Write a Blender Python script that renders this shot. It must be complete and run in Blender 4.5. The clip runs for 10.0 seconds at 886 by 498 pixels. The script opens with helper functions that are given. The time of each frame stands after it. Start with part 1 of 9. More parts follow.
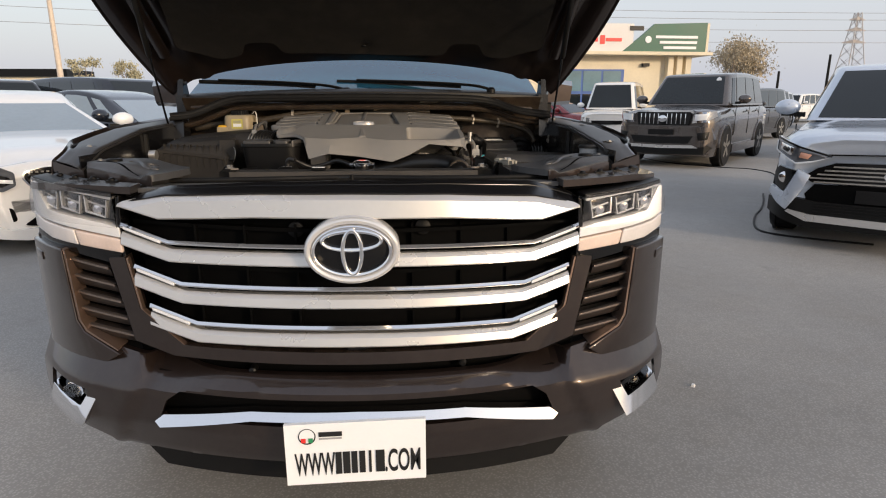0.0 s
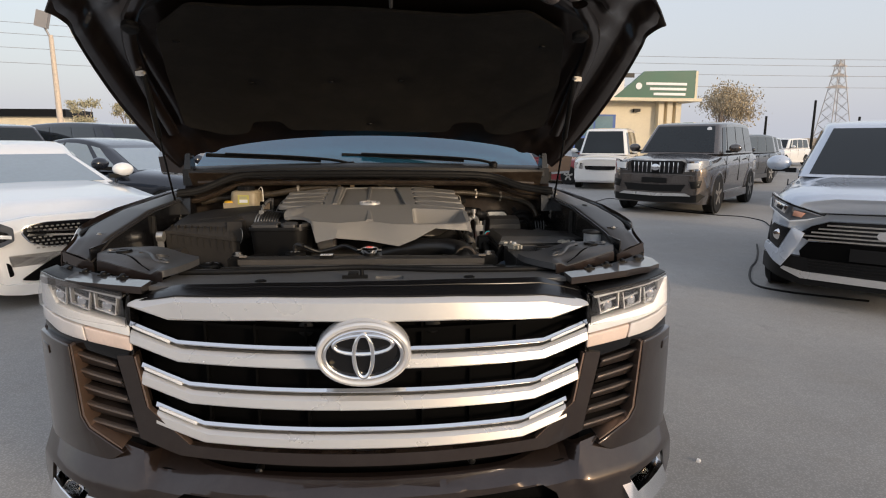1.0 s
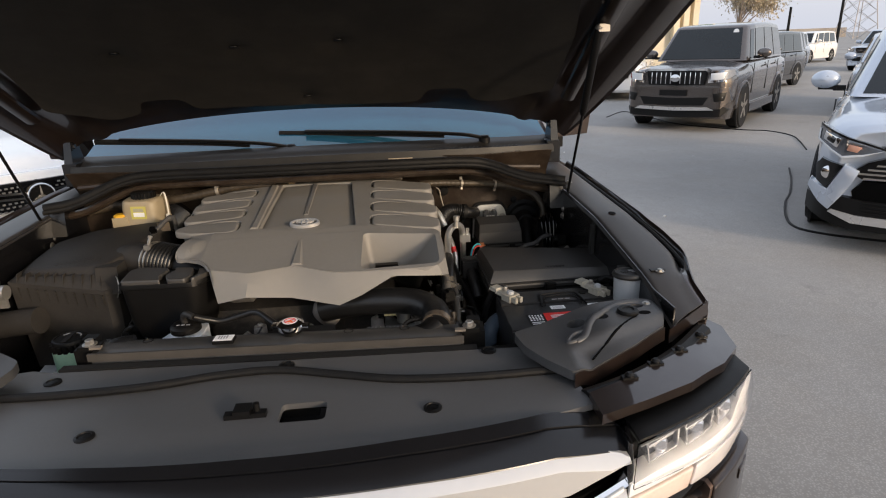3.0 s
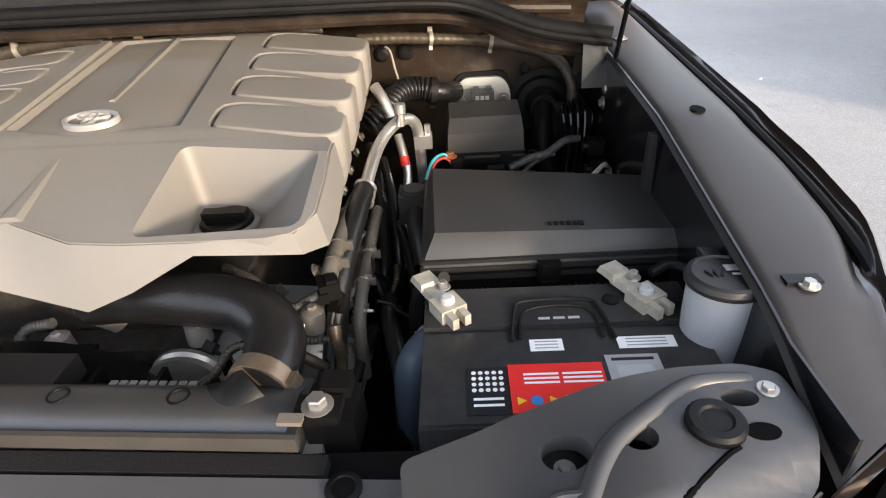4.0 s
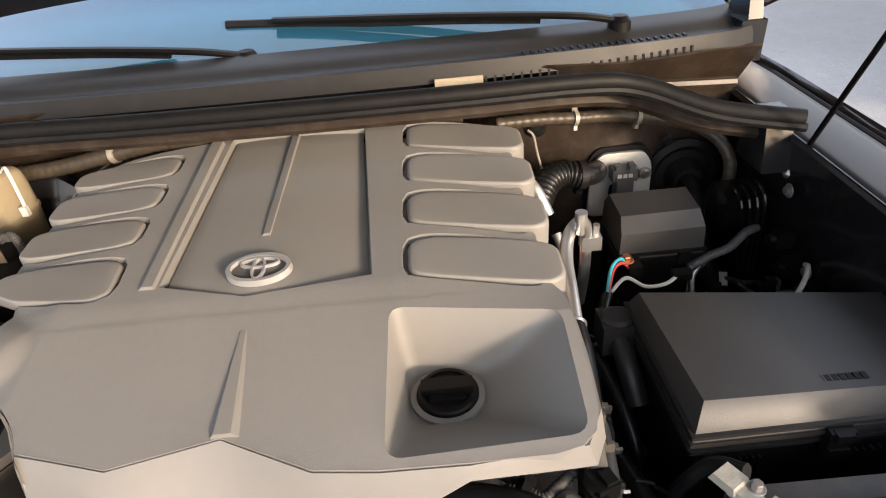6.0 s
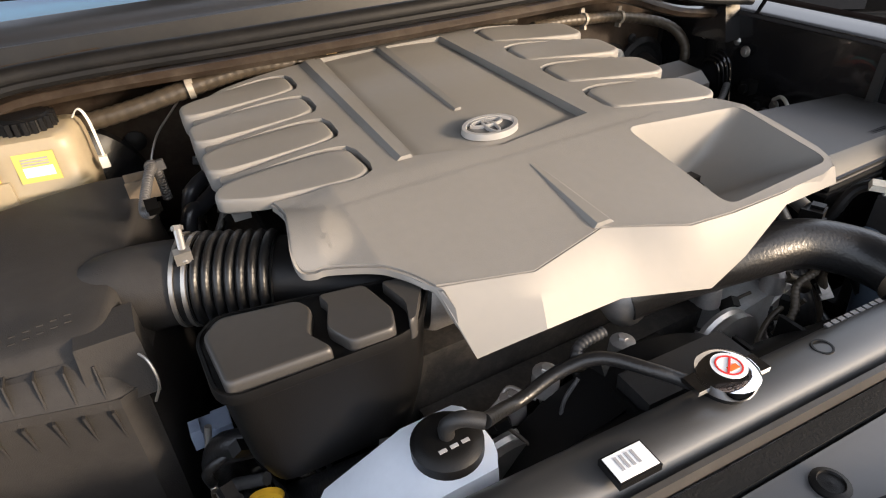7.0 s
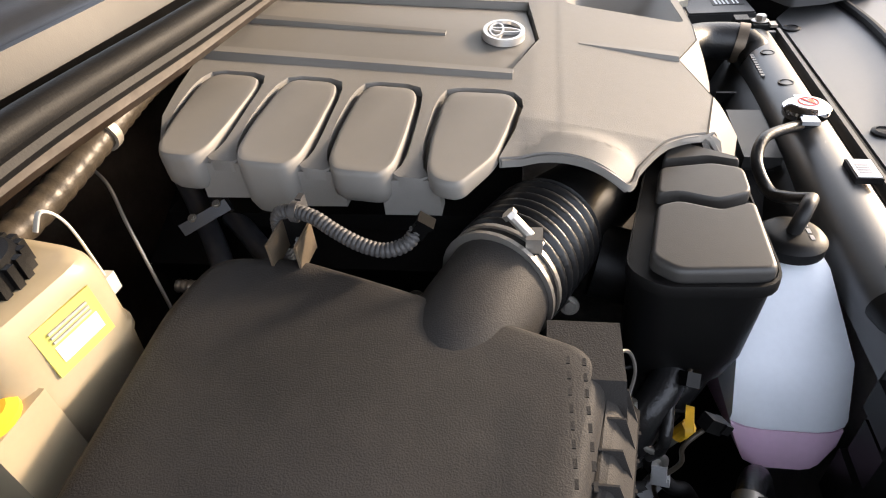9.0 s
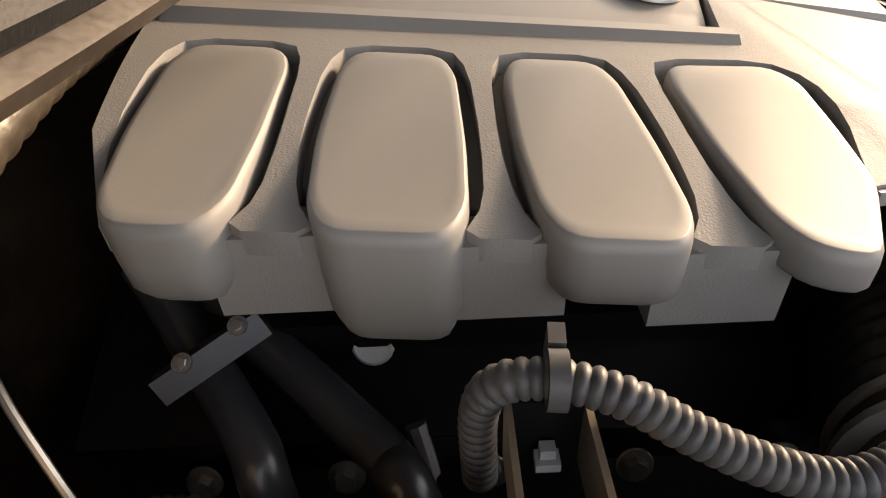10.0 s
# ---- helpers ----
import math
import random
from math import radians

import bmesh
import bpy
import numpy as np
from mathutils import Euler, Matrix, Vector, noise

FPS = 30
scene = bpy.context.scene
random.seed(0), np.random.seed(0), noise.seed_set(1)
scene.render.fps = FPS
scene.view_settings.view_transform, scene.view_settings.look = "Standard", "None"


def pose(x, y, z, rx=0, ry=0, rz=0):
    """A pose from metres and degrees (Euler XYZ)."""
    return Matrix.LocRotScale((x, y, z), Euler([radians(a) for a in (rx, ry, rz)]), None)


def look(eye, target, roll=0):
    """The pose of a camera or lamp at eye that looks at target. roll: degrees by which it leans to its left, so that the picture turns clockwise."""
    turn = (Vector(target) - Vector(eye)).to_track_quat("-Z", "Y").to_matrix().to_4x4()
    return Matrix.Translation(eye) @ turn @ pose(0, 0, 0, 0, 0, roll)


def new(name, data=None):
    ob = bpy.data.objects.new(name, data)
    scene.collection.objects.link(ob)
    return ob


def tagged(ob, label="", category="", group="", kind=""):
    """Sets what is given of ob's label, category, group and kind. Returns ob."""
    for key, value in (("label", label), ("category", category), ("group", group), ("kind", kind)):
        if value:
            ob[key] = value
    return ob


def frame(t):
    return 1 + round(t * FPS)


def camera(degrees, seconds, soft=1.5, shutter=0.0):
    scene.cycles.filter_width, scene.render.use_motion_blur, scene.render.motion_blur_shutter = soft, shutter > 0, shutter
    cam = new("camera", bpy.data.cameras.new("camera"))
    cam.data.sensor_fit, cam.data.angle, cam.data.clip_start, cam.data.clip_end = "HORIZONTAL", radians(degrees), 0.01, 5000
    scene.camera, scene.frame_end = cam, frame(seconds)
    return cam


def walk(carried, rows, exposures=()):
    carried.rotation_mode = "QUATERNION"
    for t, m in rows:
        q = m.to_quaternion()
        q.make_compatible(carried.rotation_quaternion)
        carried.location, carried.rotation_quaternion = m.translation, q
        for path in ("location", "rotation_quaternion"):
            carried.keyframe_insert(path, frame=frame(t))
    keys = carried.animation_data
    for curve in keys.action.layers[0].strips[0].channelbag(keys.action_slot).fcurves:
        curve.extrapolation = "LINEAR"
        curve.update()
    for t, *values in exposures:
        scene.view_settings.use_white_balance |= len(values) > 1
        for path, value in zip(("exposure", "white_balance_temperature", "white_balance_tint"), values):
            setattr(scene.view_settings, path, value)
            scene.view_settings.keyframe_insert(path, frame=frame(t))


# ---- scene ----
cam = camera(74.1, 10.0, soft=1.1)
PATH = [
    (0, (0.1, -1.52, 1.373), (0.276, 0.412, 0.888), -0.2),
    (0.5, (0.084, -1.503, 1.437), (0.274, 0.439, 0.996), -0.1),
    (1, (0.058, -1.491, 1.541), (0.257, 0.466, 1.183), 0.1),
    (1.5, (0.017, -1.492, 1.672), (0.213, 0.474, 1.366), -0.4),
    (2, (0.02, -1.384, 1.753), (0.193, 0.582, 1.434), -1.3),
    (2.5, (0.123, -1.097, 1.773), (0.292, 0.851, 1.351), -1.7),
    (2.7, (0.175, -0.958, 1.792), (0.352, 0.97, 1.29), -1.9),
    (3.8, (0.513, -0.015, 1.606), (0.508, 1.699, 0.577), -3.8),
    (4, (0.566, 0.109, 1.584), (0.496, 1.792, 0.505), -3.6),
    (4.5, (0.641, 0.343, 1.572), (0.408, 1.972, 0.434), -3.2),
    (5, (0.63, 0.439, 1.622), (0.331, 2.088, 0.532), -2.9),
    (5.2, (0.592, 0.453, 1.654), (0.31, 2.115, 0.578), -3.3),
    (6.3, (0.045, 0.284, 1.721), (0.266, 1.932, 0.609), -4.3),
    (6.5, (-0.106, 0.271, 1.686), (0.309, 1.906, 0.611), -3.0),
    (7, (-0.419, 0.309, 1.606), (0.327, 1.804, 0.506), -3.9),
    (7.5, (-0.682, 0.315, 1.56), (0.349, 1.629, 0.46), -5.8),
    (8, (-0.848, 0.425, 1.534), (0.425, 1.48, 0.409), -7.2),
    (8.5, (-0.898, 0.667, 1.575), (0.558, 1.356, 0.388), -6.8),
    (9, (-0.825, 0.919, 1.568), (0.711, 1.242, 0.329), -6.0),
    (9.5, (-0.641, 1.104, 1.492), (0.905, 1.169, 0.225), -2.3),
    (10, (-0.548, 1.156, 1.428), (1.041, 1.188, 0.214), -3.5),
]
EXPOSURES = ((0.0, 0.14, 6150, 10), (2.5, 0.0, 6150, 10), (4.0, 1.65, 6000, 10), (5.0, 1.75, 6050, 12), (6.5, 1.45, 6050, 12), (7.5, 1.9, 6000, 10), (8.5, 2.0, 6000, 10), (9.0, 2.03, 6100, 12), (9.5, 2.03, 6400, 14), (10.0, 1.9, 6650, 14))
walk(cam, [(t, look(eye, target, roll)) for t, eye, target, roll in PATH], EXPOSURES)

# ---------------------------------------------------------------- world and sun
SUN_FROM = Vector((0.61, -0.75, 0.235)).normalized()
world = bpy.data.worlds.new("hazy_sky")
scene.world = world
world.use_nodes = True
wn, wl = world.node_tree.nodes, world.node_tree.links
sky = wn.new("ShaderNodeTexSky")
sky.sky_type = "NISHITA"
sky.sun_disc = False
sky.sun_elevation = math.asin(SUN_FROM.z)
sky.sun_rotation = math.atan2(SUN_FROM.x, SUN_FROM.y)
sky.dust_density, sky.air_density, sky.ozone_density = 5.0, 1.5, 1.5
haze = wn.new("ShaderNodeMix")
haze.data_type = "RGBA"
haze.inputs["Factor"].default_value = 0.4
haze.inputs["B"].default_value = (10.9, 10.9, 11.7, 1)
wl.new(sky.outputs["Color"], haze.inputs["A"])
wl.new(haze.outputs["Result"], wn["Background"].inputs["Color"])
wn["Background"].inputs["Strength"].default_value = 0.12
sun = new("sun", bpy.data.lights.new("sun", "SUN"))
sun.data.energy, sun.data.angle, sun.data.color = 1.95, radians(7.0), (1.0, 0.78, 0.56)
sun.matrix_world = look(SUN_FROM * 60, (0, 0, 0))

# ---------------------------------------------------------------- materials
def mat(name, col, rough=0.5, metal=0.0, var=0.15, scale=9.0, bump=0.0, bscale=400.0, coat=0.0, grime=0.0, spec=0.5,
        flake=0.0, trans=0.0, rvar=0.12, ior=1.45, sub=0.0):
    """A worn surface: colour that drifts at two scales, uneven gloss, fine relief and some dust."""
    m = bpy.data.materials.new(name)
    m.use_nodes = True
    n, l = m.node_tree.nodes, m.node_tree.links
    p = n["Principled BSDF"]
    tc = n.new("ShaderNodeTexCoord")
    big = n.new("ShaderNodeTexNoise")
    big.inputs["Scale"].default_value, big.inputs["Detail"].default_value = scale, 5
    l.new(tc.outputs["Object"], big.inputs["Vector"])
    fine = n.new("ShaderNodeTexNoise")
    fine.inputs["Scale"].default_value, fine.inputs["Detail"].default_value = scale * 14, 3
    l.new(tc.outputs["Object"], fine.inputs["Vector"])
    both = n.new("ShaderNodeMath")
    both.operation = "MULTIPLY_ADD"
    l.new(fine.outputs["Fac"], both.inputs[0])
    both.inputs[1].default_value = 0.4
    l.new(big.outputs["Fac"], both.inputs[2])
    ramp = n.new("ShaderNodeMapRange")
    ramp.inputs["From Min"].default_value, ramp.inputs["From Max"].default_value = 0.4, 1.0
    l.new(both.outputs[0], ramp.inputs["Value"])
    mix = n.new("ShaderNodeMix")
    mix.data_type = "RGBA"
    mix.inputs["A"].default_value = (*[c * (1 - var) for c in col], 1)
    mix.inputs["B"].default_value = (*[min(1, c * (1 + var)) for c in col], 1)
    l.new(ramp.outputs["Result"], mix.inputs["Factor"])
    out = mix.outputs["Result"]
    if grime:
        dust = n.new("ShaderNodeTexNoise")
        dust.inputs["Scale"].default_value, dust.inputs["Detail"].default_value = scale * 2.7, 8
        dust.inputs["Roughness"].default_value = 0.7
        l.new(tc.outputs["Object"], dust.inputs["Vector"])
        dr = n.new("ShaderNodeMapRange")
        dr.inputs["From Min"].default_value, dr.inputs["From Max"].default_value = 0.45, 0.75
        dr.inputs["To Max"].default_value = grime
        l.new(dust.outputs["Fac"], dr.inputs["Value"])
        dm = n.new("ShaderNodeMix")
        dm.data_type = "RGBA"
        dm.inputs["B"].default_value = (0.30, 0.26, 0.21, 1)
        l.new(dr.outputs["Result"], dm.inputs["Factor"])
        l.new(out, dm.inputs["A"])
        out = dm.outputs["Result"]
    l.new(out, p.inputs["Base Color"])
    rr = n.new("ShaderNodeMapRange")
    rr.inputs["To Min"].default_value, rr.inputs["To Max"].default_value = max(0.02, rough * (1 - rvar)), min(1, rough * (1 + rvar))
    l.new(big.outputs["Fac"], rr.inputs["Value"])
    l.new(rr.outputs["Result"], p.inputs["Roughness"])
    p.inputs["Metallic"].default_value = metal
    p.inputs["Specular IOR Level"].default_value = spec
    p.inputs["IOR"].default_value = ior
    p.inputs["Coat Weight"].default_value = coat
    p.inputs["Coat Roughness"].default_value = 0.04
    p.inputs["Transmission Weight"].default_value = trans
    if sub:
        p.inputs["Subsurface Weight"].default_value = sub
        p.inputs["Subsurface Radius"].default_value = (0.02, 0.02, 0.02)
    if bump or flake:
        b = n.new("ShaderNodeBump")
        b.inputs["Strength"].default_value, b.inputs["Distance"].default_value = bump or flake, 0.001
        g = n.new("ShaderNodeTexNoise")
        g.inputs["Scale"].default_value, g.inputs["Detail"].default_value = bscale, 2
        l.new(tc.outputs["Object"], g.inputs["Vector"])
        l.new(g.outputs["Fac"], b.inputs["Height"])
        l.new(b.outputs["Normal"], p.inputs["Normal"])
    return m


PAINT = mat("bronze_grey_paint", (0.036, 0.0245, 0.0205), 0.30, 0.65, 0.1, 3, coat=1.0, grime=0.05, flake=0.05, bscale=2500)
UNDER = mat("satin_black_paint", (0.006, 0.0062, 0.0075), 0.26, 0.0, 0.2, 5, grime=0.015, spec=0.5, coat=0.3)
SATIN = mat("satin_silver_paint", (0.58, 0.57, 0.56), 0.28, 0.55, 0.04, 5, grime=0.03)
CHROME = mat("chrome", (0.83, 0.83, 0.84), 0.08, 1.0, 0.03, 6)
STEEL = mat("zinc_steel", (0.42, 0.40, 0.37), 0.36, 0.8, 0.15, 30, grime=0.25)
ALU = mat("cast_aluminium", (0.42, 0.40, 0.38), 0.5, 0.75, 0.2, 25, bump=0.25, bscale=300, grime=0.25)
PIPEALU = mat("aluminium_pipe", (0.70, 0.69, 0.67), 0.36, 0.85, 0.08, 20, grime=0.12)
GLOSSBLACK = mat("gloss_black_plastic", (0.0045, 0.0045, 0.005), 0.10, 0.0, 0.1, 5)
DULLBLACK = mat("dull_black_plastic", (0.0025, 0.0025, 0.0026), 0.7, 0.0, 0.2, 5, spec=0.06)
BLACK = mat("black_plastic", (0.0050, 0.0048, 0.0048), 0.44, 0.0, 0.2, 12, bump=0.2, bscale=900, grime=0.006, spec=0.28)
DARK = mat("textured_black_plastic", (0.0190, 0.0185, 0.0185), 0.44, 0.0, 0.2, 10, bump=0.3, bscale=800, grime=0.012, spec=0.5)
AIRBOX = mat("grained_black_plastic", (0.034, 0.032, 0.0305), 0.56, 0.0, 0.18, 8, bump=0.45, bscale=750, grime=0.025, spec=0.16)
COVERPANEL = mat("dark_grey_cover_plastic", (0.076, 0.0755, 0.0765), 0.52, 0.0, 0.1, 6, bump=0.10, bscale=800, grime=0.012, spec=1.0, ior=1.6)
ENGINE_GREY = mat("grey_engine_cover_plastic", (0.240, 0.229, 0.213), 0.54, 0.15, 0.04, 5, bump=0.05, bscale=1800, grime=0.02, spec=0.3)
ENGINE_GRAIN = mat("leather_grained_grey_plastic", (0.235, 0.226, 0.213), 0.60, 0.10, 0.06, 6, bump=0.30, bscale=800, grime=0.02, spec=0.22)
RUBBER = mat("black_rubber", (0.0075, 0.0075, 0.0078), 0.56, 0.0, 0.25, 15, bump=0.25, bscale=500, grime=0.02, spec=0.25)
HOSE = mat("ribbed_rubber_hose", (0.0095, 0.0095, 0.0100), 0.33, 0.0, 0.2, 15, bump=0.5, bscale=260, grime=0.015)
FOAM = mat("black_foam", (0.0035, 0.0035, 0.0035), 0.95, 0.0, 0.4, 30, bump=1.0, bscale=260)
LINER = mat("hood_liner_felt", (0.0085, 0.0066, 0.0044), 0.95, 0.0, 0.4, 3, bump=0.6, bscale=700, grime=0.04)
CONDUIT = mat("corrugated_conduit", (0.060, 0.059, 0.060), 0.5, 0.0, 0.2, 30, grime=0.08)
MILKY = mat("milky_plastic", (0.36, 0.30, 0.20), 0.40, 0.0, 0.06, 14, sub=0.25, grime=0.06)
COOLTANK = mat("translucent_tank_plastic", (0.80, 0.84, 0.90), 0.35, 0.0, 0.05, 10, sub=0.35)
PINK = mat("pink_coolant_behind_plastic", (0.70, 0.50, 0.66), 0.35, 0.0, 0.08, 10, sub=0.35)
GREENFLUID = mat("green_tinted_reservoir_plastic", (0.42, 0.66, 0.50), 0.3, 0.0, 0.08, 12, sub=0.3)
LABELYELLOW = mat("yellow_paper_label", (0.54, 0.49, 0.12), 0.55, 0.0, 0.05, 20)
LABELWHITE = mat("white_paper_label", (0.82, 0.83, 0.84), 0.5, 0.0, 0.03, 20)
LABELRED = mat("red_label", (0.72, 0.035, 0.03), 0.35, 0.0, 0.06, 20)
INK = mat("black_ink", (0.012, 0.012, 0.012), 0.5, 0.0, 0.1, 30)
GREYPRINT = mat("grey_print", (0.35, 0.35, 0.36), 0.5, 0.0, 0.1, 30)
YELLOW = mat("yellow_plastic", (0.80, 0.46, 0.03), 0.4, 0.0, 0.08, 20)
ORANGE = mat("orange_print", (0.75, 0.18, 0.03), 0.45, 0.0, 0.08, 20)
BLUEPRINT = mat("blue_print", (0.05, 0.2, 0.5), 0.45, 0.0, 0.08, 20)
GREENPRINT = mat("green_print", (0.03, 0.25, 0.10), 0.45, 0.0, 0.08, 20)
PALEGREY = mat("pale_grey_plastic", (0.42, 0.43, 0.44), 0.45, 0.0, 0.12, 30, grime=0.15)
LAMPWHITE = mat("white_light_guide", (0.78, 0.79, 0.80), 0.16, 0.0, 0.05, 20, coat=0.8)
CLOTHWIRE = mat("taped_loom", (0.060, 0.048, 0.034), 0.42, 0.1, 0.3, 40, bump=0.5, bscale=200)
CREAMWIRE = mat("pale_wire", (0.66, 0.64, 0.58), 0.45)
CYANWIRE = mat("cyan_wire", (0.05, 0.42, 0.50), 0.4)
REDWIRE = mat("red_wire", (0.6, 0.06, 0.04), 0.4)


def glass(name, col, rough=0.03, alpha=1.0):
    m = bpy.data.materials.new(name)
    m.use_nodes = True
    p = m.node_tree.nodes["Principled BSDF"]
    p.inputs["Base Color"].default_value = (*col, 1)
    p.inputs["Roughness"].default_value = rough
    p.inputs["Transmission Weight"].default_value = 1.0
    p.inputs["IOR"].default_value = 1.45
    return m


LENS = glass("clear_lamp_lens", (0.97, 0.97, 0.98), 0.02)
TINT = mat("tinted_window_glass", (0.012, 0.016, 0.020), 0.05, 0.0, 0.1, 2, coat=0.3, spec=0.9)
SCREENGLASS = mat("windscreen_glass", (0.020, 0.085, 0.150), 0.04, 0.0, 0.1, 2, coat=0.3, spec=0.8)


# ---------------------------------------------------------------- mesh helpers
def finish(name, bm, material, parent=None, label="", angle=32):
    bmesh.ops.recalc_face_normals(bm, faces=bm.faces)
    me = bpy.data.meshes.new(name)
    bm.to_mesh(me)
    bm.free()
    me.materials.append(material)
    for f in me.polygons:
        f.use_smooth = True
    me.set_sharp_from_angle(angle=radians(angle))
    ob = new(name, me)
    if parent:
        ob.parent = parent
    if label:
        ob["label"] = label
    return ob


def part(name, bm, material, parent, label="", angle=32):
    return finish(name, bm, material, parent, label, angle)


def thing(name, label, category, group="", kind="", at=(0, 0, 0)):
    ob = new(name)
    ob.empty_display_size = 0.1
    ob.location = at
    return tagged(ob, label, category, group, kind)


def alone(name, bm, material, label, category, group="", kind="", angle=32):
    return tagged(finish(name, bm, material, None, "", angle), label, category, group, kind)


def bevel(bm, w, seg=2, angle=25):
    if w <= 0:
        return bm
    es = [e for e in bm.edges if len(e.link_faces) == 2 and e.calc_face_angle(0) > radians(angle)]
    if es:
        bmesh.ops.bevel(bm, geom=es, offset=w, segments=seg, affect="EDGES", profile=0.5, clamp_overlap=True)
    return bm


def join(*bms):
    out = bmesh.new()
    for b in bms:
        me = bpy.data.meshes.new("tmp")
        b.to_mesh(me)
        b.free()
        out.from_mesh(me)
        bpy.data.meshes.remove(me)
    return out


def moved(bm, m):
    bm.transform(m)
    return bm


def box(c, s, bev=0.003, seg=2, top=(1, 1), shift=(0, 0)):
    """A box of size s about c whose top is scaled by top and shifted."""
    bm = bmesh.new()
    x, y, z = s[0] / 2, s[1] / 2, s[2] / 2
    low = [bm.verts.new((sx * x, sy * y, -z)) for sx, sy in ((-1, -1), (1, -1), (1, 1), (-1, 1))]
    up = [bm.verts.new((sx * x * top[0] + shift[0], sy * y * top[1] + shift[1], z)) for sx, sy in ((-1, -1), (1, -1), (1, 1), (-1, 1))]
    bm.faces.new(low[::-1]), bm.faces.new(up)
    for i in range(4):
        bm.faces.new((low[i], low[(i + 1) % 4], up[(i + 1) % 4], up[i]))
    bevel(bm, bev, seg)
    bm.transform(Matrix.Translation(c))
    return bm


def loft(loops, closed=True, caps=True):
    """A skin through loops of equal length."""
    bm = bmesh.new()
    rings = [[bm.verts.new(p) for p in lp] for lp in loops]
    n = len(rings[0])
    for a, b in zip(rings, rings[1:]):
        for i in range(n if closed else n - 1):
            j = (i + 1) % n
            bm.faces.new((a[i], a[j], b[j], b[i]))
    if caps and closed:
        if caps != "end":
            bm.faces.new(rings[0][::-1])
        bm.faces.new(rings[-1])
    return bm


def prism(poly, z0, z1, bev=0.003, seg=2, top=None):
    """An upright prism over a plan polygon; top: another polygon for its upper end."""
    up = top or poly
    bm = loft([[(x, y, z0) for x, y in poly], [(x, y, z1) for x, y in up]])
    return bevel(bm, bev, seg)


def spline(pts, n=8):
    """Points along a smooth line through pts."""
    P = [Vector(p) for p in pts]
    P = [2 * P[0] - P[1]] + P + [2 * P[-1] - P[-2]]
    out = []
    for i in range(1, len(P) - 2):
        a, b, c, d = P[i - 1:i + 3]
        for k in range(n):
            t = k / n
            out.append(0.5 * ((2 * b) + (c - a) * t + (2 * a - 5 * b + 4 * c - d) * t * t + (3 * b - a - 3 * c + d) * t ** 3))
    out.append(P[-2])
    return out


def tube(pts, r, n=10, sub=8, ribs=0.0, pitch=0.006, flat=1.0, smooth=True):
    """A hose along pts, r its radius (or one radius a point); ribs: depth of its corrugation."""
    path = spline(pts, sub) if smooth and len(pts) > 2 else [Vector(p) for p in pts]
    if ribs:
        d = [0.0]
        for a, b in zip(path, path[1:]):
            d.append(d[-1] + (b - a).length)
        steps = max(4, int(d[-1] / (pitch / 4)))
        fine, k = [], 0
        for s in range(steps + 1):
            want = d[-1] * s / steps
            while k < len(d) - 2 and d[k + 1] < want:
                k += 1
            f = (want - d[k]) / max(1e-9, d[k + 1] - d[k])
            fine.append(path[k].lerp(path[k + 1], f))
        path = fine
    m = len(path)
    rad = []
    for i in range(m):
        u = i / (m - 1)
        if isinstance(r, (int, float)):
            q = r
        else:
            v = u * (len(r) - 1)
            j = min(int(v), len(r) - 2)
            q = r[j] + (r[j + 1] - r[j]) * (v - j)
        if ribs:
            q += ribs * (0, 0.8, 1, 0.8)[i % 4] - ribs
        rad.append(q)
    loops = []
    up = Vector((0, 0, 1))
    t0 = (path[1] - path[0]).normalized()
    if abs(t0.dot(up)) > 0.95:
        up = Vector((1, 0, 0))
    side = t0.cross(up).normalized()
    for i, p in enumerate(path):
        t = (path[min(i + 1, m - 1)] - path[max(i - 1, 0)]).normalized()
        side = (side - t * side.dot(t)).normalized()
        up2 = side.cross(t)
        loops.append([p + rad[i] * (math.cos(2 * math.pi * k / n) * side + flat * math.sin(2 * math.pi * k / n) * up2) for k in range(n)])
    return loft(loops)


def lathe(profile, n=24, m=None):
    """A turned body: profile of (radius, height) along z."""
    bm = loft([[(max(r, 1e-5) * math.cos(2 * math.pi * k / n), max(r, 1e-5) * math.sin(2 * math.pi * k / n), z) for k in range(n)] for r, z in profile])
    if m is not None:
        bm.transform(m)
    return bm


def sheet(fn, nu, nv, thick=0.004):
    """A curved panel of some thickness: fn(u, v) for u, v in 0..1."""
    bm = bmesh.new()
    g = [[bm.verts.new(fn(i / nu, j / nv)) for j in range(nv + 1)] for i in range(nu + 1)]
    for i in range(nu):
        for j in range(nv):
            bm.faces.new((g[i][j], g[i + 1][j], g[i + 1][j + 1], g[i][j + 1]))
    if thick:
        bm.normal_update()
        bmesh.ops.solidify(bm, geom=bm.faces[:], thickness=thick)
    return bm


def inside(x, y, poly):
    """Whether a plan polygon holds a point."""
    odd = False
    for (x0, y0), (x1, y1) in zip(poly, poly[1:] + poly[:1]):
        if (y0 > y) != (y1 > y) and x < (x1 - x0) * (y - y0) / (y1 - y0) + x0:
            odd = not odd
    return odd


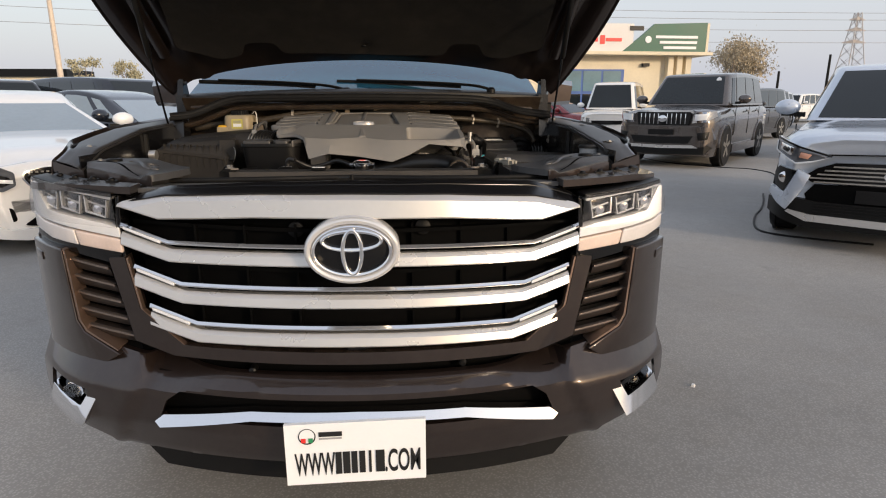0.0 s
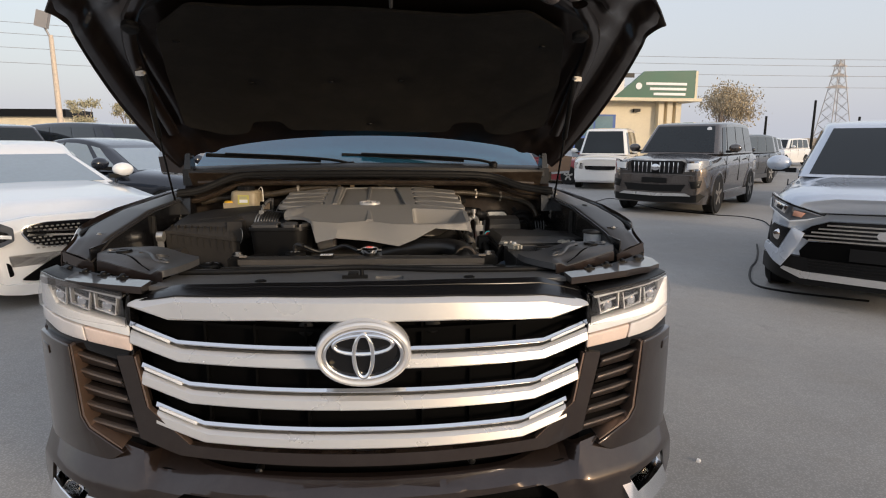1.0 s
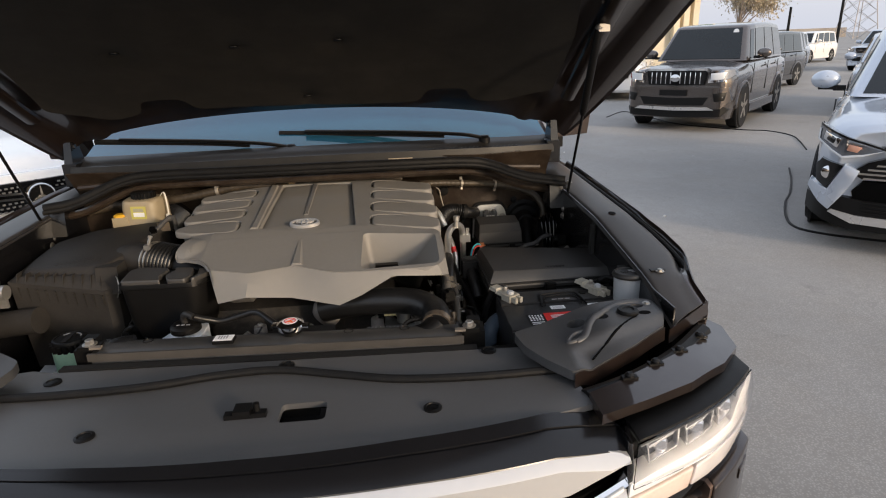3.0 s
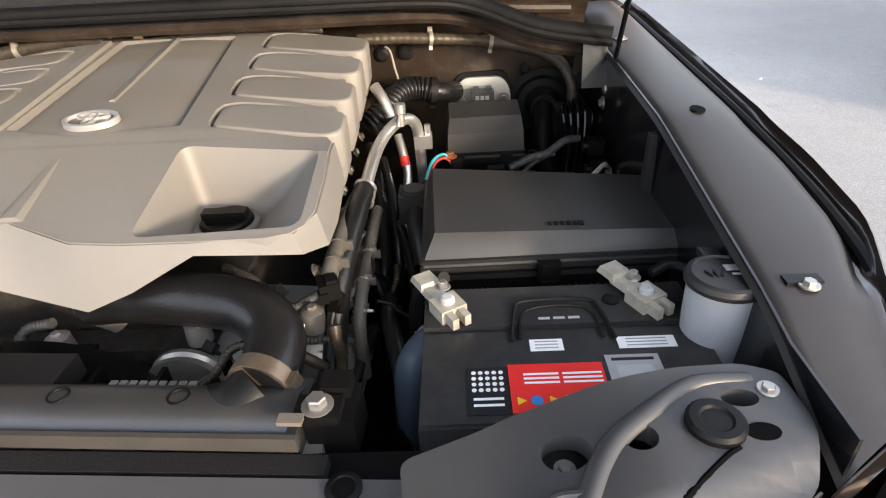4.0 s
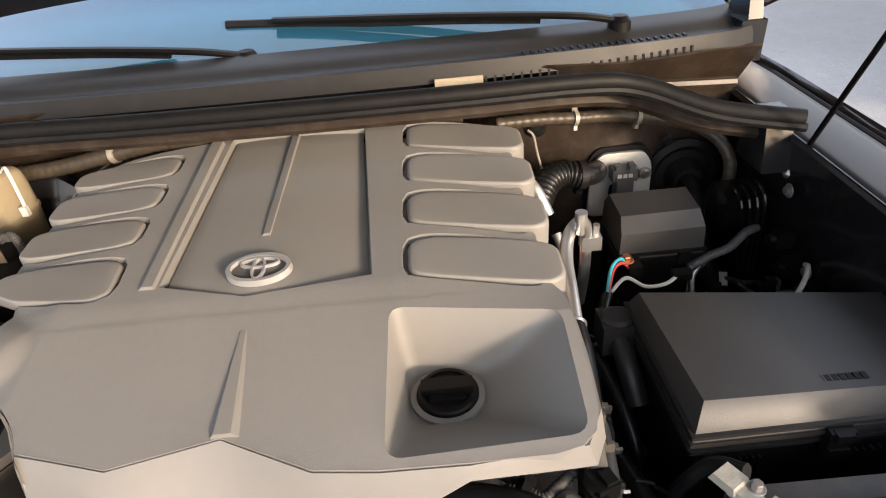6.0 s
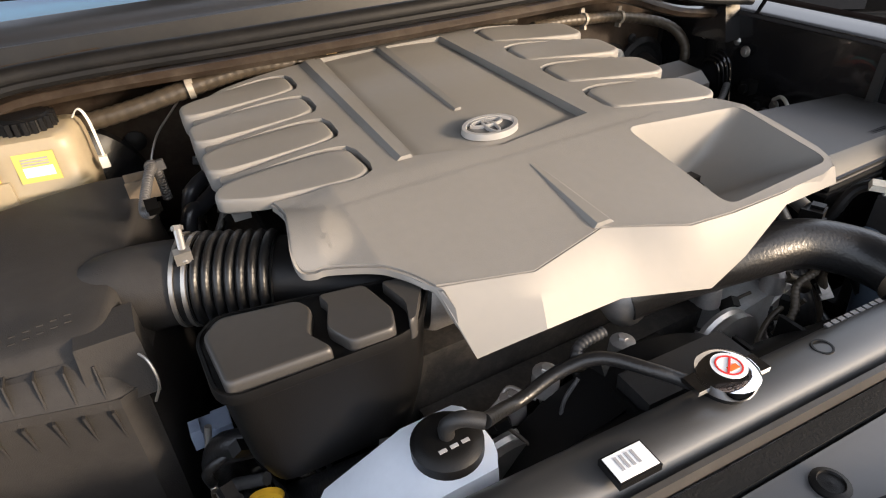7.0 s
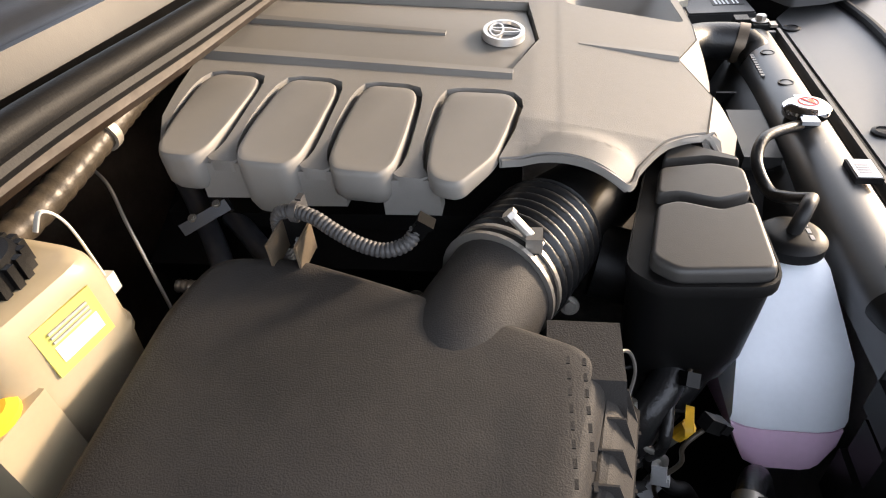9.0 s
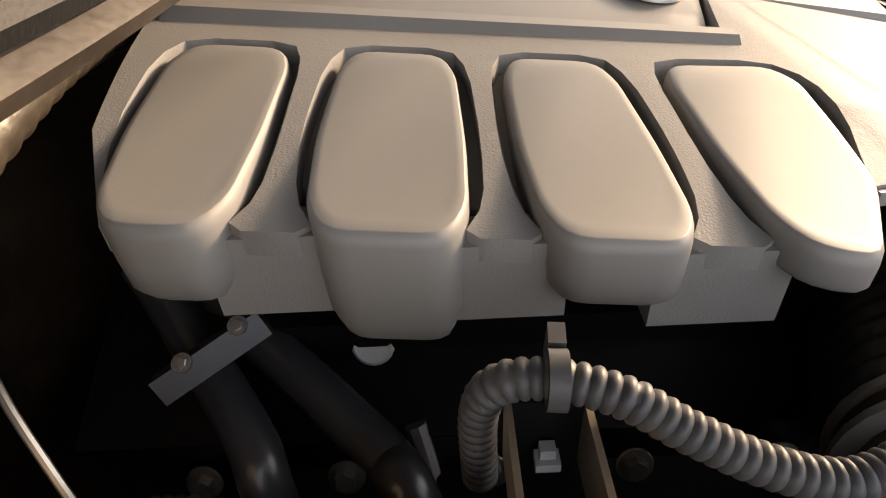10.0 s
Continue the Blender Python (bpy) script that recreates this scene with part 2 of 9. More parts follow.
def outlined(poly, holes=()):
    """A flat face over a plan polygon, with holes."""
    bm = bmesh.new()
    edges = []
    for lp in (poly, *holes):
        vs = [bm.verts.new((x, y, 0)) for x, y in lp]
        edges += [bm.edges.new((vs[i], vs[(i + 1) % len(vs)])) for i in range(len(vs))]
    bmesh.ops.triangle_fill(bm, edges=edges, use_beauty=True, use_dissolve=False)
    drop = []
    for f in bm.faces:
        c = f.calc_center_median()
        if not inside(c.x, c.y, poly) or any(inside(c.x, c.y, h) for h in holes):
            drop.append(f)
    bmesh.ops.delete(bm, geom=drop, context="FACES_ONLY")
    return bm


def plate(poly, thick, shape=None, holes=(), bev=0.002, seg=2, cuts=()):
    """A panel over a plan polygon, thick downwards; shape(x, y) gives its height; cuts: (axis, positions) where it bends."""
    bm = outlined(poly, holes)
    for axis, places in cuts:
        for c in places:
            no = (1, 0, 0) if axis == 0 else (0, 1, 0)
            co = (c, 0, 0) if axis == 0 else (0, c, 0)
            bmesh.ops.bisect_plane(bm, geom=bm.verts[:] + bm.edges[:] + bm.faces[:], plane_co=co, plane_no=no)
    low = bmesh.ops.extrude_face_region(bm, geom=bm.faces[:])
    vs = [v for v in low["geom"] if isinstance(v, bmesh.types.BMVert)]
    bmesh.ops.translate(bm, verts=vs, vec=(0, 0, -thick))
    bmesh.ops.recalc_face_normals(bm, faces=bm.faces)
    if bev:
        bevel(bm, bev, seg, 60)
    if shape:
        for v in bm.verts:
            v.co.z += shape(v.co.x, v.co.y)
    return bm


def rounded(poly, r, n=4):
    """A polygon with its corners rounded."""
    out, m = [], len(poly)
    for i in range(m):
        a, b, c = Vector(poly[i - 1]), Vector(poly[i]), Vector(poly[(i + 1) % m])
        d = min(r, (a - b).length * 0.45, (c - b).length * 0.45)
        p, q = b + (a - b).normalized() * d, b + (c - b).normalized() * d
        for k in range(n + 1):
            t = k / n
            out.append(tuple((1 - t) ** 2 * p + 2 * t * (1 - t) * b + t * t * q))
    return out


def ring_pts(c, rx, ry, n=24):
    return [(c[0] + rx * math.cos(2 * math.pi * k / n), c[1] + ry * math.sin(2 * math.pi * k / n)) for k in range(n)]


def bolt(c, r=0.007, h=0.006, washer=True, axis=None):
    """A hexagon bolt head on its washer."""
    head = loft([[(r * s * math.cos(k * math.pi / 3), r * s * math.sin(k * math.pi / 3), z) for k in range(6)] for s, z in ((1, 0.001), (1, h * 0.85), (0.85, h))])
    if washer:
        head = join(head, lathe([(r * 1.6, 0), (r * 1.6, 0.0012), (r * 1.5, 0.0018), (0, 0.0018)], 16))
    m = Matrix.Translation(c)
    if axis is not None:
        m = m @ Vector((0, 0, 1)).rotation_difference(Vector(axis)).to_matrix().to_4x4()
    head.transform(m)
    return head


def along(a, b):
    """The pose whose z axis runs from a towards b."""
    a, b = Vector(a), Vector(b)
    return Matrix.Translation(a) @ Vector((0, 0, 1)).rotation_difference((b - a).normalized()).to_matrix().to_4x4()


def clip_band(c, d, r, w=0.012, t=0.0022, n=20):
    """A hose clamp of band width w about the axis d at c."""
    bm = lathe([(r, -w / 2), (r + t, -w / 2), (r + t, w / 2), (r, w / 2)], n)
    bm2 = box((r + t + 0.003, 0, 0), (0.008, 0.014, w * 0.9), 0.001)
    both = join(bm, bm2)
    both.transform(along(c, Vector(c) + Vector(d)))
    return both

# ---------------------------------------------------------------- ground
def ground_material():
    m = mat("dusty_asphalt", (0.335, 0.325, 0.310), 0.78, 0.0, 0.14, 0.55, bump=0.6, bscale=160, grime=0.25)
    n, l = m.node_tree.nodes, m.node_tree.links
    p = n["Principled BSDF"]
    old = p.inputs["Base Color"].links[0].from_socket
    tc = next(x for x in n if x.type == "TEX_COORD")
    spots = n.new("ShaderNodeTexNoise")
    spots.inputs["Scale"].default_value, spots.inputs["Detail"].default_value, spots.inputs["Roughness"].default_value = 2.2, 9, 0.72
    l.new(tc.outputs["Object"], spots.inputs["Vector"])
    r = n.new("ShaderNodeMapRange")
    r.inputs["From Min"].default_value, r.inputs["From Max"].default_value, r.inputs["To Max"].default_value = 0.60, 0.72, 0.55
    l.new(spots.outputs["Fac"], r.inputs["Value"])
    oil = n.new("ShaderNodeMix")
    oil.data_type = "RGBA"
    oil.inputs["B"].default_value = (0.17, 0.165, 0.16, 1)
    l.new(r.outputs["Result"], oil.inputs["Factor"])
    l.new(old, oil.inputs["A"])
    grit = n.new("ShaderNodeTexVoronoi")
    grit.inputs["Scale"].default_value = 95.0
    l.new(tc.outputs["Object"], grit.inputs["Vector"])
    gr = n.new("ShaderNodeMapRange")
    gr.inputs["From Min"].default_value, gr.inputs["From Max"].default_value = 0.05, 0.55
    gr.inputs["To Min"].default_value, gr.inputs["To Max"].default_value = 1.18, 0.80
    l.new(grit.outputs["Distance"], gr.inputs["Value"])
    wide = n.new("ShaderNodeTexNoise")
    wide.inputs["Scale"].default_value, wide.inputs["Detail"].default_value = 0.22, 6
    l.new(tc.outputs["Object"], wide.inputs["Vector"])
    wr = n.new("ShaderNodeMapRange")
    wr.inputs["From Min"].default_value, wr.inputs["From Max"].default_value = 0.35, 0.65
    wr.inputs["To Min"].default_value, wr.inputs["To Max"].default_value = 0.82, 1.15
    l.new(wide.outputs["Fac"], wr.inputs["Value"])
    times = n.new("ShaderNodeMath")
    times.operation = "MULTIPLY"
    l.new(gr.outputs["Result"], times.inputs[0])
    l.new(wr.outputs["Result"], times.inputs[1])
    scaled = n.new("ShaderNodeVectorMath")
    scaled.operation = "SCALE"
    l.new(oil.outputs["Result"], scaled.inputs[0])
    l.new(times.outputs[0], scaled.inputs["Scale"])
    l.new(scaled.outputs["Vector"], p.inputs["Base Color"])
    return m


GROUND = ground_material()
bm = bmesh.new()
edge = [-2500, -300, -60, -20, -8, 0, 8, 20, 60, 300, 2500]
rows = [[bm.verts.new((x, y, 0)) for x in edge] for y in edge]
for i in range(len(edge) - 1):
    for j in range(len(edge) - 1):
        bm.faces.new((rows[i][j], rows[i][j + 1], rows[i + 1][j + 1], rows[i + 1][j]))
alone("ground", bm, GROUND, "dusty grey asphalt of the car yard with dark stains", "ground", kind="structure")

# ---------------------------------------------------------------- the large suv
suv = thing("suv", "bronze-grey large SUV with its bonnet open, parked on asphalt", "car")


def nose(x):
    """How far the front's plan curve falls back at x."""
    return 0.29 * x * x + 1.5 * max(0.0, abs(x) - 0.80) ** 2


def face(poly, off, thick, bev=0.004, seg=2, holes=(), rake=0.0, bow=None, step=0.04):
    """A curved panel of the front: poly in (x, z), off its stand-off from the plan curve."""
    xs = [p[0] for p in poly]
    cuts = [k * step for k in range(-52, 53) if min(xs) + 0.004 < k * step < max(xs) - 0.004]
    zs = [p[1] for p in poly]
    mid = 0.5 * (min(zs) + max(zs))
    up = [0.30 + 0.012 * k for k in range(32)] if bow else []
    bm = plate(poly, thick, None, holes, bev, seg, ((0, cuts), (1, up)))
    for v in bm.verts:
        x, z, d = v.co
        v.co = (x, nose(x) - 0.030 * x + off - d + rake * (z - mid) + (bow(x, z) if bow else 0.0), z - 0.016 * x)
    return bm


def mirror(poly):
    return [(-x, z) for x, z in reversed(poly)]


def both(poly):
    """A right half outline, from the centre line's top round to its bottom, made whole."""
    return poly + [(-x, z) for x, z in reversed(poly) if abs(x) > 1e-6]


GR = [(0.0, 1.105), (0.56, 1.105), (0.655, 1.085), (0.632, 0.93), (0.598, 0.79), (0.485, 0.69), (0.0, 0.69)]
part("grille_backing", face(both(GR), 0.095, 0.02, 0), DULLBLACK, suv)
for z, w in ((1.032, 0.63), (0.916, 0.60), (0.804, 0.57), (0.706, 0.47)):
    part("grille_slat", face(both([(0, z + 0.005), (w, z + 0.012), (w, z + 0.002), (0, z - 0.006)]), 0.062, 0.03, 0.002, 1), DULLBLACK, suv)
for x in (-0.44, -0.30, -0.16, 0.16, 0.30, 0.44):
    part("grille_upright", box((x, nose(x) + 0.080, 0.88), (0.006, 0.02, 0.34), 0.002, 1), DULLBLACK, suv)


def level(rows, x):
    """The height at |x| on a line through the rows (x, z)."""
    a = abs(x)
    for (x0, z0), (x1, z1) in zip(rows, rows[1:]):
        if a <= x1:
            return z0 + (z1 - z0) * (a - x0) / (x1 - x0)
    return rows[-1][1]


def grille_loft(tops, bots, w, off, facet, depth, lean):
    """A bar across the grille: upright face with rounded lower edge, sloping facet on top."""
    knees = sorted({k for k, z in tops + bots if k < w} | {0.06 * k for k in range(int(w / 0.06) + 1)} | {w, w - 0.004})
    loops = []
    for x in [-k for k in knees[:0:-1]] + knees:
        t, b = level(tops, x), level(bots, x)
        c = max(b + 0.35 * (t - b), t - facet)
        y0 = nose(x) - 0.030 * x + off
        prof = [(depth, b + 0.002), (0.008, b), (0.003, b + 0.0012), (0.0, b + 0.005), (lean * (c - b - 0.003) - 0.0005, c - 0.002), (lean * (c - b) + 0.002, c + 0.001), (lean * (c - b) + 1.25 * (t - c), t), (depth, t - 0.002)]
        loops.append([(x, y0 + dy, z - 0.016 * x) for dy, z in prof])
    return loft(loops)


BAR_TOP = [(0, 1.149), (0.25, 1.146), (0.505, 1.133), (0.625, 1.105), (0.640, 1.098)]
part("grille_bar", grille_loft(BAR_TOP, [(0, 1.079), (0.258, 1.077), (0.522, 1.062), (0.640, 1.090)], 0.640, -0.010, 0.019, 0.05, 0.18), SATIN, suv, "satin silver top bar", angle=28)
for dz, w in ((-0.009, 0.004), (-0.126, -0.022), (-0.238, -0.056)):
    part("grille_bar", grille_loft([(0, 0.993 + dz), (0.492 + w, 0.988 + dz), (0.505 + w, 0.991 + dz), (0.640 + w, 1.026 + dz)], [(0, 0.956 + dz), (0.500 + w, 0.953 + dz), (0.640 + w, 0.990 + dz)], 0.640 + w, -0.006, 0.008, 0.045, 0.25), SATIN, suv, "satin silver bar", angle=28)
    part("chrome_strip", grille_loft([(0, 1.015 + dz), (0.500 + w, 1.012 + dz), (0.640 + w, 1.052 + dz)], [(0, 1.004 + dz), (0.500 + w, 1.001 + dz), (0.640 + w, 1.038 + dz)], 0.640 + w, 0.000, 0.006, 0.03, 0.4), CHROME, suv, "thin chrome strip", angle=28)
    for s in (1, -1):
        strip = [(s * (0.520 + w), 1.012 + dz), (s * (0.630 + w), 1.044 + dz), (s * (0.630 + w), 1.036 + dz), (s * (0.520 + w), 1.003 + dz)]
        part("daytime_lamp", face(strip if s > 0 else strip[::-1], -0.003, 0.008, 0.002), LAMPWHITE, suv, "thin lamp strip at the bar's end")
part("grille_surround", face([(0.0, 0.704), (0.49, 0.704), (0.612, 0.80), (0.640, 0.948), (0.692, 0.940), (0.690, 0.925), (0.655, 0.77), (0.640, 0.70), (0.52, 0.668), (0.0, 0.668)]
                             + [(-x, z) for x, z in ((0.52, 0.668), (0.640, 0.70), (0.655, 0.77), (0.690, 0.925), (0.692, 0.940), (0.640, 0.948), (0.612, 0.80), (0.49, 0.704))],
                             -0.004, 0.05, 0.007, 3), PAINT, suv)
# lighter copy of the body paint, for highlights drawn along bevelled edges
LITBRONZE = mat("lit_edge_bronze", (0.34, 0.235, 0.18), 0.32, 0.8, 0.1, 10, coat=0.6)
for s in (1, -1):
    line = [(s * x, z) for x, z in ((0.604, 0.796), (0.632, 0.944), (0.638, 0.944), (0.610, 0.794), (0.488, 0.699), (0.0, 0.699), (0.0, 0.704), (0.486, 0.704))]
    part("bevel_highlight", face(line[::-1] if s > 0 else line, -0.002, 0.02, 0.001, 1), LITBRONZE, suv, "thin bronze highlight painted along the edge")
    post = [(s * x, z) for x, z in ((0.640, 1.120), (0.652, 1.112), (0.660, 1.05), (0.655, 0.945), (0.642, 0.940), (0.645, 1.03), (0.642, 1.085))]
    part("grille_post", face(post if s > 0 else post[::-1], 0.010, 0.05, 0.004, 3), GLOSSBLACK, suv, "gloss black edge beside the headlamp")
part("lower_grille", face(both([(0, 0.668), (0.52, 0.668), (0.66, 0.71), (0.66, 0.60), (0, 0.58)]), 0.07, 0.02, 0.003), DULLBLACK, suv)
for x in (-0.30, 0.30):
    part("parking_sensor", lathe([(0.011, 0), (0.011, 0.03), (0.006, 0.034), (0, 0.034)], 16, along((x, nose(x) + 0.055, 0.635), (x, -1, 0.635))), BLACK, suv)
part("front_camera", box((0.0, 0.035, 0.722), (0.05, 0.05, 0.032), 0.006, 3), GLOSSBLACK, suv)
for x in (-0.16, 0.19):
    part("horn", lathe([(0.02, 0), (0.022, 0.02), (0.010, 0.024), (0, 0.024)], 20, along((x, 0.110, 1.034), (x, 0, 1.034))), BLACK, suv)

# the emblem: an oval ring with a black field and two plain ovals
def oval_ring(cx, cz, rx, rz, w, y0, y1, n=48):
    a = [[(cx + (rx - o) * math.cos(2 * math.pi * k / n), y, cz + (rz - o) * math.sin(2 * math.pi * k / n)) for k in range(n)]
         for o, y in ((0, y1), (0, y0 + 0.6 * w), (0.08 * w, y0 + 0.30 * w), (0.22 * w, y0 + 0.10 * w), (0.42 * w, y0), (0.62 * w, y0 + 0.03 * w), (0.82 * w, y0 + 0.16 * w), (0.95 * w, y0 + 0.40 * w), (w, y1))]
    return loft(a + [a[0]], caps=False)


emblem = part("emblem", oval_ring(0, 1.002, 0.124, 0.089, 0.020, -0.045, 0.02), mat("bright_silver_plating", (0.70, 0.69, 0.68), 0.20, 0.45, 0.03, 8, coat=0.5), suv, "oval emblem with a pale ring")
part("emblem_field", lathe([(0.108, 0), (0.108, 0.02), (0.095, 0.028), (0, 0.031)], 48, Matrix.Translation((0, -0.004, 1.002)) @ Matrix.Rotation(radians(90), 4, "X") @ Matrix.Diagonal((1, 0.66, 1, 1))), GLOSSBLACK, emblem)
part("emblem_oval", oval_ring(0, 1.002, 0.1045, 0.0695, 0.011, -0.047, 0.0), CHROME, emblem)
part("emblem_oval", oval_ring(0, 1.000, 0.031, 0.064, 0.014, -0.050, 0.0), CHROME, emblem)
part("emblem_oval", oval_ring(0, 1.030, 0.082, 0.031, 0.013, -0.049, 0.0), CHROME, emblem)

VENTSLAT = mat("satin_brown_black_slat", (0.045, 0.036, 0.032), 0.34, 0.35, 0.15, 8, spec=0.6)
SLATGLINT = mat("bronze_slat_highlight", (0.20, 0.165, 0.145), 0.34, 0.6, 0.15, 10)
PEACHLENS = mat("pale_amber_lens", (0.70, 0.56, 0.48), 0.14, 0.0, 0.12, 9, coat=0.8)
PALELENS = mat("whitish_lens", (0.66, 0.62, 0.60), 0.14, 0.0, 0.08, 9, coat=0.8)
LAMPTRIM = mat("bright_lamp_trim", (0.66, 0.66, 0.66), 0.20, 0.7, 0.1, 20, coat=0.4)
DARKLENS = mat("dark_lens", (0.012, 0.012, 0.015), 0.06, 0.2, coat=1.0)
for s in (1, -1):
    side = (lambda q: q) if s > 0 else mirror
    # headlamp
    lamp = part("headlamp", face(side([(0.658, 1.122), (0.80, 1.135), (0.955, 1.145), (0.995, 1.08), (0.995, 1.0), (0.90, 0.975), (0.648, 0.955)]), 0.060, 0.02, 0.003), mat("dark_lamp_bezel", (0.008, 0.008, 0.009), 0.25, 0.2, 0.2, 30), suv, "headlamp with three lens boxes")
    part("lamp_edge", face(side([(0.658, 1.126), (0.955, 1.150), (0.958, 1.138), (0.66, 1.114)]), -0.002, 0.08, 0.002), BLACK, lamp)
    part("light_guide", face(side([(0.650, 1.028), (0.70, 1.038), (0.90, 1.058), (0.952, 1.128), (0.975, 1.128), (0.985, 1.040), (0.93, 1.026), (0.648, 1.000)]), 0.004, 0.05, 0.005, 3), LAMPWHITE, lamp, "white light guide")
    part("turn_signal", face(side([(0.647, 0.996), (0.80, 1.009), (0.79, 0.966), (0.645, 0.957)]), 0.000, 0.05, 0.005, 3), PEACHLENS, lamp, "pale amber lower lens")
    part("lower_lens", face(side([(0.804, 1.0095), (0.93, 1.020), (0.990, 1.034), (0.990, 0.992), (0.90, 0.972), (0.794, 0.9665)]), 0.000, 0.05, 0.005, 3), PALELENS, lamp, "whitish lower lens")
    part("upper_trim", face(side([(0.660, 1.121), (0.80, 1.135), (0.953, 1.146), (0.940, 1.128), (0.80, 1.120), (0.664, 1.106)]), 0.004, 0.05, 0.003, 2), LAMPTRIM, lamp, "pale metallic strip above the lenses")
    for x0, x1 in ((0.682, 0.760), (0.770, 0.846), (0.856, 0.930)):
        f = lambda x: 0.06 * (x - 0.69)
        top0, top1, low0, low1 = 1.104 + f(x0), 1.106 + f(x1), 1.050 + f(x0), 1.058 + f(x1)
        part("lens", face(side([(x0 + 0.006, top0), (x1 - 0.004, top1), (x1 - 0.006, low1 + 0.004), (x0 + 0.012, low0 + 0.004)]), 0.030, 0.02, 0.003), DARKLENS, lamp)
        part("lens_frame", face(side([(x0, top0), (x0 + 0.004, top0), (x0 + 0.013, low0 + 0.005), (x1 - 0.006, low1 + 0.005), (x1 - 0.005, top1), (x1, top1), (x1, low1), (x0 + 0.010, low0)]), 0.016, 0.03, 0.002, 2), LAMPTRIM, lamp, "bright frame round a lens")
        part("lens_shelf", face(side([(x0 + 0.010, low0 + 0.034), (x1 - 0.010, low1 + 0.034), (x1 - 0.010, low1 + 0.028), (x0 + 0.012, low0 + 0.028)]), 0.022, 0.02, 0.001, 1), LAMPTRIM, lamp)
        mx = 0.5 * (x0 + x1)
        part("projector", lathe([(0.016, 0), (0.016, 0.010), (0.011, 0.016), (0, 0.018)], 18, along((s * mx, nose(mx) - 0.030 * s * mx + 0.038, 1.072 + f(mx) - 0.016 * s * mx), (s * mx, -1, 1.05))), CHROME, lamp)
    g = part("lens_cover", face(side([(0.652, 1.124), (0.80, 1.137), (0.957, 1.148), (0.997, 1.08), (0.997, 1.035), (0.650, 1.030)]), -0.010, 0.004, 0.0015), LENS, lamp)
    g.visible_shadow = False
    # air curtain vent with its slats
    vent = part("side_vent", face(side([(0.690, 0.925), (0.935, 0.955), (0.900, 0.540), (0.590, 0.540), (0.600, 0.66)]), 0.080, 0.02, 0.002), BLACK, suv)
    for i in range(5):
        zo, zi, xo, xi = 0.918 - 0.050 * i, 0.903 - 0.049 * i, 0.846 - 0.006 * i, 0.706 - 0.014 * i
        slat = part("vent_slat", face(side([(xi, zi), (xo, zo), (xo, zo - 0.030), (xi, zi - 0.028)]), 0.020, 0.05, 0.006, 2, rake=-0.5), VENTSLAT, vent)
        # added pale strip paints the light caught by the slat's top edge
        part("slat_highlight", face(side([(xi, zi + 0.004), (xo, zo + 0.004), (xo, zo - 0.002), (xi, zi - 0.002)]), 0.006, 0.02, 0.001, 2), SLATGLINT, slat, "thin highlight strip along the slat's upper edge")
    # strip of the lighter bronze draws the sunlit edge of the vent
    part("vent_trim", face(side([(0.840, 0.950), (0.848, 0.953), (0.828, 0.738), (0.806, 0.706), (0.70, 0.662), (0.70, 0.667), (0.800, 0.712), (0.820, 0.742)]), -0.016, 0.07, 0.001), LITBRONZE, vent, "thin bronze highlight painted along the edge")
    part("vent_trim", face(side([(0.645, 0.960), (0.99, 0.985), (0.99, 0.945), (0.93, 0.955), (0.700, 0.925), (0.672, 0.93)]), 0.006, 0.05, 0.004), GLOSSBLACK, vent)
    # outer corner
    part("corner_panel", face(side([(0.849, 0.952), (1.0, 0.958), (1.0, 0.60), (0.77, 0.60), (0.69, 0.654), (0.808, 0.706), (0.830, 0.738)]), -0.022, 0.06, 0.006, 3), PAINT, suv)
    part("reflector", face(side([(0.948, 0.925), (0.985, 0.930), (0.983, 0.905), (0.946, 0.900)]), -0.026, 0.01, 0.003), PAINT, suv)
    # fog lamp corner
    fog = part("fog_lamp", face(side([(0.77, 0.56), (0.985, 0.585), (0.995, 0.44), (0.80, 0.42)]), 0.03, 0.02, 0.002), GLOSSBLACK, suv)
    part("fog_trim", face(side([(0.752, 0.560), (0.790, 0.555), (0.828, 0.492), (0.960, 0.514), (0.975, 0.464), (0.815, 0.440)]), -0.078, 0.06, 0.006, 3, rake=0.45), CHROME, fog, "chrome angle trim")
    part("fog_lens", lathe([(0.028, 0), (0.028, 0.02), (0.02, 0.026), (0, 0.028)], 20, along((s * 0.885, nose(0.885) + 0.0, 0.515), (s * 0.885, -1, 0.515))), LENS, fog)

BUMP = [(0.0, 0.632), (0.45, 0.632), (0.58, 0.640), (0.64, 0.658), (0.70, 0.664), (0.80, 0.660), (0.93, 0.645), (1.01, 0.635), (1.02, 0.50), (0.985, 0.440), (0.90, 0.424), (0.80, 0.402), (0.755, 0.386), (0.705, 0.332), (0.60, 0.338), (0.46, 0.345), (0.0, 0.348)]
FOGHOLE = [(0.798, 0.545), (0.955, 0.566), (0.982, 0.470), (0.832, 0.450)]


def soft_step(t):
    t = max(0.0, min(1.0, t))
    return t * t * (3 - 2 * t)


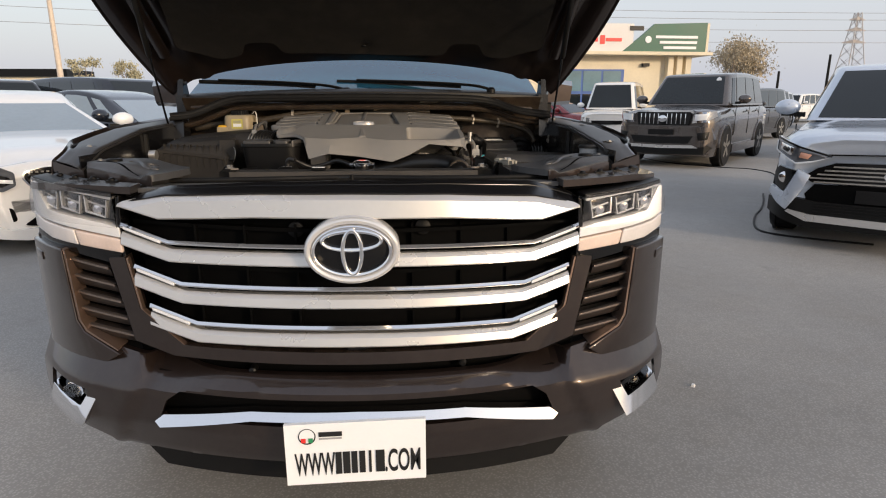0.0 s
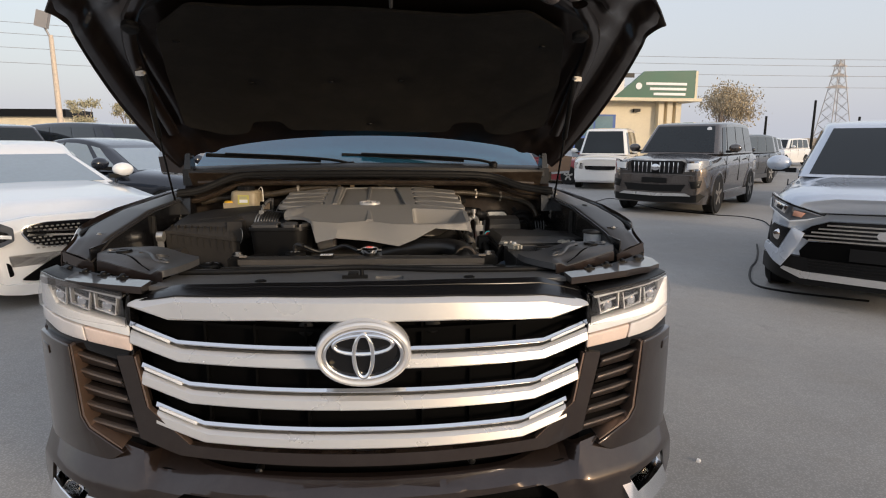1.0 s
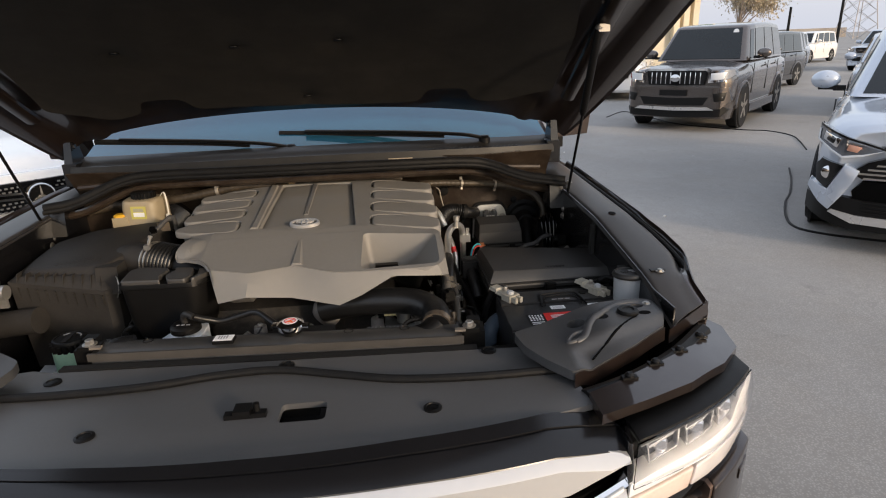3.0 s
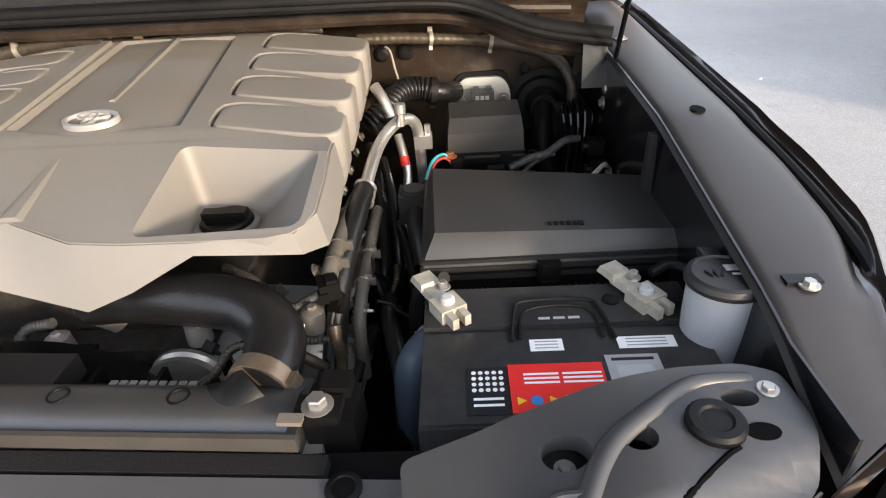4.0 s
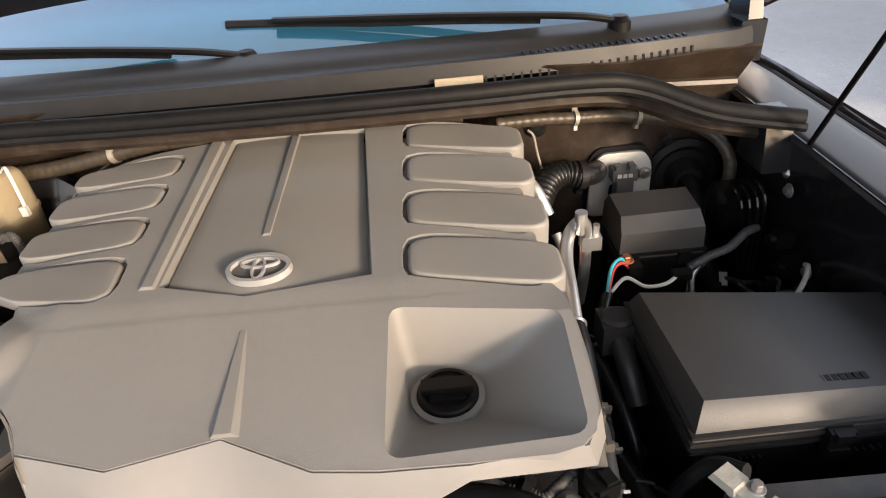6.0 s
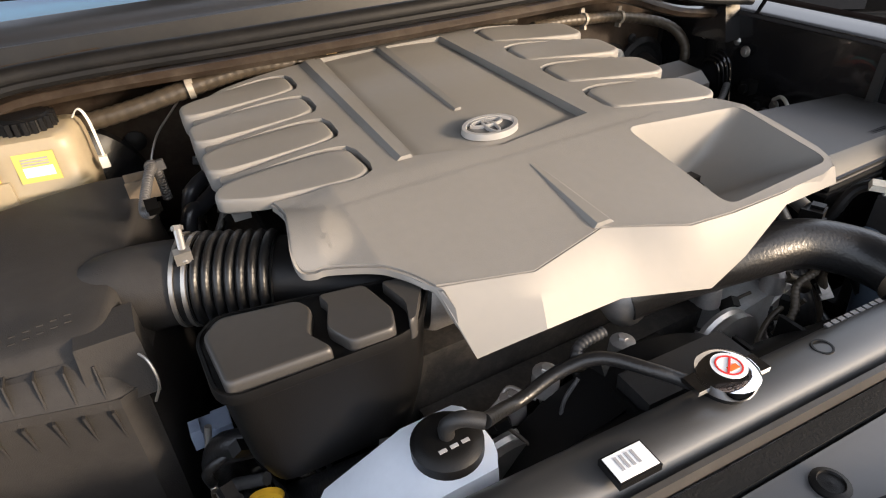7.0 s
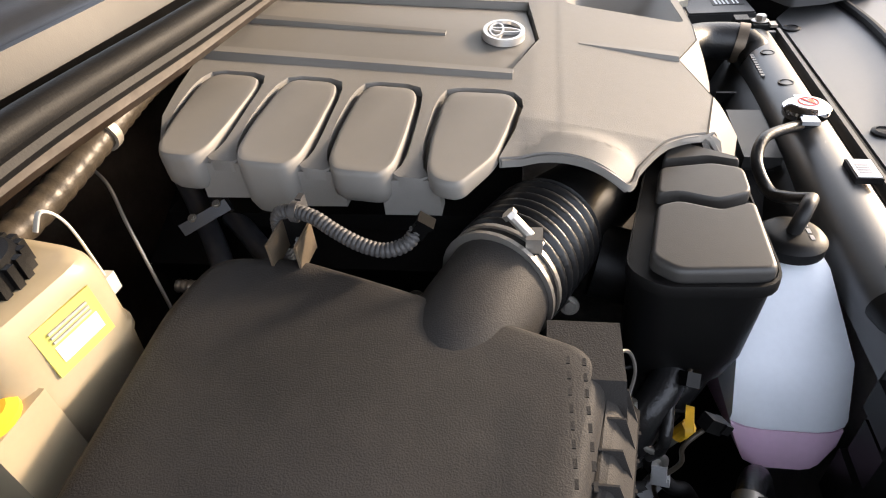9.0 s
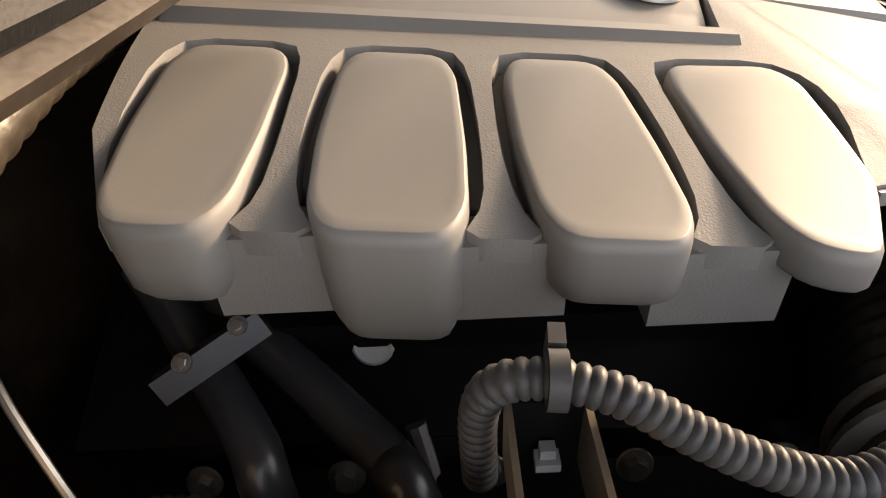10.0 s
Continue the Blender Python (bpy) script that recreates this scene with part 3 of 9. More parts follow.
def bumper_bow(x, z):
    """Ledge under the grille, upright middle, chin that falls back, prouder corners."""
    a = abs(x)
    crease = 0.585 + 0.50 * max(0.0, 0.60 - z)
    out = soft_step((a - crease) / 0.05)
    ledge = 1.9 * max(0.0, z - (0.604 - 0.03 * soft_step((a - 0.35) / 0.25))) * (1 - 0.75 * out)
    chin = 0.30 * max(0.0, 0.47 - z) + 2.6 * max(0.0, 0.375 - z) ** 1.3
    roll = 0.9 * max(0.0, 0.47 - z) ** 1.4 + 0.35 * max(0.0, z - 0.56) * out
    return ledge + chin * (1 - out) + out * (roll - 0.018)


part("bumper", face(both(BUMP), -0.05, 0.022, 0.008, 4, bow=bumper_bow, step=0.02, holes=(
    [(-0.500, 0.582), (0.500, 0.582), (0.545, 0.548), (0.578, 0.474), (0.40, 0.500), (-0.40, 0.500), (-0.578, 0.474), (-0.545, 0.548)],
    FOGHOLE, mirror(FOGHOLE))), PAINT, suv, angle=24)
part("lower_intake", face(both([(0, 0.62), (0.60, 0.61), (0.60, 0.46), (0, 0.48)]), 0.012, 0.02, 0.002), DULLBLACK, suv)
part("chrome_strip", face(both([(0, 0.540), (0.30, 0.535), (0.555, 0.507), (0.580, 0.489), (0.562, 0.477), (0.30, 0.513), (0, 0.518)]), -0.056, 0.035, 0.006, 4, rake=0.7), CHROME, suv, "lower chrome strip")
part("skid_panel", face(both([(0, 0.362), (0.46, 0.356), (0.66, 0.345), (0.60, 0.29), (0, 0.29)]), 0.02, 0.05, 0.01), BLACK, suv)

# front header, cover panel and its details
def header_z(x, y):
    return 1.150 - 0.07 * (y - 0.10) + 0.016 * max(0, 1 - abs(y - 0.075) / 0.06) - 0.03 * max(0, abs(x) - 0.55)


def front_line(off, x0, x1, n=24):
    return [(x0 + (x1 - x0) * k / n, nose(x0 + (x1 - x0) * k / n) + off) for k in range(n + 1)]


XC = [k * 0.05 for k in range(-19, 20)]
HEADER = mat("gloss_black_header", (0.008, 0.008, 0.009), 0.24, 0.0, 0.1, 5, spec=0.5)
HEADER_ROWS = ((0.010, -0.003), (0.020, 0.002), (0.046, 0.0125), (0.049, 0.0130), (0.050, 0.0085), (0.053, 0.0085), (0.054, 0.0135), (0.056, 0.0140), (0.078, 0.0200), (0.080, 0.0130))


def header(u, v):
    """The sloping header from the top bar back to the cover, with a seam across it."""
    x = 0.648 * (2 * u - 1)
    off, d = HEADER_ROWS[round(v * (len(HEADER_ROWS) - 1))]
    k = off / 0.08
    z = level(BAR_TOP, x) + d * (0.5 + 0.5 * min(1.0, (0.66 - abs(x)) / 0.1))
    return (x, nose(x) - 0.030 * x * (1 - k) + off, z - 0.016 * x * (1 - k))


part("grille_header", sheet(header, 44, len(HEADER_ROWS) - 1, 0.006), HEADER, suv, "dark header above the grille", angle=30)
COVER_OUT = front_line(0.076, -0.60, 0.60) + [(0.60, 0.385), (0.52, 0.440), (-0.50, 0.490), (-0.55, 0.508), (-0.60, 0.500)]
part("radiator_cover", plate(COVER_OUT, 0.012, header_z, holes=(rounded([(0.03, 0.205), (0.115, 0.205), (0.115, 0.27), (0.03, 0.27)], 0.012),), bev=0.003, cuts=((0, XC), (1, [0.12, 0.15, 0.2, 0.3, 0.4]))), COVERPANEL, suv, "dark grey plastic cover over the radiator support")
part("latch_pocket", join(box((0.0725, 0.2375, 1.105), (0.09, 0.07, 0.004), 0.001), box((0.0725, 0.276, 1.12), (0.10, 0.006, 0.03), 0.001), box((0.0725, 0.20, 1.12), (0.10, 0.006, 0.03), 0.001), box((0.112, 0.237, 1.118), (0.02, 0.05, 0.02), 0.003)), BLACK, suv)
part("hood_seal", tube([(-0.58, 0.372, 1.140), (-0.42, 0.365, 1.140), (-0.25, 0.372, 1.140), (-0.12, 0.398, 1.138), (0.0, 0.402, 1.138), (0.12, 0.365, 1.139), (0.25, 0.322, 1.142), (0.4, 0.306, 1.143), (0.53, 0.306, 1.143), (0.60, 0.31, 1.14)], 0.0085, 10, 8), RUBBER, suv, "rubber sealing strip")
for x, y in ((-0.473, 0.44), (0.011, 0.437), (0.451, 0.432), (-0.30, 0.21), (0.31, 0.21)):
    part("push_clip", lathe([(0.017, 0), (0.017, 0.003), (0.012, 0.005), (0.011, 0.003), (0.004, 0.003), (0.0, 0.004)], 20, Matrix.Translation((x, y, header_z(x, y)))), BLACK, suv)
part("hood_catch", join(box((-0.03, 0.236, 1.145), (0.075, 0.016, 0.010), 0.003), box((-0.035, 0.24, 1.152), (0.03, 0.03, 0.012), 0.004), lathe([(0.006, 0), (0.006, 0.02), (0, 0.022)], 12, Matrix.Translation((-0.01, 0.24, 1.145)))), BLACK, suv)
part("foam_strip", moved(box((0, 0, 0), (0.92, 0.022, 0.030), 0.006, 2), Matrix.Translation((-0.03, 0.483, 1.110)) @ Matrix.Rotation(radians(-2.8), 4, "Z")), FOAM, suv)

# corner shrouds beside the radiator cover, headlamp tops and gutters
SHROUD = mat("satin_grey_black_plastic", (0.047, 0.047, 0.049), 0.48, 0.0, 0.15, 8, bump=0.1, bscale=700, grime=0.02, spec=0.9)


RIDGE = [(0.622, 0.352), (0.640, 0.360), (0.652, 0.378), (0.666, 0.404), (0.685, 0.428), (0.717, 0.452), (0.753, 0.477), (0.778, 0.485), (0.814, 0.486)]


def shroud_z(x, y):
    a = abs(x)
    z = 1.172 + 0.024 * soft_step((a - 0.56) / 0.16) * soft_step((y - 0.24) / 0.14) - 0.20 * max(0, 0.25 - y) - 0.45 * max(0, a - 0.84)
    return z - 0.014 * soft_step((a - 0.60) / 0.03) * soft_step((0.335 + 0.35 * (a - 0.60) - y) / 0.03)


for s in (1, -1):
    inner = ((0.505, 0.425), (0.515, 0.36), (0.545, 0.30)) if s > 0 else ((0.535, 0.43), (0.545, 0.36), (0.560, 0.30))
    rear = ((0.842, 0.490), (0.81, 0.503), (0.751, 0.500), (0.68, 0.486), (0.60, 0.466), (0.54, 0.440)) if s > 0 else ((0.842, 0.500), (0.80, 0.525), (0.73, 0.536), (0.675, 0.535), (0.635, 0.518), (0.580, 0.490), (0.545, 0.465))
    out = [(s * x, y) for x, y in (*inner, (0.585, 0.245), (0.65, 0.285), (0.74, 0.328), (0.826, 0.384), (0.846, 0.440), *rear)]
    hole1, hole2, hole3 = ring_pts((s * 0.642, 0.420), 0.020, 0.018), ring_pts((s * 0.702, 0.425), 0.014, 0.013), ring_pts((s * 0.795, 0.462), 0.016, 0.010)
    if s < 0:
        out = out[::-1]
    shroud = part("headlamp_shroud", plate(rounded(out, 0.012), 0.02, shroud_z, holes=(hole1, hole2, hole3), bev=0.004, seg=3, cuts=((0, [s * (0.52 + 0.01 * k) for k in range(33)]), (1, [0.25 + 0.01 * k for k in range(32)]))), SHROUD, suv, "moulded black shroud with holes", angle=50)
    part("moulded_ridge", tube([(s * x, y, shroud_z(x, y) - 0.002) for x, y in RIDGE], (0.0085, 0.0095, 0.010, 0.0095, 0.008, 0.006), 14, 10, flat=0.75), SHROUD, shroud)
    part("moulded_loop", tube([(s * x, y, shroud_z(x, y)) for x, y in ((0.640, 0.360), (0.622, 0.352), (0.606, 0.352), (0.612, 0.366), (0.628, 0.380), (0.652, 0.380))], 0.005, 10, 8), SHROUD, shroud)
    part("shroud_seam", tube([(s * x, y, shroud_z(x, y) - 0.0015) for x, y in ((0.775, 0.412), (0.759, 0.402), (0.714, 0.366), (0.672, 0.331), (0.64, 0.300))], 0.003, 8, 8), DULLBLACK, shroud)
    part("shroud_slot", prism(ring_pts((s * 0.799, 0.426), 0.014, 0.009), shroud_z(0.799, 0.426) - 0.004, shroud_z(0.799, 0.426) + 0.0006, 0), DULLBLACK, shroud)
    EDGE = [(0.585, 0.245), (0.65, 0.285), (0.74, 0.328), (0.826, 0.384)]
    def lip(u, v, s=s):
        k = min(int(u * 3), 2)
        f = u * 3 - k
        x, y = (a + (b - a) * f for a, b in zip(EDGE[k], EDGE[k + 1]))
        return (s * x, y - 0.001 - 0.003 * v, shroud_z(x, y) - 0.003 - 0.030 * v)
    part("painted_lip", sheet(lip, 18, 2, 0.002), PAINT, shroud, "bronze painted lip")
    part("shroud_cap", lathe([(0.024, -0.004), (0.024, 0.005), (0.021, 0.008), (0.014, 0.008), (0.012, 0.006), (0, 0.006)], 24, Matrix.Translation((s * 0.764, 0.434, shroud_z(0.764, 0.434)))), BLACK, shroud)
    part("shroud_bolt", bolt((s * 0.822, 0.470, shroud_z(0.822, 0.470)), 0.006, 0.005), STEEL, shroud)
    part("shroud_well", prism(ring_pts((s * 0.642, 0.420), 0.021, 0.019, 16), 1.14, 1.165, 0), BLACK, shroud)
    part("shroud_bolt", bolt((s * 0.642, 0.418, 1.165), 0.006, 0.005), STEEL, shroud)
    lamp_top = [(s * x, y) for x, y in ((0.60, 0.130), (0.70, 0.165), (0.80, 0.205), (0.90, 0.268), (0.965, 0.335), (0.985, 0.43), (0.955, 0.485), (0.925, 0.42), (0.88, 0.355), (0.77, 0.285), (0.66, 0.225), (0.60, 0.20))]
    part("headlamp_top_panel", plate(lamp_top if s > 0 else lamp_top[::-1], 0.02, lambda x, y: 1.155 - 0.10 * max(0, abs(x) - 0.85) + 0.02 * (y - 0.2), bev=0.006, seg=3, cuts=((0, [s * (0.62 + 0.03 * k) for k in range(12)]),)), PAINT, suv)
    for k, (x, y) in enumerate(((0.69, 0.235), (0.76, 0.277), (0.83, 0.318), (0.90, 0.37), (0.945, 0.455))):
        part("panel_clip", join(lathe([(0.009, 0), (0.009, 0.004), (0.005, 0.008), (0, 0.008)], 12, Matrix.Translation((s * x, y, 1.160))), box((s * x, y, 1.157), (0.03, 0.014, 0.006), 0.002)), BLACK, suv)
    part("gap_filler", tube([(s * 0.60, 0.215, 1.13), (s * 0.70, 0.25, 1.135), (s * 0.82, 0.318, 1.14), (s * 0.93, 0.41, 1.145)], 0.020, 8, 6), BLACK, suv)

LEDGE = mat("satin_bay_paint", (0.052, 0.049, 0.048), 0.38, 0.35, 0.10, 5, bump=0.04, bscale=900, grime=0.02, spec=0.4)
# fenders: inner wall, ledge, gutter and outer skin as one pressed profile along the car
def ledge_z(y):
    if y > 0.92:
        return 1.277 + 0.02 * min(1, (y - 0.92) / 0.6)
    if y > 0.55:
        return 1.229 + (y - 0.55) / 0.37 * 0.048
    return 1.229 - (0.55 - y) * 0.33


def seam_x(y):
    return 0.938 + 0.047 * soft_step((y - 0.45) / 0.20) - 0.010 * soft_step((y - 0.75) / 0.15)


for s in (1, -1):
    def fender(u, v, s=s):
        y = 0.386 + 1.274 * v
        z = ledge_z(y)
        d = soft_step((y - 0.49) / 0.08)
        g = seam_x(y)
        prof = [(0.848, z - 0.012), (0.858, z - 0.002), (0.874, z), (g - 0.040, z + 0.002), (g - 0.017, z - 0.002 * d), (g - 0.007, z - 0.014 * d), (g, z - 0.020 * d), (g + 0.007, z - 0.018 * d),
                (g + 0.013, z - 0.004), (g + 0.019, z + 0.002), (g + 0.025, z - 0.004), (g + 0.033, z - 0.035), (g + 0.5 * (1.002 - g), z - 0.10), (0.996, z - 0.20), (0.998, z - 0.32)]
        i = min(int(u * 14), 13)
        f = u * 14 - i
        x = prof[i][0] + (prof[i + 1][0] - prof[i][0]) * f
        zz = prof[i][1] + (prof[i + 1][1] - prof[i][1]) * f
        shear = 0.6 * max(0.0, x - 0.838) * (1 - v) ** 4
        return (s * x, y + shear, zz + ledge_z(y + shear) - z)
    part("fender_ledge", sheet(lambda u, v: fender(u * 6 / 14, v), 12, 44, 0.003), LEDGE, suv, "dark unpolished ledge along the bay", angle=50)
    part("fender", sheet(lambda u, v: fender((6 + 8 * u) / 14, v), 16, 44, 0.003), PAINT, suv, angle=50)
    part("gutter_seal", tube([(s * seam_x(y), y, ledge_z(y) - 0.012) for y in (0.535, 0.6, 0.7, 0.8, 0.95, 1.2, 1.55)], 0.007, 8, 8), RUBBER, suv)
    part("fender_lip", sheet(lambda u, v, s=s: (s * (0.838 + 0.125 * u), 0.385 + 0.075 * u - 0.002 * v, ledge_z(0.386 + 0.075 * u) - 0.004 - 0.032 * v), 12, 2, 0.002), PAINT, suv)
    # flat black disc painted in for the dark of a hole in the ledge
    hole = lathe([(0.012, 0.0), (0.0118, 0.0005), (0.0, 0.0005)], 24, Matrix.Translation((s * 0.910, 0.930, ledge_z(0.930) + 0.002)) @ Matrix.Diagonal((0.85, 1.25, 1, 1)))
    part("ledge_hole", hole, DULLBLACK, suv)
    part("ledge_slot", join(box((s * 0.893, 0.575, ledge_z(0.575)), (0.035, 0.014, 0.006), 0.002)), BLACK, suv)
    part("ledge_bolt", bolt((s * 0.895, 0.566, ledge_z(0.566) + 0.002), 0.0065, 0.006), STEEL, suv)
    part("ledge_bolt", bolt((s * 0.89, 1.30, ledge_z(1.30) + 0.002), 0.008, 0.006), STEEL, suv)
    # inner wing wall with pressings
    def wing(u, v, s=s):
        y = 0.40 + 1.06 * v
        top = ledge_z(max(y, 0.52)) - 0.004
        z = 0.66 + (top - 0.66) * u
        x = 0.853 - 0.05 * (1 - u) ** 2 * (1 if 0.5 < y < 1.3 else 0.6) - 0.006 * math.sin(y * 31) * (1 - u) * u * 2
        return (s * x, y, z)
    part("inner_wing", sheet(wing, 14, 30, 0.003), UNDER, suv)
    for y, z in ((1.20, 1.20), (1.28, 1.14), (1.10, 1.10), (1.32, 1.22)):
        part("wing_bolt", bolt((s * 0.842, y, z), 0.008, 0.008, True, (-s, 0, 0)), STEEL, suv)
    part("wing_rib", box((s * 0.843, 0.905, 1.19), (0.016, 0.018, 0.13), 0.005, 2, (0.6, 0.8)), DARK, suv)
    # outer side panel with the wheel arch
    arch = [(0.96 + 0.46 * math.cos(a), 0.42 + 0.44 * math.sin(a)) for a in [math.pi * k / 16 for k in range(17)]]
    sidepoly = [(0.37, 0.43), (0.37, 0.98), (0.43, 1.06), (1.66, 1.06), (1.66, 0.40)] + [p for p in arch if 0.42 <= p[1]]
    sp = plate(sidepoly, 0.02, None, bev=0.006)
    sp.transform(Matrix(((0, 0, s, 0), (1, 0, 0, 0), (0, 1, 0, 0), (0, 0, 0, 1))))
    sp.transform(Matrix.Translation((s * 0.994, 0, 0)))
    part("side_panel", sp, PAINT, suv)
    wheel = part("wheel", lathe([(0.25, -0.12), (0.37, -0.125), (0.40, -0.10), (0.405, 0), (0.40, 0.10), (0.37, 0.125), (0.25, 0.12)], 40, Matrix.Translation((s * 0.84, 0.96, 0.405)) @ Matrix.Rotation(radians(90), 4, "Y")), RUBBER, suv)
    part("rim", lathe([(0.25, -0.05), (0.26, 0.11), (0.24, 0.10), (0.08, 0.07), (0.0, 0.075)], 30, Matrix.Translation((s * 0.84, 0.96, 0.405)) @ Matrix.Rotation(radians(s * 90), 4, "Y")), ALU, wheel)
    wheel = part("wheel", lathe([(0.25, -0.12), (0.37, -0.125), (0.40, -0.10), (0.405, 0), (0.40, 0.10), (0.37, 0.125), (0.25, 0.12)], 40, Matrix.Translation((s * 0.84, 3.81, 0.405)) @ Matrix.Rotation(radians(90), 4, "Y")), RUBBER, suv)
    part("rim", lathe([(0.25, -0.05), (0.26, 0.11), (0.24, 0.10), (0.08, 0.07), (0.0, 0.075)], 30, Matrix.Translation((s * 0.84, 3.81, 0.405)) @ Matrix.Rotation(radians(s * 90), 4, "Y")), ALU, wheel)
    # doors and rear side
    rear_arch = [(3.81 + 0.46 * math.cos(a), 0.42 + 0.44 * math.sin(a)) for a in [math.pi * k / 14 for k in range(15)]]
    dp = plate([(1.665, 0.36), (1.665, 1.285), (4.80, 1.285), (4.88, 0.9), (4.86, 0.42)] + rear_arch + [(3.30, 0.36)], 0.04, None, bev=0.01)
    dp.transform(Matrix(((0, 0, s, 0), (1, 0, 0, 0), (0, 1, 0, 0), (0, 0, 0, 1))))
    dp.transform(Matrix.Translation((s * 0.996, 0, 0)))
    part("body_side", dp, PAINT, suv)
    for y in (1.67, 2.62, 3.36):
        part("door_gap", box((s * 0.997, y, 0.85), (0.004, 0.008, 0.84), 0), BLACK, suv)
    for y in (2.45, 3.22):
        part("door_handle", box((s * 1.008, y, 1.14), (0.03, 0.16, 0.03), 0.008, 3), PAINT, suv)
    for y0, y1, t0, t1 in ((1.95, 2.72, 2.50, 2.74), (2.78, 3.62, 2.80, 3.60), (3.68, 4.60, 3.66, 4.42)):
        w = loft([[(s * 0.985, y0, 1.30), (s * 0.985, y1, 1.30), (s * 0.80, t1, 1.83), (s * 0.80, t0, 1.83)], [(s * 0.975, y0, 1.30), (s * 0.975, y1, 1.30), (s * 0.79, t1, 1.83), (s * 0.79, t0, 1.83)]])
        part("side_window", w, TINT, suv)
    part("roof_pillar", tube([(s * 0.945, 1.72, 1.30), (s * 0.86, 2.2, 1.62), (s * 0.78, 2.56, 1.86)], 0.035, 8, 6), PAINT, suv)
    for y, t in ((2.75, 2.77), (3.65, 3.63), (4.66, 4.48)):
        part("roof_pillar", tube([(s * 0.975, y, 1.28), (s * 0.79, t, 1.86)], 0.035, 8, smooth=False), PAINT, suv)
    part("roof_rail", tube([(s * 0.66, 2.7, 1.93), (s * 0.67, 3.0, 1.975), (s * 0.67, 4.0, 1.975), (s * 0.66, 4.3, 1.94)], 0.018, 8), BLACK, suv)
    mir = part("door_mirror", bevel(loft([[(s * 1.00, 1.85, 1.37), (s * 1.14, 1.86, 1.38), (s * 1.15, 1.86, 1.46), (s * 1.02, 1.85, 1.48)], [(s * 1.00, 1.96, 1.35), (s * 1.17, 1.97, 1.36), (s * 1.18, 1.97, 1.49), (s * 1.01, 1.96, 1.51)]]), 0.03, 4), PAINT, suv)
    part("mirror_arm", box((s * 0.99, 1.93, 1.345), (0.10, 0.08, 0.05), 0.01), BLACK, mir)
    part("mirror_glass", box((s * 1.09, 1.972, 1.43), (0.12, 0.006, 0.09), 0.002), CHROME, mir)

# roof, windscreen, tail
part("roof", sheet(lambda u, v: ((u - 0.5) * 1.60 * (1 - 0.03 * v), 2.52 + 2.05 * v, 1.925 - 0.09 * (2 * u - 1) ** 4 - 0.05 * (2 * v - 1) ** 4), 12, 14, 0.03), PAINT, suv)
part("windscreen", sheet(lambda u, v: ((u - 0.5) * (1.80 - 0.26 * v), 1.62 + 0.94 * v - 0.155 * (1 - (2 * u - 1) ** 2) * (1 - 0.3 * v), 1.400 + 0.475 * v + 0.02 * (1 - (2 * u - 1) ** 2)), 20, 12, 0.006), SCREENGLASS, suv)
part("tail", box((0, 4.86, 0.86), (1.92, 0.10, 0.86), 0.03, 3), PAINT, suv)
part("tail_window", box((0, 4.74, 1.56), (1.62, 0.04, 0.52), 0.02, 2, (0.94, 1), (0, -0.22)), TINT, suv)
part("underbody", box((0, 2.85, 0.45), (1.80, 3.9, 0.16), 0.03), BLACK, suv)
part("dashboard", box((0, 2.05, 1.22), (1.70, 0.5, 0.26), 0.05, 3), BLACK, suv)
for s in (-0.4, 0.4):
    part("car_seat", join(box((s, 3.0, 1.2), (0.5, 0.16, 0.75), 0.06, 3), box((s, 3.0, 1.62), (0.26, 0.1, 0.2), 0.04, 3)), BLACK, suv)

# firewall, cowl and bay floor
def wall(u, v):
    x = (u - 0.5) * 1.70
    z = 0.66 + 0.735 * v
    y = 1.47 - 0.055 * max(0, 1 - abs(x) / 0.42) * 0 + 0.02 * math.sin(x * 9) * (1 - v) - 0.08 * max(0, v - 0.86) / 0.14 - 0.03 * math.exp(-((abs(x) - 0.6) / 0.12) ** 2)
    return (x, y, z)


FIREWALL = mat("dusty_black_firewall", (0.032, 0.022, 0.015), 0.42, 0.1, 0.4, 9, bump=0.4, bscale=90, grime=0.14, coat=0.2)
part("firewall", sheet(wall, 40, 16, 0.004), FIREWALL, suv)
part("bay_floor", box((0, 0.95, 0.64), (1.7, 1.2, 0.03), 0.0), BLACK, suv)
part("front_support", box((0, 0.47, 0.88), (1.66, 0.03, 0.46), 0.004), BLACK, suv)


def cowl(u, v):
    x = (u - 0.5) * 1.78
    c = 1 - (2 * u - 1) ** 2
    y = 1.50 - 0.145 * c ** 0.7 + 0.13 * v
    z = 1.400 + 0.022 * c + 0.018 * v - 0.012 * math.exp(-((v - 0.35) / 0.18) ** 2) - (0.03 if v < 0.02 else 0)
    return (x, y, z)


COWL = mat("dusty_scuttle_plastic", (0.017, 0.016, 0.0148), 0.48, 0.0, 0.15, 6, bump=0.1, bscale=700, grime=0.03, spec=0.4)
part("cowl_panel", sheet(cowl, 40, 16, 0.006), COWL, suv, "dark plastic scuttle panel below the windscreen")
part("cowl_face", sheet(lambda u, v: (cowl(u, 0)[0], cowl(u, 0)[1] + 0.012 + 0.02 * (1 - v), 1.335 + 0.06 * v), 40, 4, 0.004), BLACK, suv)
for k in range(26):
    x = 0.33 + k * 0.0165
    u = x / 1.78 + 0.5
    p = cowl(u, 0)
    part("cowl_slot", box((x, p[1] + 0.010, 1.372), (0.004, 0.02, 0.040), 0), DARK, suv)
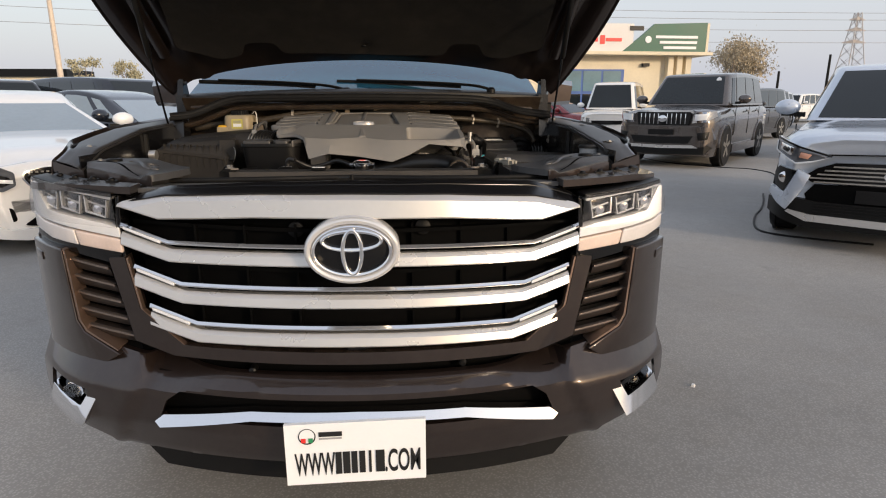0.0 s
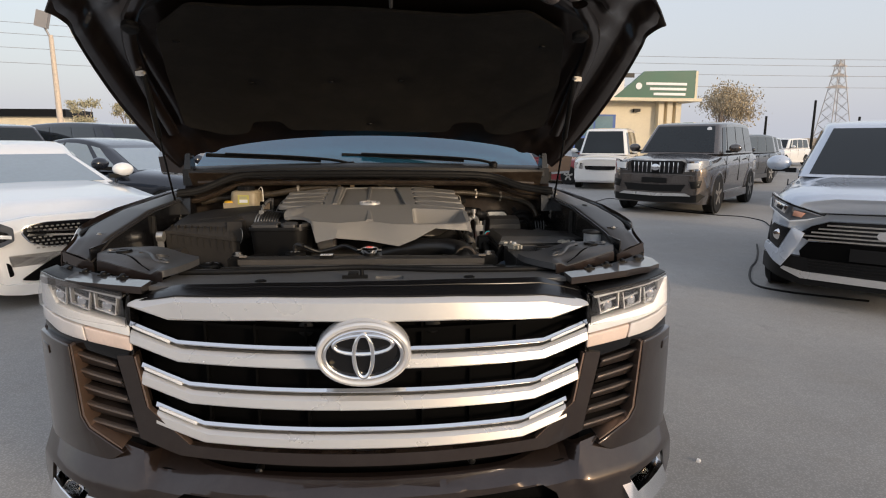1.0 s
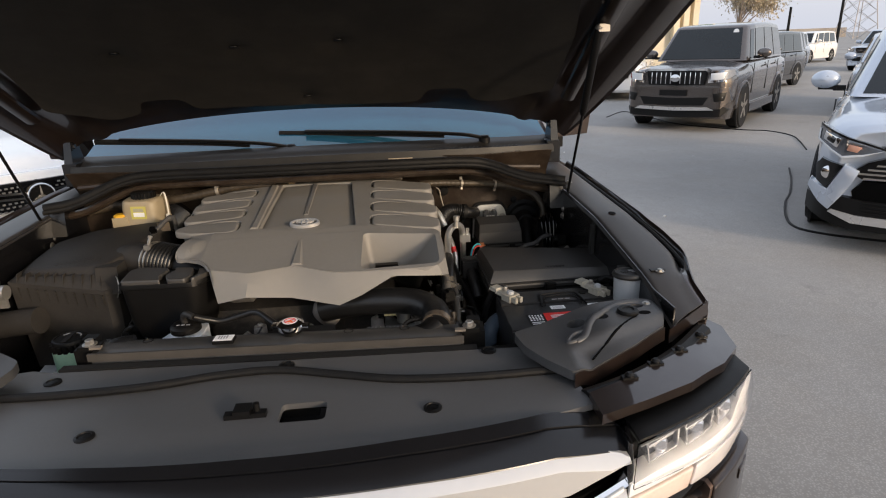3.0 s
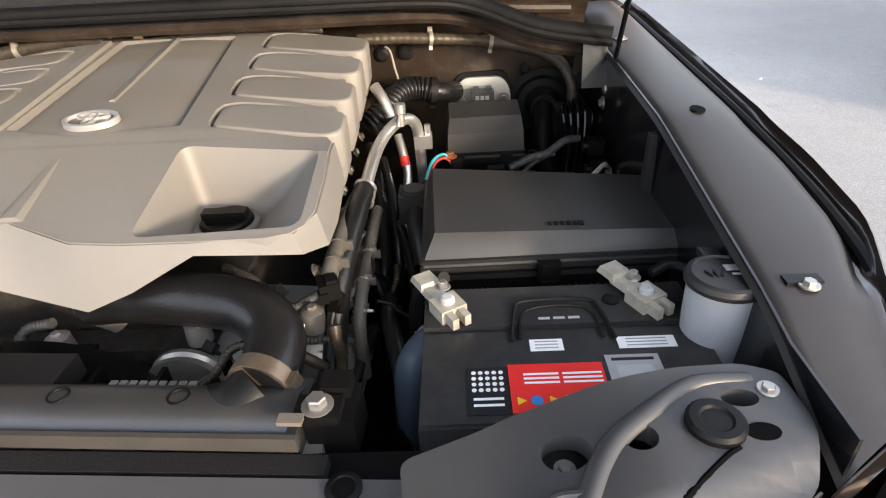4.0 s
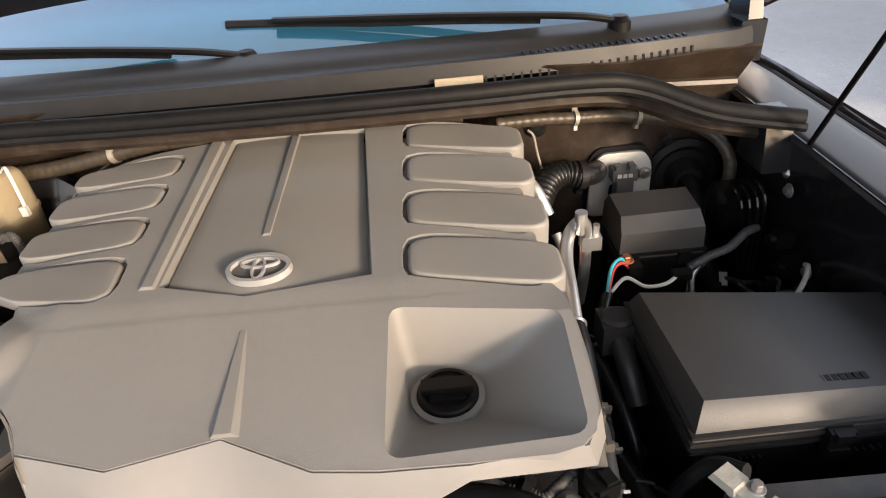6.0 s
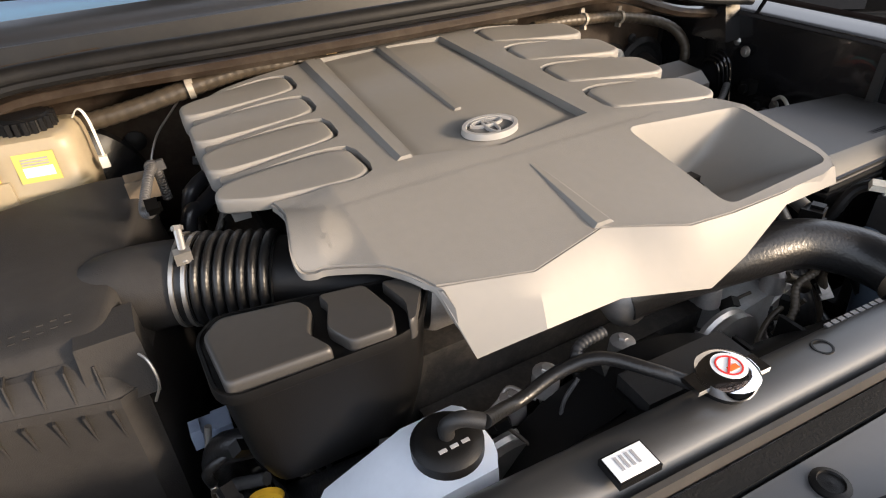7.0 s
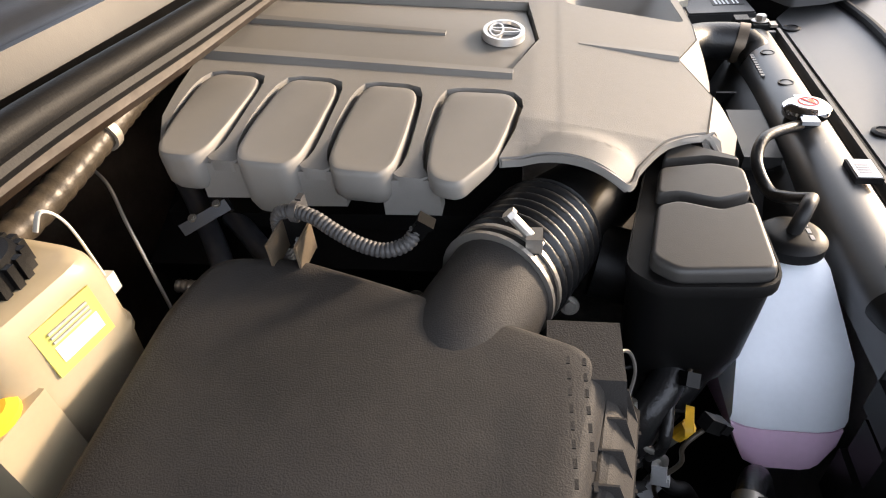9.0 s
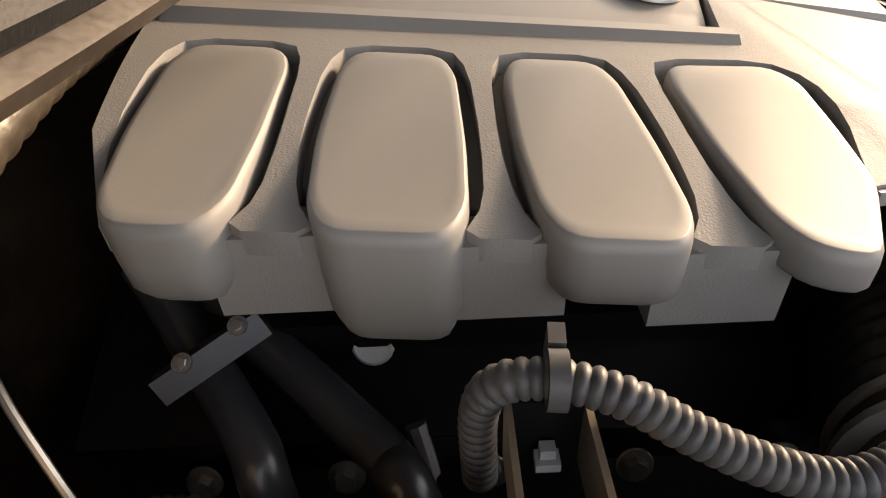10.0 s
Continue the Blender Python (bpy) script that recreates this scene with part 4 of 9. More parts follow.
for k in range(22):
    x = 0.42 + k * 0.015
    u = x / 1.78 + 0.5
    p = cowl(u, 0.22)
    part("cowl_slit", box((x, p[1], p[2] + 0.003), (0.005, 0.016, 0.004), 0), BLACK, suv)
part("cowl_sticker", box((0.297, 1.352, 1.386), (0.085, 0.003, 0.030), 0.001), mat("aged_sticker", (0.45, 0.38, 0.28), 0.5), suv, "aged pale sticker")
part("cowl_bar", tube([(-0.80, 1.36, 1.352), (-0.5, 1.345, 1.365), (0.0, 1.338, 1.362), (0.45, 1.345, 1.362), (0.80, 1.37, 1.34)], 0.010, 8), FIREWALL, suv)
# the long rubber seal in front of the scuttle
SEAL = [(-0.855, 1.232, 1.317), (-0.76, 1.255, 1.330), (-0.62, 1.292, 1.385), (-0.50, 1.300, 1.396), (-0.25, 1.278, 1.399), (0.0, 1.268, 1.400), (0.3, 1.278, 1.396), (0.50, 1.298, 1.390), (0.60, 1.305, 1.375), (0.72, 1.268, 1.335), (0.855, 1.232, 1.317)]
part("bay_seal", join(tube(SEAL, 0.015, 12, 8, flat=1.0), tube([(x, y - 0.012, z - 0.012) for x, y, z in SEAL], 0.008, 8, 8)), RUBBER, suv, "long rubber bay seal")
for s in (1, -1):
    part("seal_bracket", box((s * 0.83, 1.28, 1.27), (0.05, 0.10, 0.10), 0.006, 2, (0.9, 0.5)), UNDER, suv)
part("bulkhead_rail", tube([(x, y + 0.045, z - 0.045) for x, y, z in SEAL], 0.022, 8, 6, flat=0.6), FIREWALL, suv)

# wipers
for x0, x1 in ((0.62, -0.05), (-0.10, -0.72)):
    wiper = part("wiper", tube([(x0, 1.50, 1.435), (x0 - 0.10, 1.49, 1.455), (0.5 * (x0 + x1), 1.515, 1.470), (x1, 1.56, 1.482)], 0.010, 8, 6, flat=0.7), BLACK, suv)
    part("wiper_blade", tube([(x0 - 0.15, 1.515, 1.450), (0.5 * (x0 + x1) - 0.02, 1.535, 1.462), (x1 - 0.10, 1.585, 1.476)], 0.008, 6, 6, flat=1.4), RUBBER, wiper)
    part("wiper_cap", lathe([(0.022, 0), (0.022, 0.02), (0.014, 0.03), (0, 0.031)], 16, Matrix.Translation((x0, 1.50, 1.415))), BLACK, wiper)

# ---------------------------------------------------------------- open bonnet
def hood_z(y):
    d = y - 1.048
    return 1.807 - 0.490 * d - 0.248 * d * d if y > 0.41 else 2.019 - 0.173 * (y - 0.41) - 0.10 * (0.41 - y) ** 2


def hood_front(x):
    a = abs(x)
    return -0.040 + 0.10 * a * a + 0.46 * max(0.0, (a - 0.36) / 0.64) ** 1.2


def hood_rear(x):
    return 1.50 + 0.10 * (abs(x) / 0.96) ** 2


def hood_pt(u, v, off=0.0):
    """A point of the bonnet: u across (-1..1), v from the hinge (0) to the leading edge (1)."""
    x = u * (0.955 + 0.085 * math.sin(math.pi * min(1, v * 1.15)) ** 0.7 + 0.03 * v)
    y = hood_rear(x) + (hood_front(x) - hood_rear(x)) * v
    z = hood_z(y) - 0.055 * abs(u) ** 8 + 0.022 * (1 - u * u)
    return (x + 0.030 * v, y, z + off)


part("bonnet_skin", sheet(lambda a, b: hood_pt(2 * a - 1, b, 0.030 - 0.026 * abs(2 * a - 1) ** 10 - 0.022 * b ** 14), 44, 44, 0.004), PAINT, suv)


def inner(a, b):
    """The pressed inner frame: raised beams round the rim, stepped cross members near the leading edge."""
    u, v = (2 * a - 1) * 0.985, 0.012 + 0.976 * b
    d = 0.0
    side = abs(u)
    for c, w, h in ((0.955, 0.030, 0.012), (0.885, 0.022, -0.010), (0.80, 0.028, 0.010)):
        d += h * math.exp(-((side - c) / w) ** 4)
    for c, w, h in ((0.955, 0.022, 0.016), (0.90, 0.020, -0.012), (0.845, 0.022, 0.016), (0.79, 0.02, -0.012), (0.735, 0.025, 0.010)):
        d += h * math.exp(-((v - c) / w) ** 4) * (1 if side < 0.83 else 0.2)
    return hood_pt(u, v, -d + 0.002)


# body paint brightened for the front beams, with the ground's bounced light in it
HOODIN = mat("lit_bronze_underside", (0.50, 0.40, 0.35), 0.27, 0.85, 0.1, 4, grime=0.05)
part("bonnet_frame", sheet(inner, 80, 90, 0.003), PAINT, suv, angle=60)
LIN = [(-0.70, 0.68), (-0.55, 0.535), (-0.36, 0.575), (0.0, 0.560), (0.36, 0.575), (0.55, 0.535), (0.72, 0.68), (0.80, 1.0), (0.83, 1.33), (0.66, 1.405), (0.555, 1.385), (0.53, 1.315), (0.40, 1.315), (0.375, 1.385), (0.0, 1.39), (-0.375, 1.385), (-0.40, 1.315), (-0.53, 1.315), (-0.555, 1.385), (-0.66, 1.405), (-0.83, 1.33), (-0.78, 1.0)]


def liner_z(x, y):
    u = x / 0.97
    z = hood_z(y) - 0.055 * abs(u) ** 8 + 0.022 * (1 - u * u) - 0.030
    z += 0.012 * min(1.0, max(0.0, (abs(x) - 0.62) / 0.2)) - 0.010 * math.exp(-((y - 0.95) / 0.3) ** 2)
    for px, py in ((-0.148, 1.05), (0.138, 1.05), (-0.47, 1.06), (0.0, 1.352)):
        z += 0.013 * math.exp(-(((x - px) / 0.035) ** 2 + ((y - py) / 0.035) ** 2))
    z += 0.006 * math.sin(x * 6.1) * math.sin(y * 7.3)
    return z


part("hood_liner", plate(rounded(LIN, 0.03), 0.010, liner_z, bev=0.004, cuts=((0, [-0.84 + 0.025 * k for k in range(68)]), (1, [0.54 + 0.025 * k for k in range(36)]))), LINER, suv, "dark felt sound liner")
for px, py in ((-0.148, 1.05), (0.138, 1.05), (-0.47, 1.06), (0.0, 1.352), (-0.66, 0.76), (0.66, 0.76)):
    part("liner_clip", lathe([(0.013, 0), (0.013, -0.003), (0.005, -0.005), (0, -0.005)], 16, Matrix.Translation((px, py, liner_z(px, py) - 0.010))), BLACK, suv)
for x in (-0.77, 0.77):
    part("bonnet_buffer", lathe([(0.030, 0.012), (0.030, -0.004), (0.024, -0.010), (0.014, -0.012), (0.0, -0.010)], 20, Matrix.Translation((x, 0.655, hood_pt(x / 1.0, 0.62)[2] - 0.004)) @ Matrix.Rotation(radians(-20), 4, "X")), RUBBER, suv)
for pts, w in (([(0.06, 0.10), (0.30, 0.155), (0.52, 0.29), (0.66, 0.45)], 0.046), ([(0.06, 0.235), (0.28, 0.275), (0.46, 0.385), (0.60, 0.50)], 0.032),
               ([(0.70, 0.52), (0.82, 0.72), (0.88, 1.0), (0.90, 1.38)], 0.026)):
    for s in (1, -1):
        rail = [(s * x + 0.02 * (1 if y < 0.8 else 0), y, hood_z(y) - 0.055 * (abs(x) / 0.98) ** 8 + 0.022 * (1 - x * x) - 0.012) for x, y in pts]
        part("bonnet_beam", tube(rail, w, 10, 8, flat=0.55), HOODIN if w != 0.026 else PAINT, suv)
DARKALUM = mat("dull_grey_steel", (0.12, 0.115, 0.11), 0.42, 0.6, 0.2, 20)
part("bonnet_striker", join(tube([(0.09, 0.36, 2.02), (0.09, 0.36, 1.965), (0.09, 0.42, 1.95), (0.09, 0.46, 2.01)], 0.006, 8, 5), box((0.09, 0.40, 2.02), (0.06, 0.14, 0.012), 0.004)), DARKALUM, suv)
part("safety_hook", box((-0.06, 0.40, 2.005), (0.012, 0.03, 0.045), 0.003), DARKALUM, suv)
part("striker_brace", box((0.20, 0.38, 2.022), (0.10, 0.014, 0.010), 0.003), DARKALUM, suv)
for s in (1, -1):
    part("bonnet_hinge", join(box((s * 0.895, 1.56, 1.44), (0.03, 0.10, 0.09), 0.008, 2, (0.8, 0.5)), bolt((s * 0.88, 1.54, 1.47), 0.010, 0.01, True, (-s, 0, 0)), box((s * 0.89, 1.55, 1.37), (0.05, 0.09, 0.08), 0.006)), UNDER, suv)
    top, base = Vector((s * 0.855, 0.963, 1.80)), Vector((s * 0.858, 1.235, 1.215))
    mid = top.lerp(base, 0.42)
    strut = part("gas_strut", lathe([(0.011, 0), (0.0115, 0.01), (0.0115, (mid - top).length - 0.012), (0.008, (mid - top).length)], 16, along(top, base)), BLACK, suv, "black gas strut")
    part("strut_rod", lathe([(0.0045, 0), (0.0045, (base - mid).length)], 10, along(mid, base)), GLOSSBLACK, strut)
    for p in (top, base):
        part("ball_joint", join(lathe([(0, -0.012), (0.009, -0.008), (0.012, 0), (0.009, 0.008), (0, 0.012)], 12, Matrix.Translation(p)), box((p.x + s * 0.012, p.y, p.z), (0.03, 0.02, 0.02), 0.004)), STEEL, strut)

# ---------------------------------------------------------------- engine cover
engine_cover = thing("engine_cover", "grey moulded plastic engine cover with eight raised pads", "engine cover")


def top_z(y):
    return 1.285 + 0.10 * (y - 0.93) if y >= 0.93 else 1.285 - 0.20 * (0.93 - y)


def cover_z(x, y):
    """The top plate: falling to its sides, with a half-round bulge over the intake hose."""
    a = abs(x)
    z = top_z(y)
    if x > 0:
        z -= 0.55 * max(0, a - 0.19) ** 2 * max(0.0, min(1.0, (y - 0.86) / 0.08))
    else:
        z -= 0.55 * max(0, a - 0.19) ** 2 * max(0.0, min(1.0, (y - 0.94) / 0.05))
        z -= 0.20 * max(0, a - 0.25) * max(0.0, min(1.0, (0.99 - y) / 0.05))
        u = (x + 0.425) * 0.425 + (y - 0.952) * 0.905
        s = (x + 0.425) * 0.905 - (y - 0.952) * 0.425
        if abs(u) < 0.0619:
            b = 1.281 - 0.6 * (0.062 - math.sqrt(0.062 ** 2 - u * u)) - 0.35 * max(0.0, s - 0.16)
            z = 0.5 * (z + b + math.sqrt((z - b) ** 2 + 0.003 ** 2)) if abs(z - b) < 0.02 else max(z, b)
    return z


PADS = {-1: (1.275, 1.182, 1.090, 0.995), 1: (1.305, 1.197, 1.086, 0.975)}
HALF = {-1: 0.036, 1: 0.043}


def pad_outline(s, c, grow, outer):
    h = HALF[s] + grow
    k = 0.0 if s < 0 else -0.022
    if s < 0 and c < 1.0:
        return [(-0.190 + grow, 0.955), (-0.212, 0.944 - grow), (-0.270, 0.952 - grow), (-0.325, 0.962 - grow), (-outer - 0.006, 0.993),
                (-outer, c + h * 0.64), (-outer + 0.020, c + h * 0.90), (-0.300, c + h), (-0.222, c + h * 0.95), (-0.195 + grow, c + h * 0.72)]
    if s < 0 and c > 1.25:
        return [(-0.195 + grow, c - h * 0.72), (-0.222, c - h * 0.95), (-0.300, c - h), (-outer + 0.020, c - h * 0.96), (-outer, c - h * 0.70),
                (-outer, c + h * 0.22), (-outer + 0.018, c + h * 0.52), (-0.300, c + h * 0.78), (-0.222, c + h * 0.95), (-0.195 + grow, c + h * 0.72)]
    return [(s * (0.195 - grow), c - h * 0.72), (s * 0.222, c - h * 0.95), (s * 0.300, c - h + k * 0.5), (s * (outer - 0.020), c - h * 0.96 + k), (s * outer, c - h * 0.70 + k),
            (s * outer, c + h * 0.64 + k), (s * (outer - 0.020), c + h * 0.90 + k), (s * 0.300, c + h + k * 0.5), (s * 0.222, c + h * 0.95), (s * (0.195 - grow), c + h * 0.72)]


def notches(s):
    """The outline of the cover's one side, from its front to its rear, round the pads."""
    pts = []
    for c in sorted(PADS[s]):
        o = pad_outline(s, c, 0.006, 0.362 if s < 0 else 0.372)
        half = [p for p in o]
        pts += [half[4], half[3], half[2], half[1], half[0], half[9], half[8], half[7], half[6], half[5]]
    return pts


def corner_cut(pts):
    """The line with each corner cut off."""
    out = [pts[0]]
    for (ax, ay), (bx, by) in zip(pts, pts[1:]):
        out += [(0.78 * ax + 0.22 * bx, 0.78 * ay + 0.22 * by), (0.22 * ax + 0.78 * bx, 0.22 * ay + 0.78 * by)]
    return out + [pts[-1]]


right = corner_cut(notches(1))
left = corner_cut(notches(-1)[2:])
def flowing(pts, n=5):
    """The line through the points, rounded off."""
    out = []
    for i in range(len(pts) - 1):
        a, b = pts[max(i - 1, 0)], pts[i]
        c, d = pts[i + 1], pts[min(i + 2, len(pts) - 1)]
        for k in range(n):
            t = k / n
            out.append(tuple(0.5 * (2 * q + (r - p) * t + (2 * p - 5 * q + 4 * r - e) * t * t + (3 * q - p - 3 * r + e) * t ** 3) for p, q, r, e in zip(a, b, c, d)))
    return out + [tuple(pts[-1])]


ARCH = flowing([(-0.318, 0.960), (-0.3135, 0.944), (-0.3135, 0.922), (-0.317, 0.898), (-0.3225, 0.873), (-0.3275, 0.852), (-0.3255, 0.839), (-0.314, 0.831), (-0.297, 0.825), (-0.261, 0.8015), (-0.2355, 0.777), (-0.221, 0.756)])
outline = ([(-0.2135, 0.742), (-0.111, 0.715), (0.0, 0.738), (0.098, 0.696), (0.162, 0.690), (0.250, 0.689), (0.335, 0.690), (0.362, 0.696), (0.378, 0.710), (0.386, 0.735), (0.388, 0.80), (0.384, 0.895)]
           + right + [(0.345, 1.338), (0.19, 1.358), (0.0, 1.372), (-0.205, 1.334), (-0.30, 1.317), (-0.362, 1.291)] + left[::-1] + ARCH)
pocket = rounded([(0.172, 0.888), (0.374, 0.862), (0.372, 0.708), (0.168, 0.699)], 0.020, 4)
centre = [(-0.128, 0.958), (-0.01, 0.926), (0.150, 0.945), (0.122, 1.345), (-0.118, 1.350)]
part("top_plate", plate(outline, 0.012, cover_z, holes=(pocket, centre), bev=0.0035, seg=3, cuts=((0, [-0.37 + 0.02 * k for k in range(38)] + [-0.332 + 0.007 * k for k in range(14)]), (1, [0.70 + 0.02 * k for k in range(34)] + [0.823 + 0.007 * k for k in range(20)]))), ENGINE_GRAIN, engine_cover, angle=45)
part("centre_panel", plate([(-0.122, 0.962), (-0.01, 0.931), (0.145, 0.949), (0.117, 1.350), (-0.113, 1.355)], 0.008, lambda x, y: top_z(y) - 0.010 + 0.006 * (1 - (x / 0.13) ** 2), bev=0.002, cuts=((0, [-0.1 + 0.02 * k for k in range(11)]), (1, [0.95 + 0.04 * k for k in range(10)]))), ENGINE_GREY, engine_cover)
part("panel_wall", loft([[(x, y, top_z(y) - 0.002) for x, y in centre], [(x * 0.97, y + (0.004 if y < 1.2 else 0), top_z(y) - 0.02) for x, y in centre]], caps=False), ENGINE_GREY, engine_cover)
part("panel_rib", loft([[(-0.012, 1.345, top_z(1.345) - 0.004), (0.004, 1.345, top_z(1.345) - 0.004), (0.004, 1.345, top_z(1.345) + 0.004), (-0.008, 1.345, top_z(1.345) + 0.002)],
                        [(-0.014, 1.055, top_z(1.055) - 0.006), (0.000, 1.055, top_z(1.055) - 0.006), (0.000, 1.055, top_z(1.055)), (-0.010, 1.055, top_z(1.055) - 0.001)]]), ENGINE_GREY, engine_cover)
part("panel_rib", loft([[(-0.168, 1.335, top_z(1.335) - 0.004), (-0.128, 1.335, top_z(1.335) - 0.004), (-0.132, 1.335, top_z(1.335) + 0.007), (-0.150, 1.335, top_z(1.335) + 0.007)],
                        [(-0.160, 0.955, top_z(0.955) - 0.004), (-0.130, 0.955, top_z(0.955) - 0.004), (-0.134, 0.955, top_z(0.955) + 0.005), (-0.148, 0.955, top_z(0.955) + 0.005)]]), ENGINE_GREY, engine_cover)
part("front_ridge", loft([[(-0.012, 0.872, top_z(0.872) - 0.004), (0.010, 0.872, top_z(0.872) - 0.004), (0.002, 0.872, top_z(0.872) + 0.001), (-0.004, 0.872, top_z(0.872) + 0.001)],
                          [(-0.014, 0.738, top_z(0.738) - 0.004), (0.024, 0.738, top_z(0.738) - 0.004), (0.012, 0.738, top_z(0.738) + 0.006), (-0.006, 0.738, top_z(0.738) + 0.006)]]), ENGINE_GREY, engine_cover)
part("under_plate", plate([(-0.345, 1.045), (-0.30, 1.00), (0.355, 0.92), (0.355, 1.325), (-0.31, 1.300)], 0.030, lambda x, y: cover_z(x, y) - 0.012, bev=0.004, cuts=((0, [-0.3 + 0.04 * k for k in range(16)]),)), ENGINE_GRAIN, engine_cover)

SKIRT = {(-1, 0): 0.030, (-1, 1): 0.050, (-1, 2): 0.026, (-1, 3): 0.010, (1, 0): 0.082, (1, 1): 0.082, (1, 2): 0.082, (1, 3): 0.082}
for s in (-1, 1):
    for i, c in enumerate(PADS[s]):
        outer = 0.374 if s < 0 else 0.396
        o = rounded(pad_outline(s, c, -0.001, outer), 0.014, 3)
        drop = SKIRT[(s, i)]
        cx = s * 0.30

        def ring(f, dz, k=0.0, o=o, c=c, cx=cx, s=s):
            return [(cx + (x - cx) * f, c + (y - c) * f, top_z(y) - 0.045 * (abs(x) - 0.21) + dz - k * max(0.0, min(1.0, (abs(x) - 0.24) / 0.13))) for x, y in o]
        pad = loft([ring(0.90, -0.012, drop), ring(0.985, -0.012, drop * 0.72), ring(1.0, -0.014, drop * 0.3), ring(1.0, -0.0065), ring(0.992, -0.0035), ring(0.962, -0.0008), ring(0.950, -0.0005), ring(0.85, -0.0005)])
        part("pad", pad, ENGINE_GREY, engine_cover, angle=50)
    cs = sorted(PADS[s])
    for a, b in zip(cs, cs[1:]):
        m = 0.5 * (a + b) + (0 if s < 0 else -0.018)
        z = cover_z(s * 0.36, m)
        part("finger", box((s * (0.3505 if s < 0 else 0.360), m, z - (0.024 if s < 0 else 0.03)), (0.022, (b - a) * 0.60, 0.040 if s < 0 else 0.056), 0.004, 2), ENGINE_GRAIN, engine_cover)

# pocket round the oil filler
bowl_low = rounded([(0.186, 0.872), (0.275, 0.862), (0.272, 0.800), (0.186, 0.795)], 0.02, 4)
rim = [(x, y, cover_z(x, y) - 0.001) for x, y in pocket]
low = [(x, y, 1.177) for x, y in bowl_low]
part("filler_pocket", loft([rim, [(x * 0.1 + 0.9 * p[0], y * 0.1 + 0.9 * p[1], p[2] - 0.006) for (x, y), p in zip(bowl_low, rim)],
                            [(x * 0.55 + 0.45 * p[0], y * 0.55 + 0.45 * p[1], 1.208) for (x, y), p in zip(bowl_low, pocket)],
                            [(x * 0.92 + 0.08 * p[0], y * 0.92 + 0.08 * p[1], 1.178) for (x, y), p in zip(bowl_low, pocket)], low], caps="end"), ENGINE_GREY, engine_cover, angle=60)

# front and side skirts
FOLD = [(-0.2355, 0.777), (-0.221, 0.756), (-0.2135, 0.742), (-0.111, 0.715), (0.0, 0.738), (0.098, 0.696), (0.162, 0.690), (0.250, 0.689), (0.366, 0.699), (0.386, 0.735), (0.388, 0.80), (0.384, 0.90)]
FOOT = [(-0.2352, 0.774, 1.248), (-0.214, 0.738, 1.236), (-0.192, 0.699, 1.171), (-0.119, 0.680, 1.190), (-0.008, 0.688, 1.178), (0.112, 0.662, 1.160), (0.170, 0.667, 1.182), (0.250, 0.681, 1.222), (0.374, 0.694, 1.210), (0.394, 0.735, 1.196), (0.394, 0.80, 1.192), (0.391, 0.90, 1.205)]


def skirt(u, v):
    k = u * (len(FOLD) - 1)
    i = min(int(k), len(FOLD) - 2)
    f = k - i
    ax, ay = FOLD[i][0] * (1 - f) + FOLD[i + 1][0] * f, FOLD[i][1] * (1 - f) + FOLD[i + 1][1] * f
    b = [FOOT[i][j] * (1 - f) + FOOT[i + 1][j] * f for j in range(3)]
    az = cover_z(ax, ay) - 0.003
    return (ax + (b[0] - ax) * v, ay + (b[1] - ay) * (v ** 0.85), az + (b[2] - az) * v)


part("front_skirt", sheet(skirt, (len(FOLD) - 1) * 3, 6, 0.003), ENGINE_GREY, engine_cover, angle=20)
def lip(u, v):
    k = u * (len(ARCH) - 1)
    i = min(int(k), len(ARCH) - 2)
    f = k - i
    p = [ARCH[i][j] * (1 - f) + ARCH[i + 1][j] * f for j in range(2)]
    return (p[0], p[1] - 0.002, cover_z(p[0], p[1]) - 0.002 - 0.008 * v)


part("arch_lip", sheet(lip, len(ARCH) * 2, 2, 0.003), ENGINE_GREY, engine_cover, angle=50)
def flat_ring(c, rx, ry, w, h, tilt, n=36):
    a = [[((rx - o) * math.cos(2 * math.pi * k / n), (ry - o) * math.sin(2 * math.pi * k / n), z) for k in range(n)] for o, z in ((0, 0), (w * 0.15, h), (w * 0.85, h), (w, 0))]
    bm = loft(a + [a[0]], caps=False)
    bm.transform(Matrix.Translation(c) @ Matrix.Rotation(tilt, 4, "X"))
    return bm


BT = math.atan(0.10)
badge = part("badge", flat_ring((0.0, 0.975, top_z(0.975) - 0.003), 0.044, 0.030, 0.008, 0.009, BT), SATIN, engine_cover, "chrome oval badge")
part("badge_field", lathe([(0.038, 0), (0.038, 0.005), (0, 0.006)], 36, Matrix.Translation((0.0, 0.975, top_z(0.975) - 0.004)) @ Matrix.Rotation(BT, 4, "X") @ Matrix.Diagonal((1, 0.68, 1, 1))), mat("badge_grey", (0.09, 0.088, 0.085), 0.35, 0.1), badge)
part("badge_oval", flat_ring((0.0, 0.973, top_z(0.973) - 0.003), 0.010, 0.022, 0.004, 0.009, BT, 24), SATIN, badge)
part("badge_oval", flat_ring((0.0, 0.985, top_z(0.985) - 0.003), 0.027, 0.011, 0.004, 0.009, BT, 24), SATIN, badge)

oil_cap = thing("oil_filler_cap", "black ribbed oil filler cap in the engine cover's pocket", "oil cap")
part("cap_body", lathe([(0.037, 1.166), (0.037, 1.182), (0.035, 1.185), (0.030, 1.186), (0.029, 1.183), (0.0, 1.183)], 36, Matrix.Translation((0.233, 0.828, 0.006))), BLACK, oil_cap)
